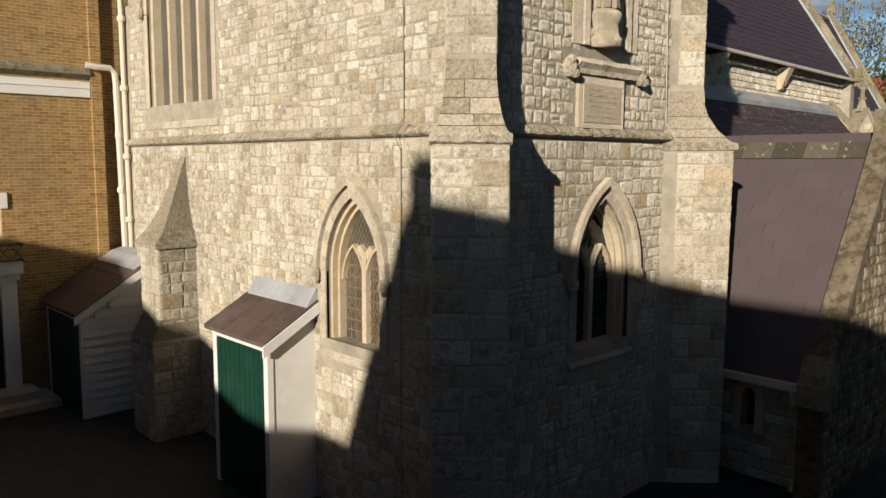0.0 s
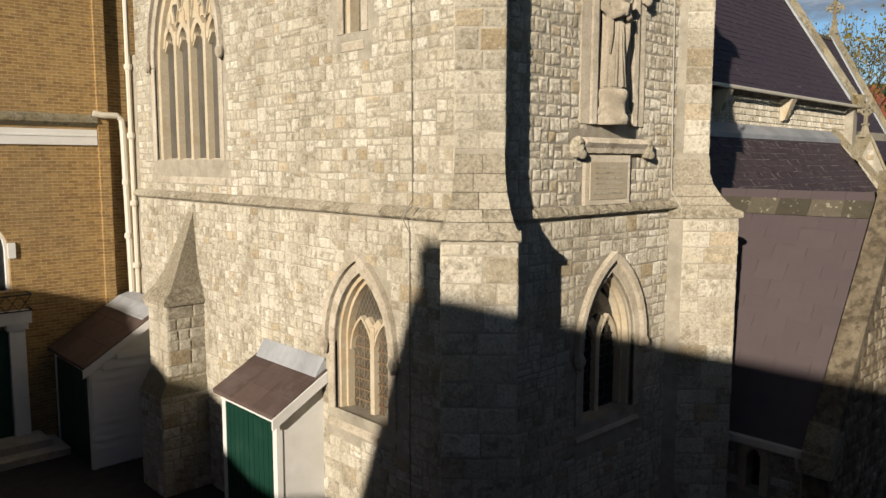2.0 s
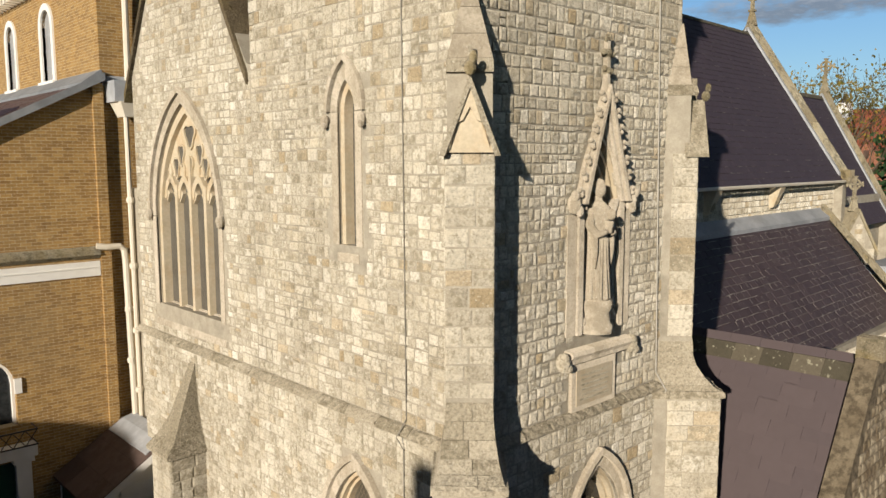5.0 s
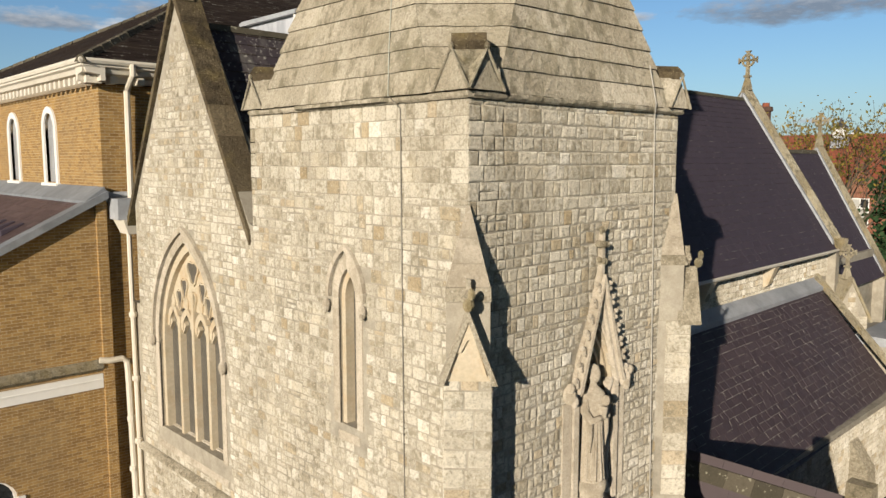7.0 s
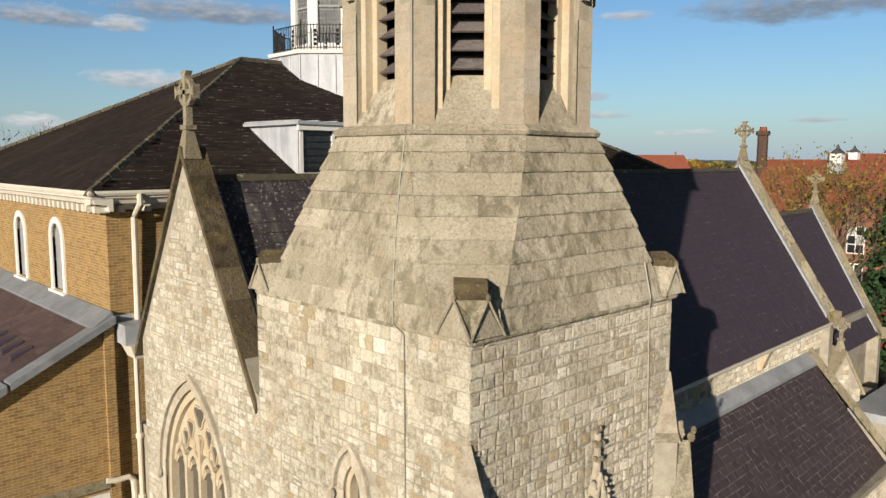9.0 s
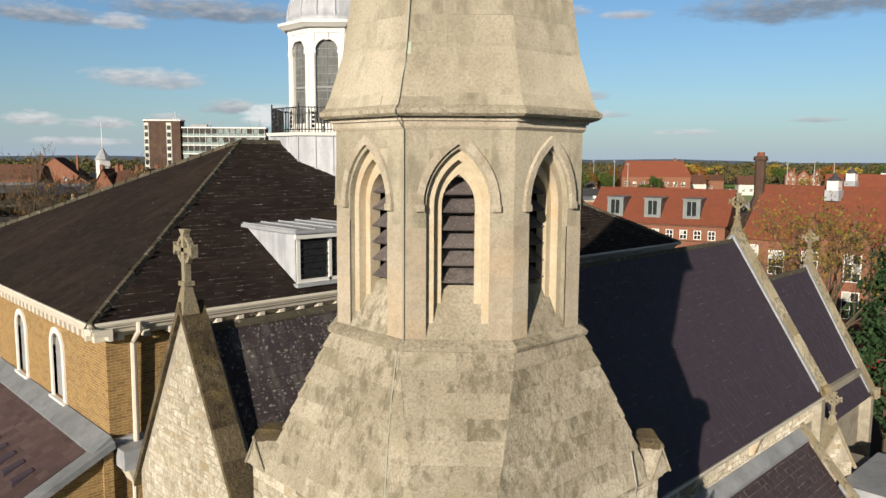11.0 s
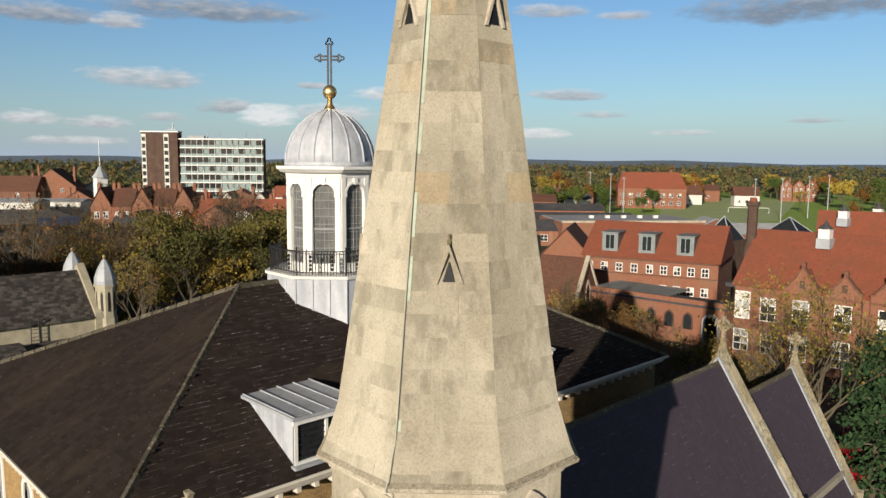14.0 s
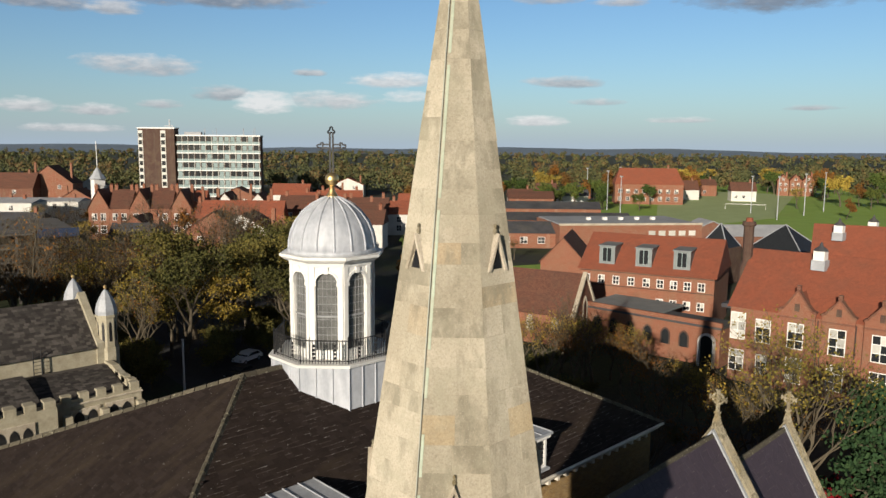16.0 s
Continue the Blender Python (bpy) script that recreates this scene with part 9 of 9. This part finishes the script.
for i in range(18):
    plant(rnd.choice((7, 6, 7, 5)), rnd.uniform(-5, 70), rnd.uniform(98, 124), rnd.uniform(.28, .45))
for i in range(26):
    plant(rnd.choice((1, 5, 6, 0)), rnd.uniform(0, 70), rnd.uniform(130, 260), rnd.uniform(.8, 1.1))
for k, x, y, sz in ((10, 37, 88, 1.2), (11, 42, 85, 1.0), (10, 47, 90, 1.25), (10, 52, 86, 1.2), (11, 34, 92, .95), (10, 57, 92, 1.2), (11, 61, 88, .95), (10, 43, 97, 1.3), (10, 53, 99, 1.3), (11, 24, 90, .8), (10, 63, 96, 1.2), (10, 49, 79, 1.0)):
    plant(k, x, y, sz)
for i in range(30):
    plant(12, rnd.uniform(24, 66), rnd.uniform(78, 98), rnd.uniform(.7, 1.2))
for i in range(14):
    plant(12, rnd.uniform(56, 76), rnd.uniform(22, 54), rnd.uniform(.5, .8))
for x, y, sz in ((10, 90, 1.5), (4, 86, 1.4), (22, 104, 1.55)):
    plant(1, x, y, sz)
# among the town and round the fields
for i in range(42):
    a, r = radians(rnd.uniform(46, 76)), rnd.uniform(140, 430)
    plant(rnd.choice((6, 7, 6, 8, 7)), r * math.cos(a), r * math.sin(a), rnd.uniform(.7, 1.15))
for x, y, k, sz in ((285, 190, 3, .8), (298, 178, 3, .85), (140, 118, 5, .6), (128, 95, 3, .5), (150, 108, 5, .5), (118, 70, 3, .5), (91, 47, 3, .35), (92, 41, 3, .4), (370, 135, 4, 1.0), (410, 120, 2, 1.1), (395, 110, 3, 1.1), (330, 100, 2, .8)):
    plant(k, x, y, sz)
for i in range(52):
    a = radians(rnd.uniform(8, 44))
    r = rnd.uniform(395, 560)
    plant(rnd.choice((6, 7, 7, 8, 6)), r * math.cos(a), r * math.sin(a), rnd.uniform(1.3, 1.9))
for i in range(20):
    a = radians(rnd.uniform(30, 45))
    r = rnd.uniform(335, 400)
    plant(rnd.choice((6, 7, 7)), r * math.cos(a), r * math.sin(a), rnd.uniform(1.0, 1.5))

# far woods
_m, _n, _l, _b = material("distant_autumn_woods", 0.95)
_f = mathed(_n, _l, "ADD", mathed(_n, _l, "MULTIPLY", noise_of(_n, _l, 0.045, 2.0), 0.9), mathed(_n, _l, "MULTIPLY", _n.new("ShaderNodeNewGeometry").outputs["Random Per Island"], 0.10))
_l.new(ramp(_n, _l, _f, [(0.30, (0.045, 0.055, 0.026)), (0.42, (0.075, 0.085, 0.033)), (0.52, (0.115, 0.11, 0.04)), (0.60, (0.15, 0.10, 0.038)), (0.70, (0.12, 0.07, 0.034))]), _b.inputs["Base Color"])
woods = Shape()
r = random.Random(4)


def tuft(shape, p, way, size):
    a = (way + Vector((r.gauss(0, .16), r.gauss(0, .16), r.gauss(0, .16)))).normalized()
    b = a.orthogonal().normalized()
    b.rotate(Matrix.Rotation(r.uniform(0, 6.28), 3, a))
    c = a.cross(b)
    shape.add([p - b * size * .5, p - c * size * .45, p + b * size * .5, p + c * size * .5], [(0, 1, 2, 3)])


for i in range(1500):
    a, d = radians(r.uniform(2, 88)), 430 + 2200 * r.random() ** 1.6
    if radians(12) < a < radians(30) and d < 500:
        continue
    x, y, h, w = d * math.cos(a), d * math.sin(a), r.uniform(9, 16), r.uniform(4, 8)
    lumps = [Vector((r.gauss(0, .45), r.gauss(0, .45), r.gauss(0, .3))) for k in range(4)]
    for k in range(150 if d < 900 else 46):
        p = Vector((r.gauss(0, 1), r.gauss(0, 1), r.gauss(.25, 1))).normalized()
        q = r.choice(lumps) + p * r.uniform(.5, .75)
        tuft(woods, Vector((x + q.x * w, y + q.y * w, GROUND + h * .55 + q.z * h * .45)), p, 1.6 if d < 900 else 3.4)
tagged(link("distant_woods", woods, _m, mend=False), "autumn woods reaching to the horizon", "woods", kind="stuff")
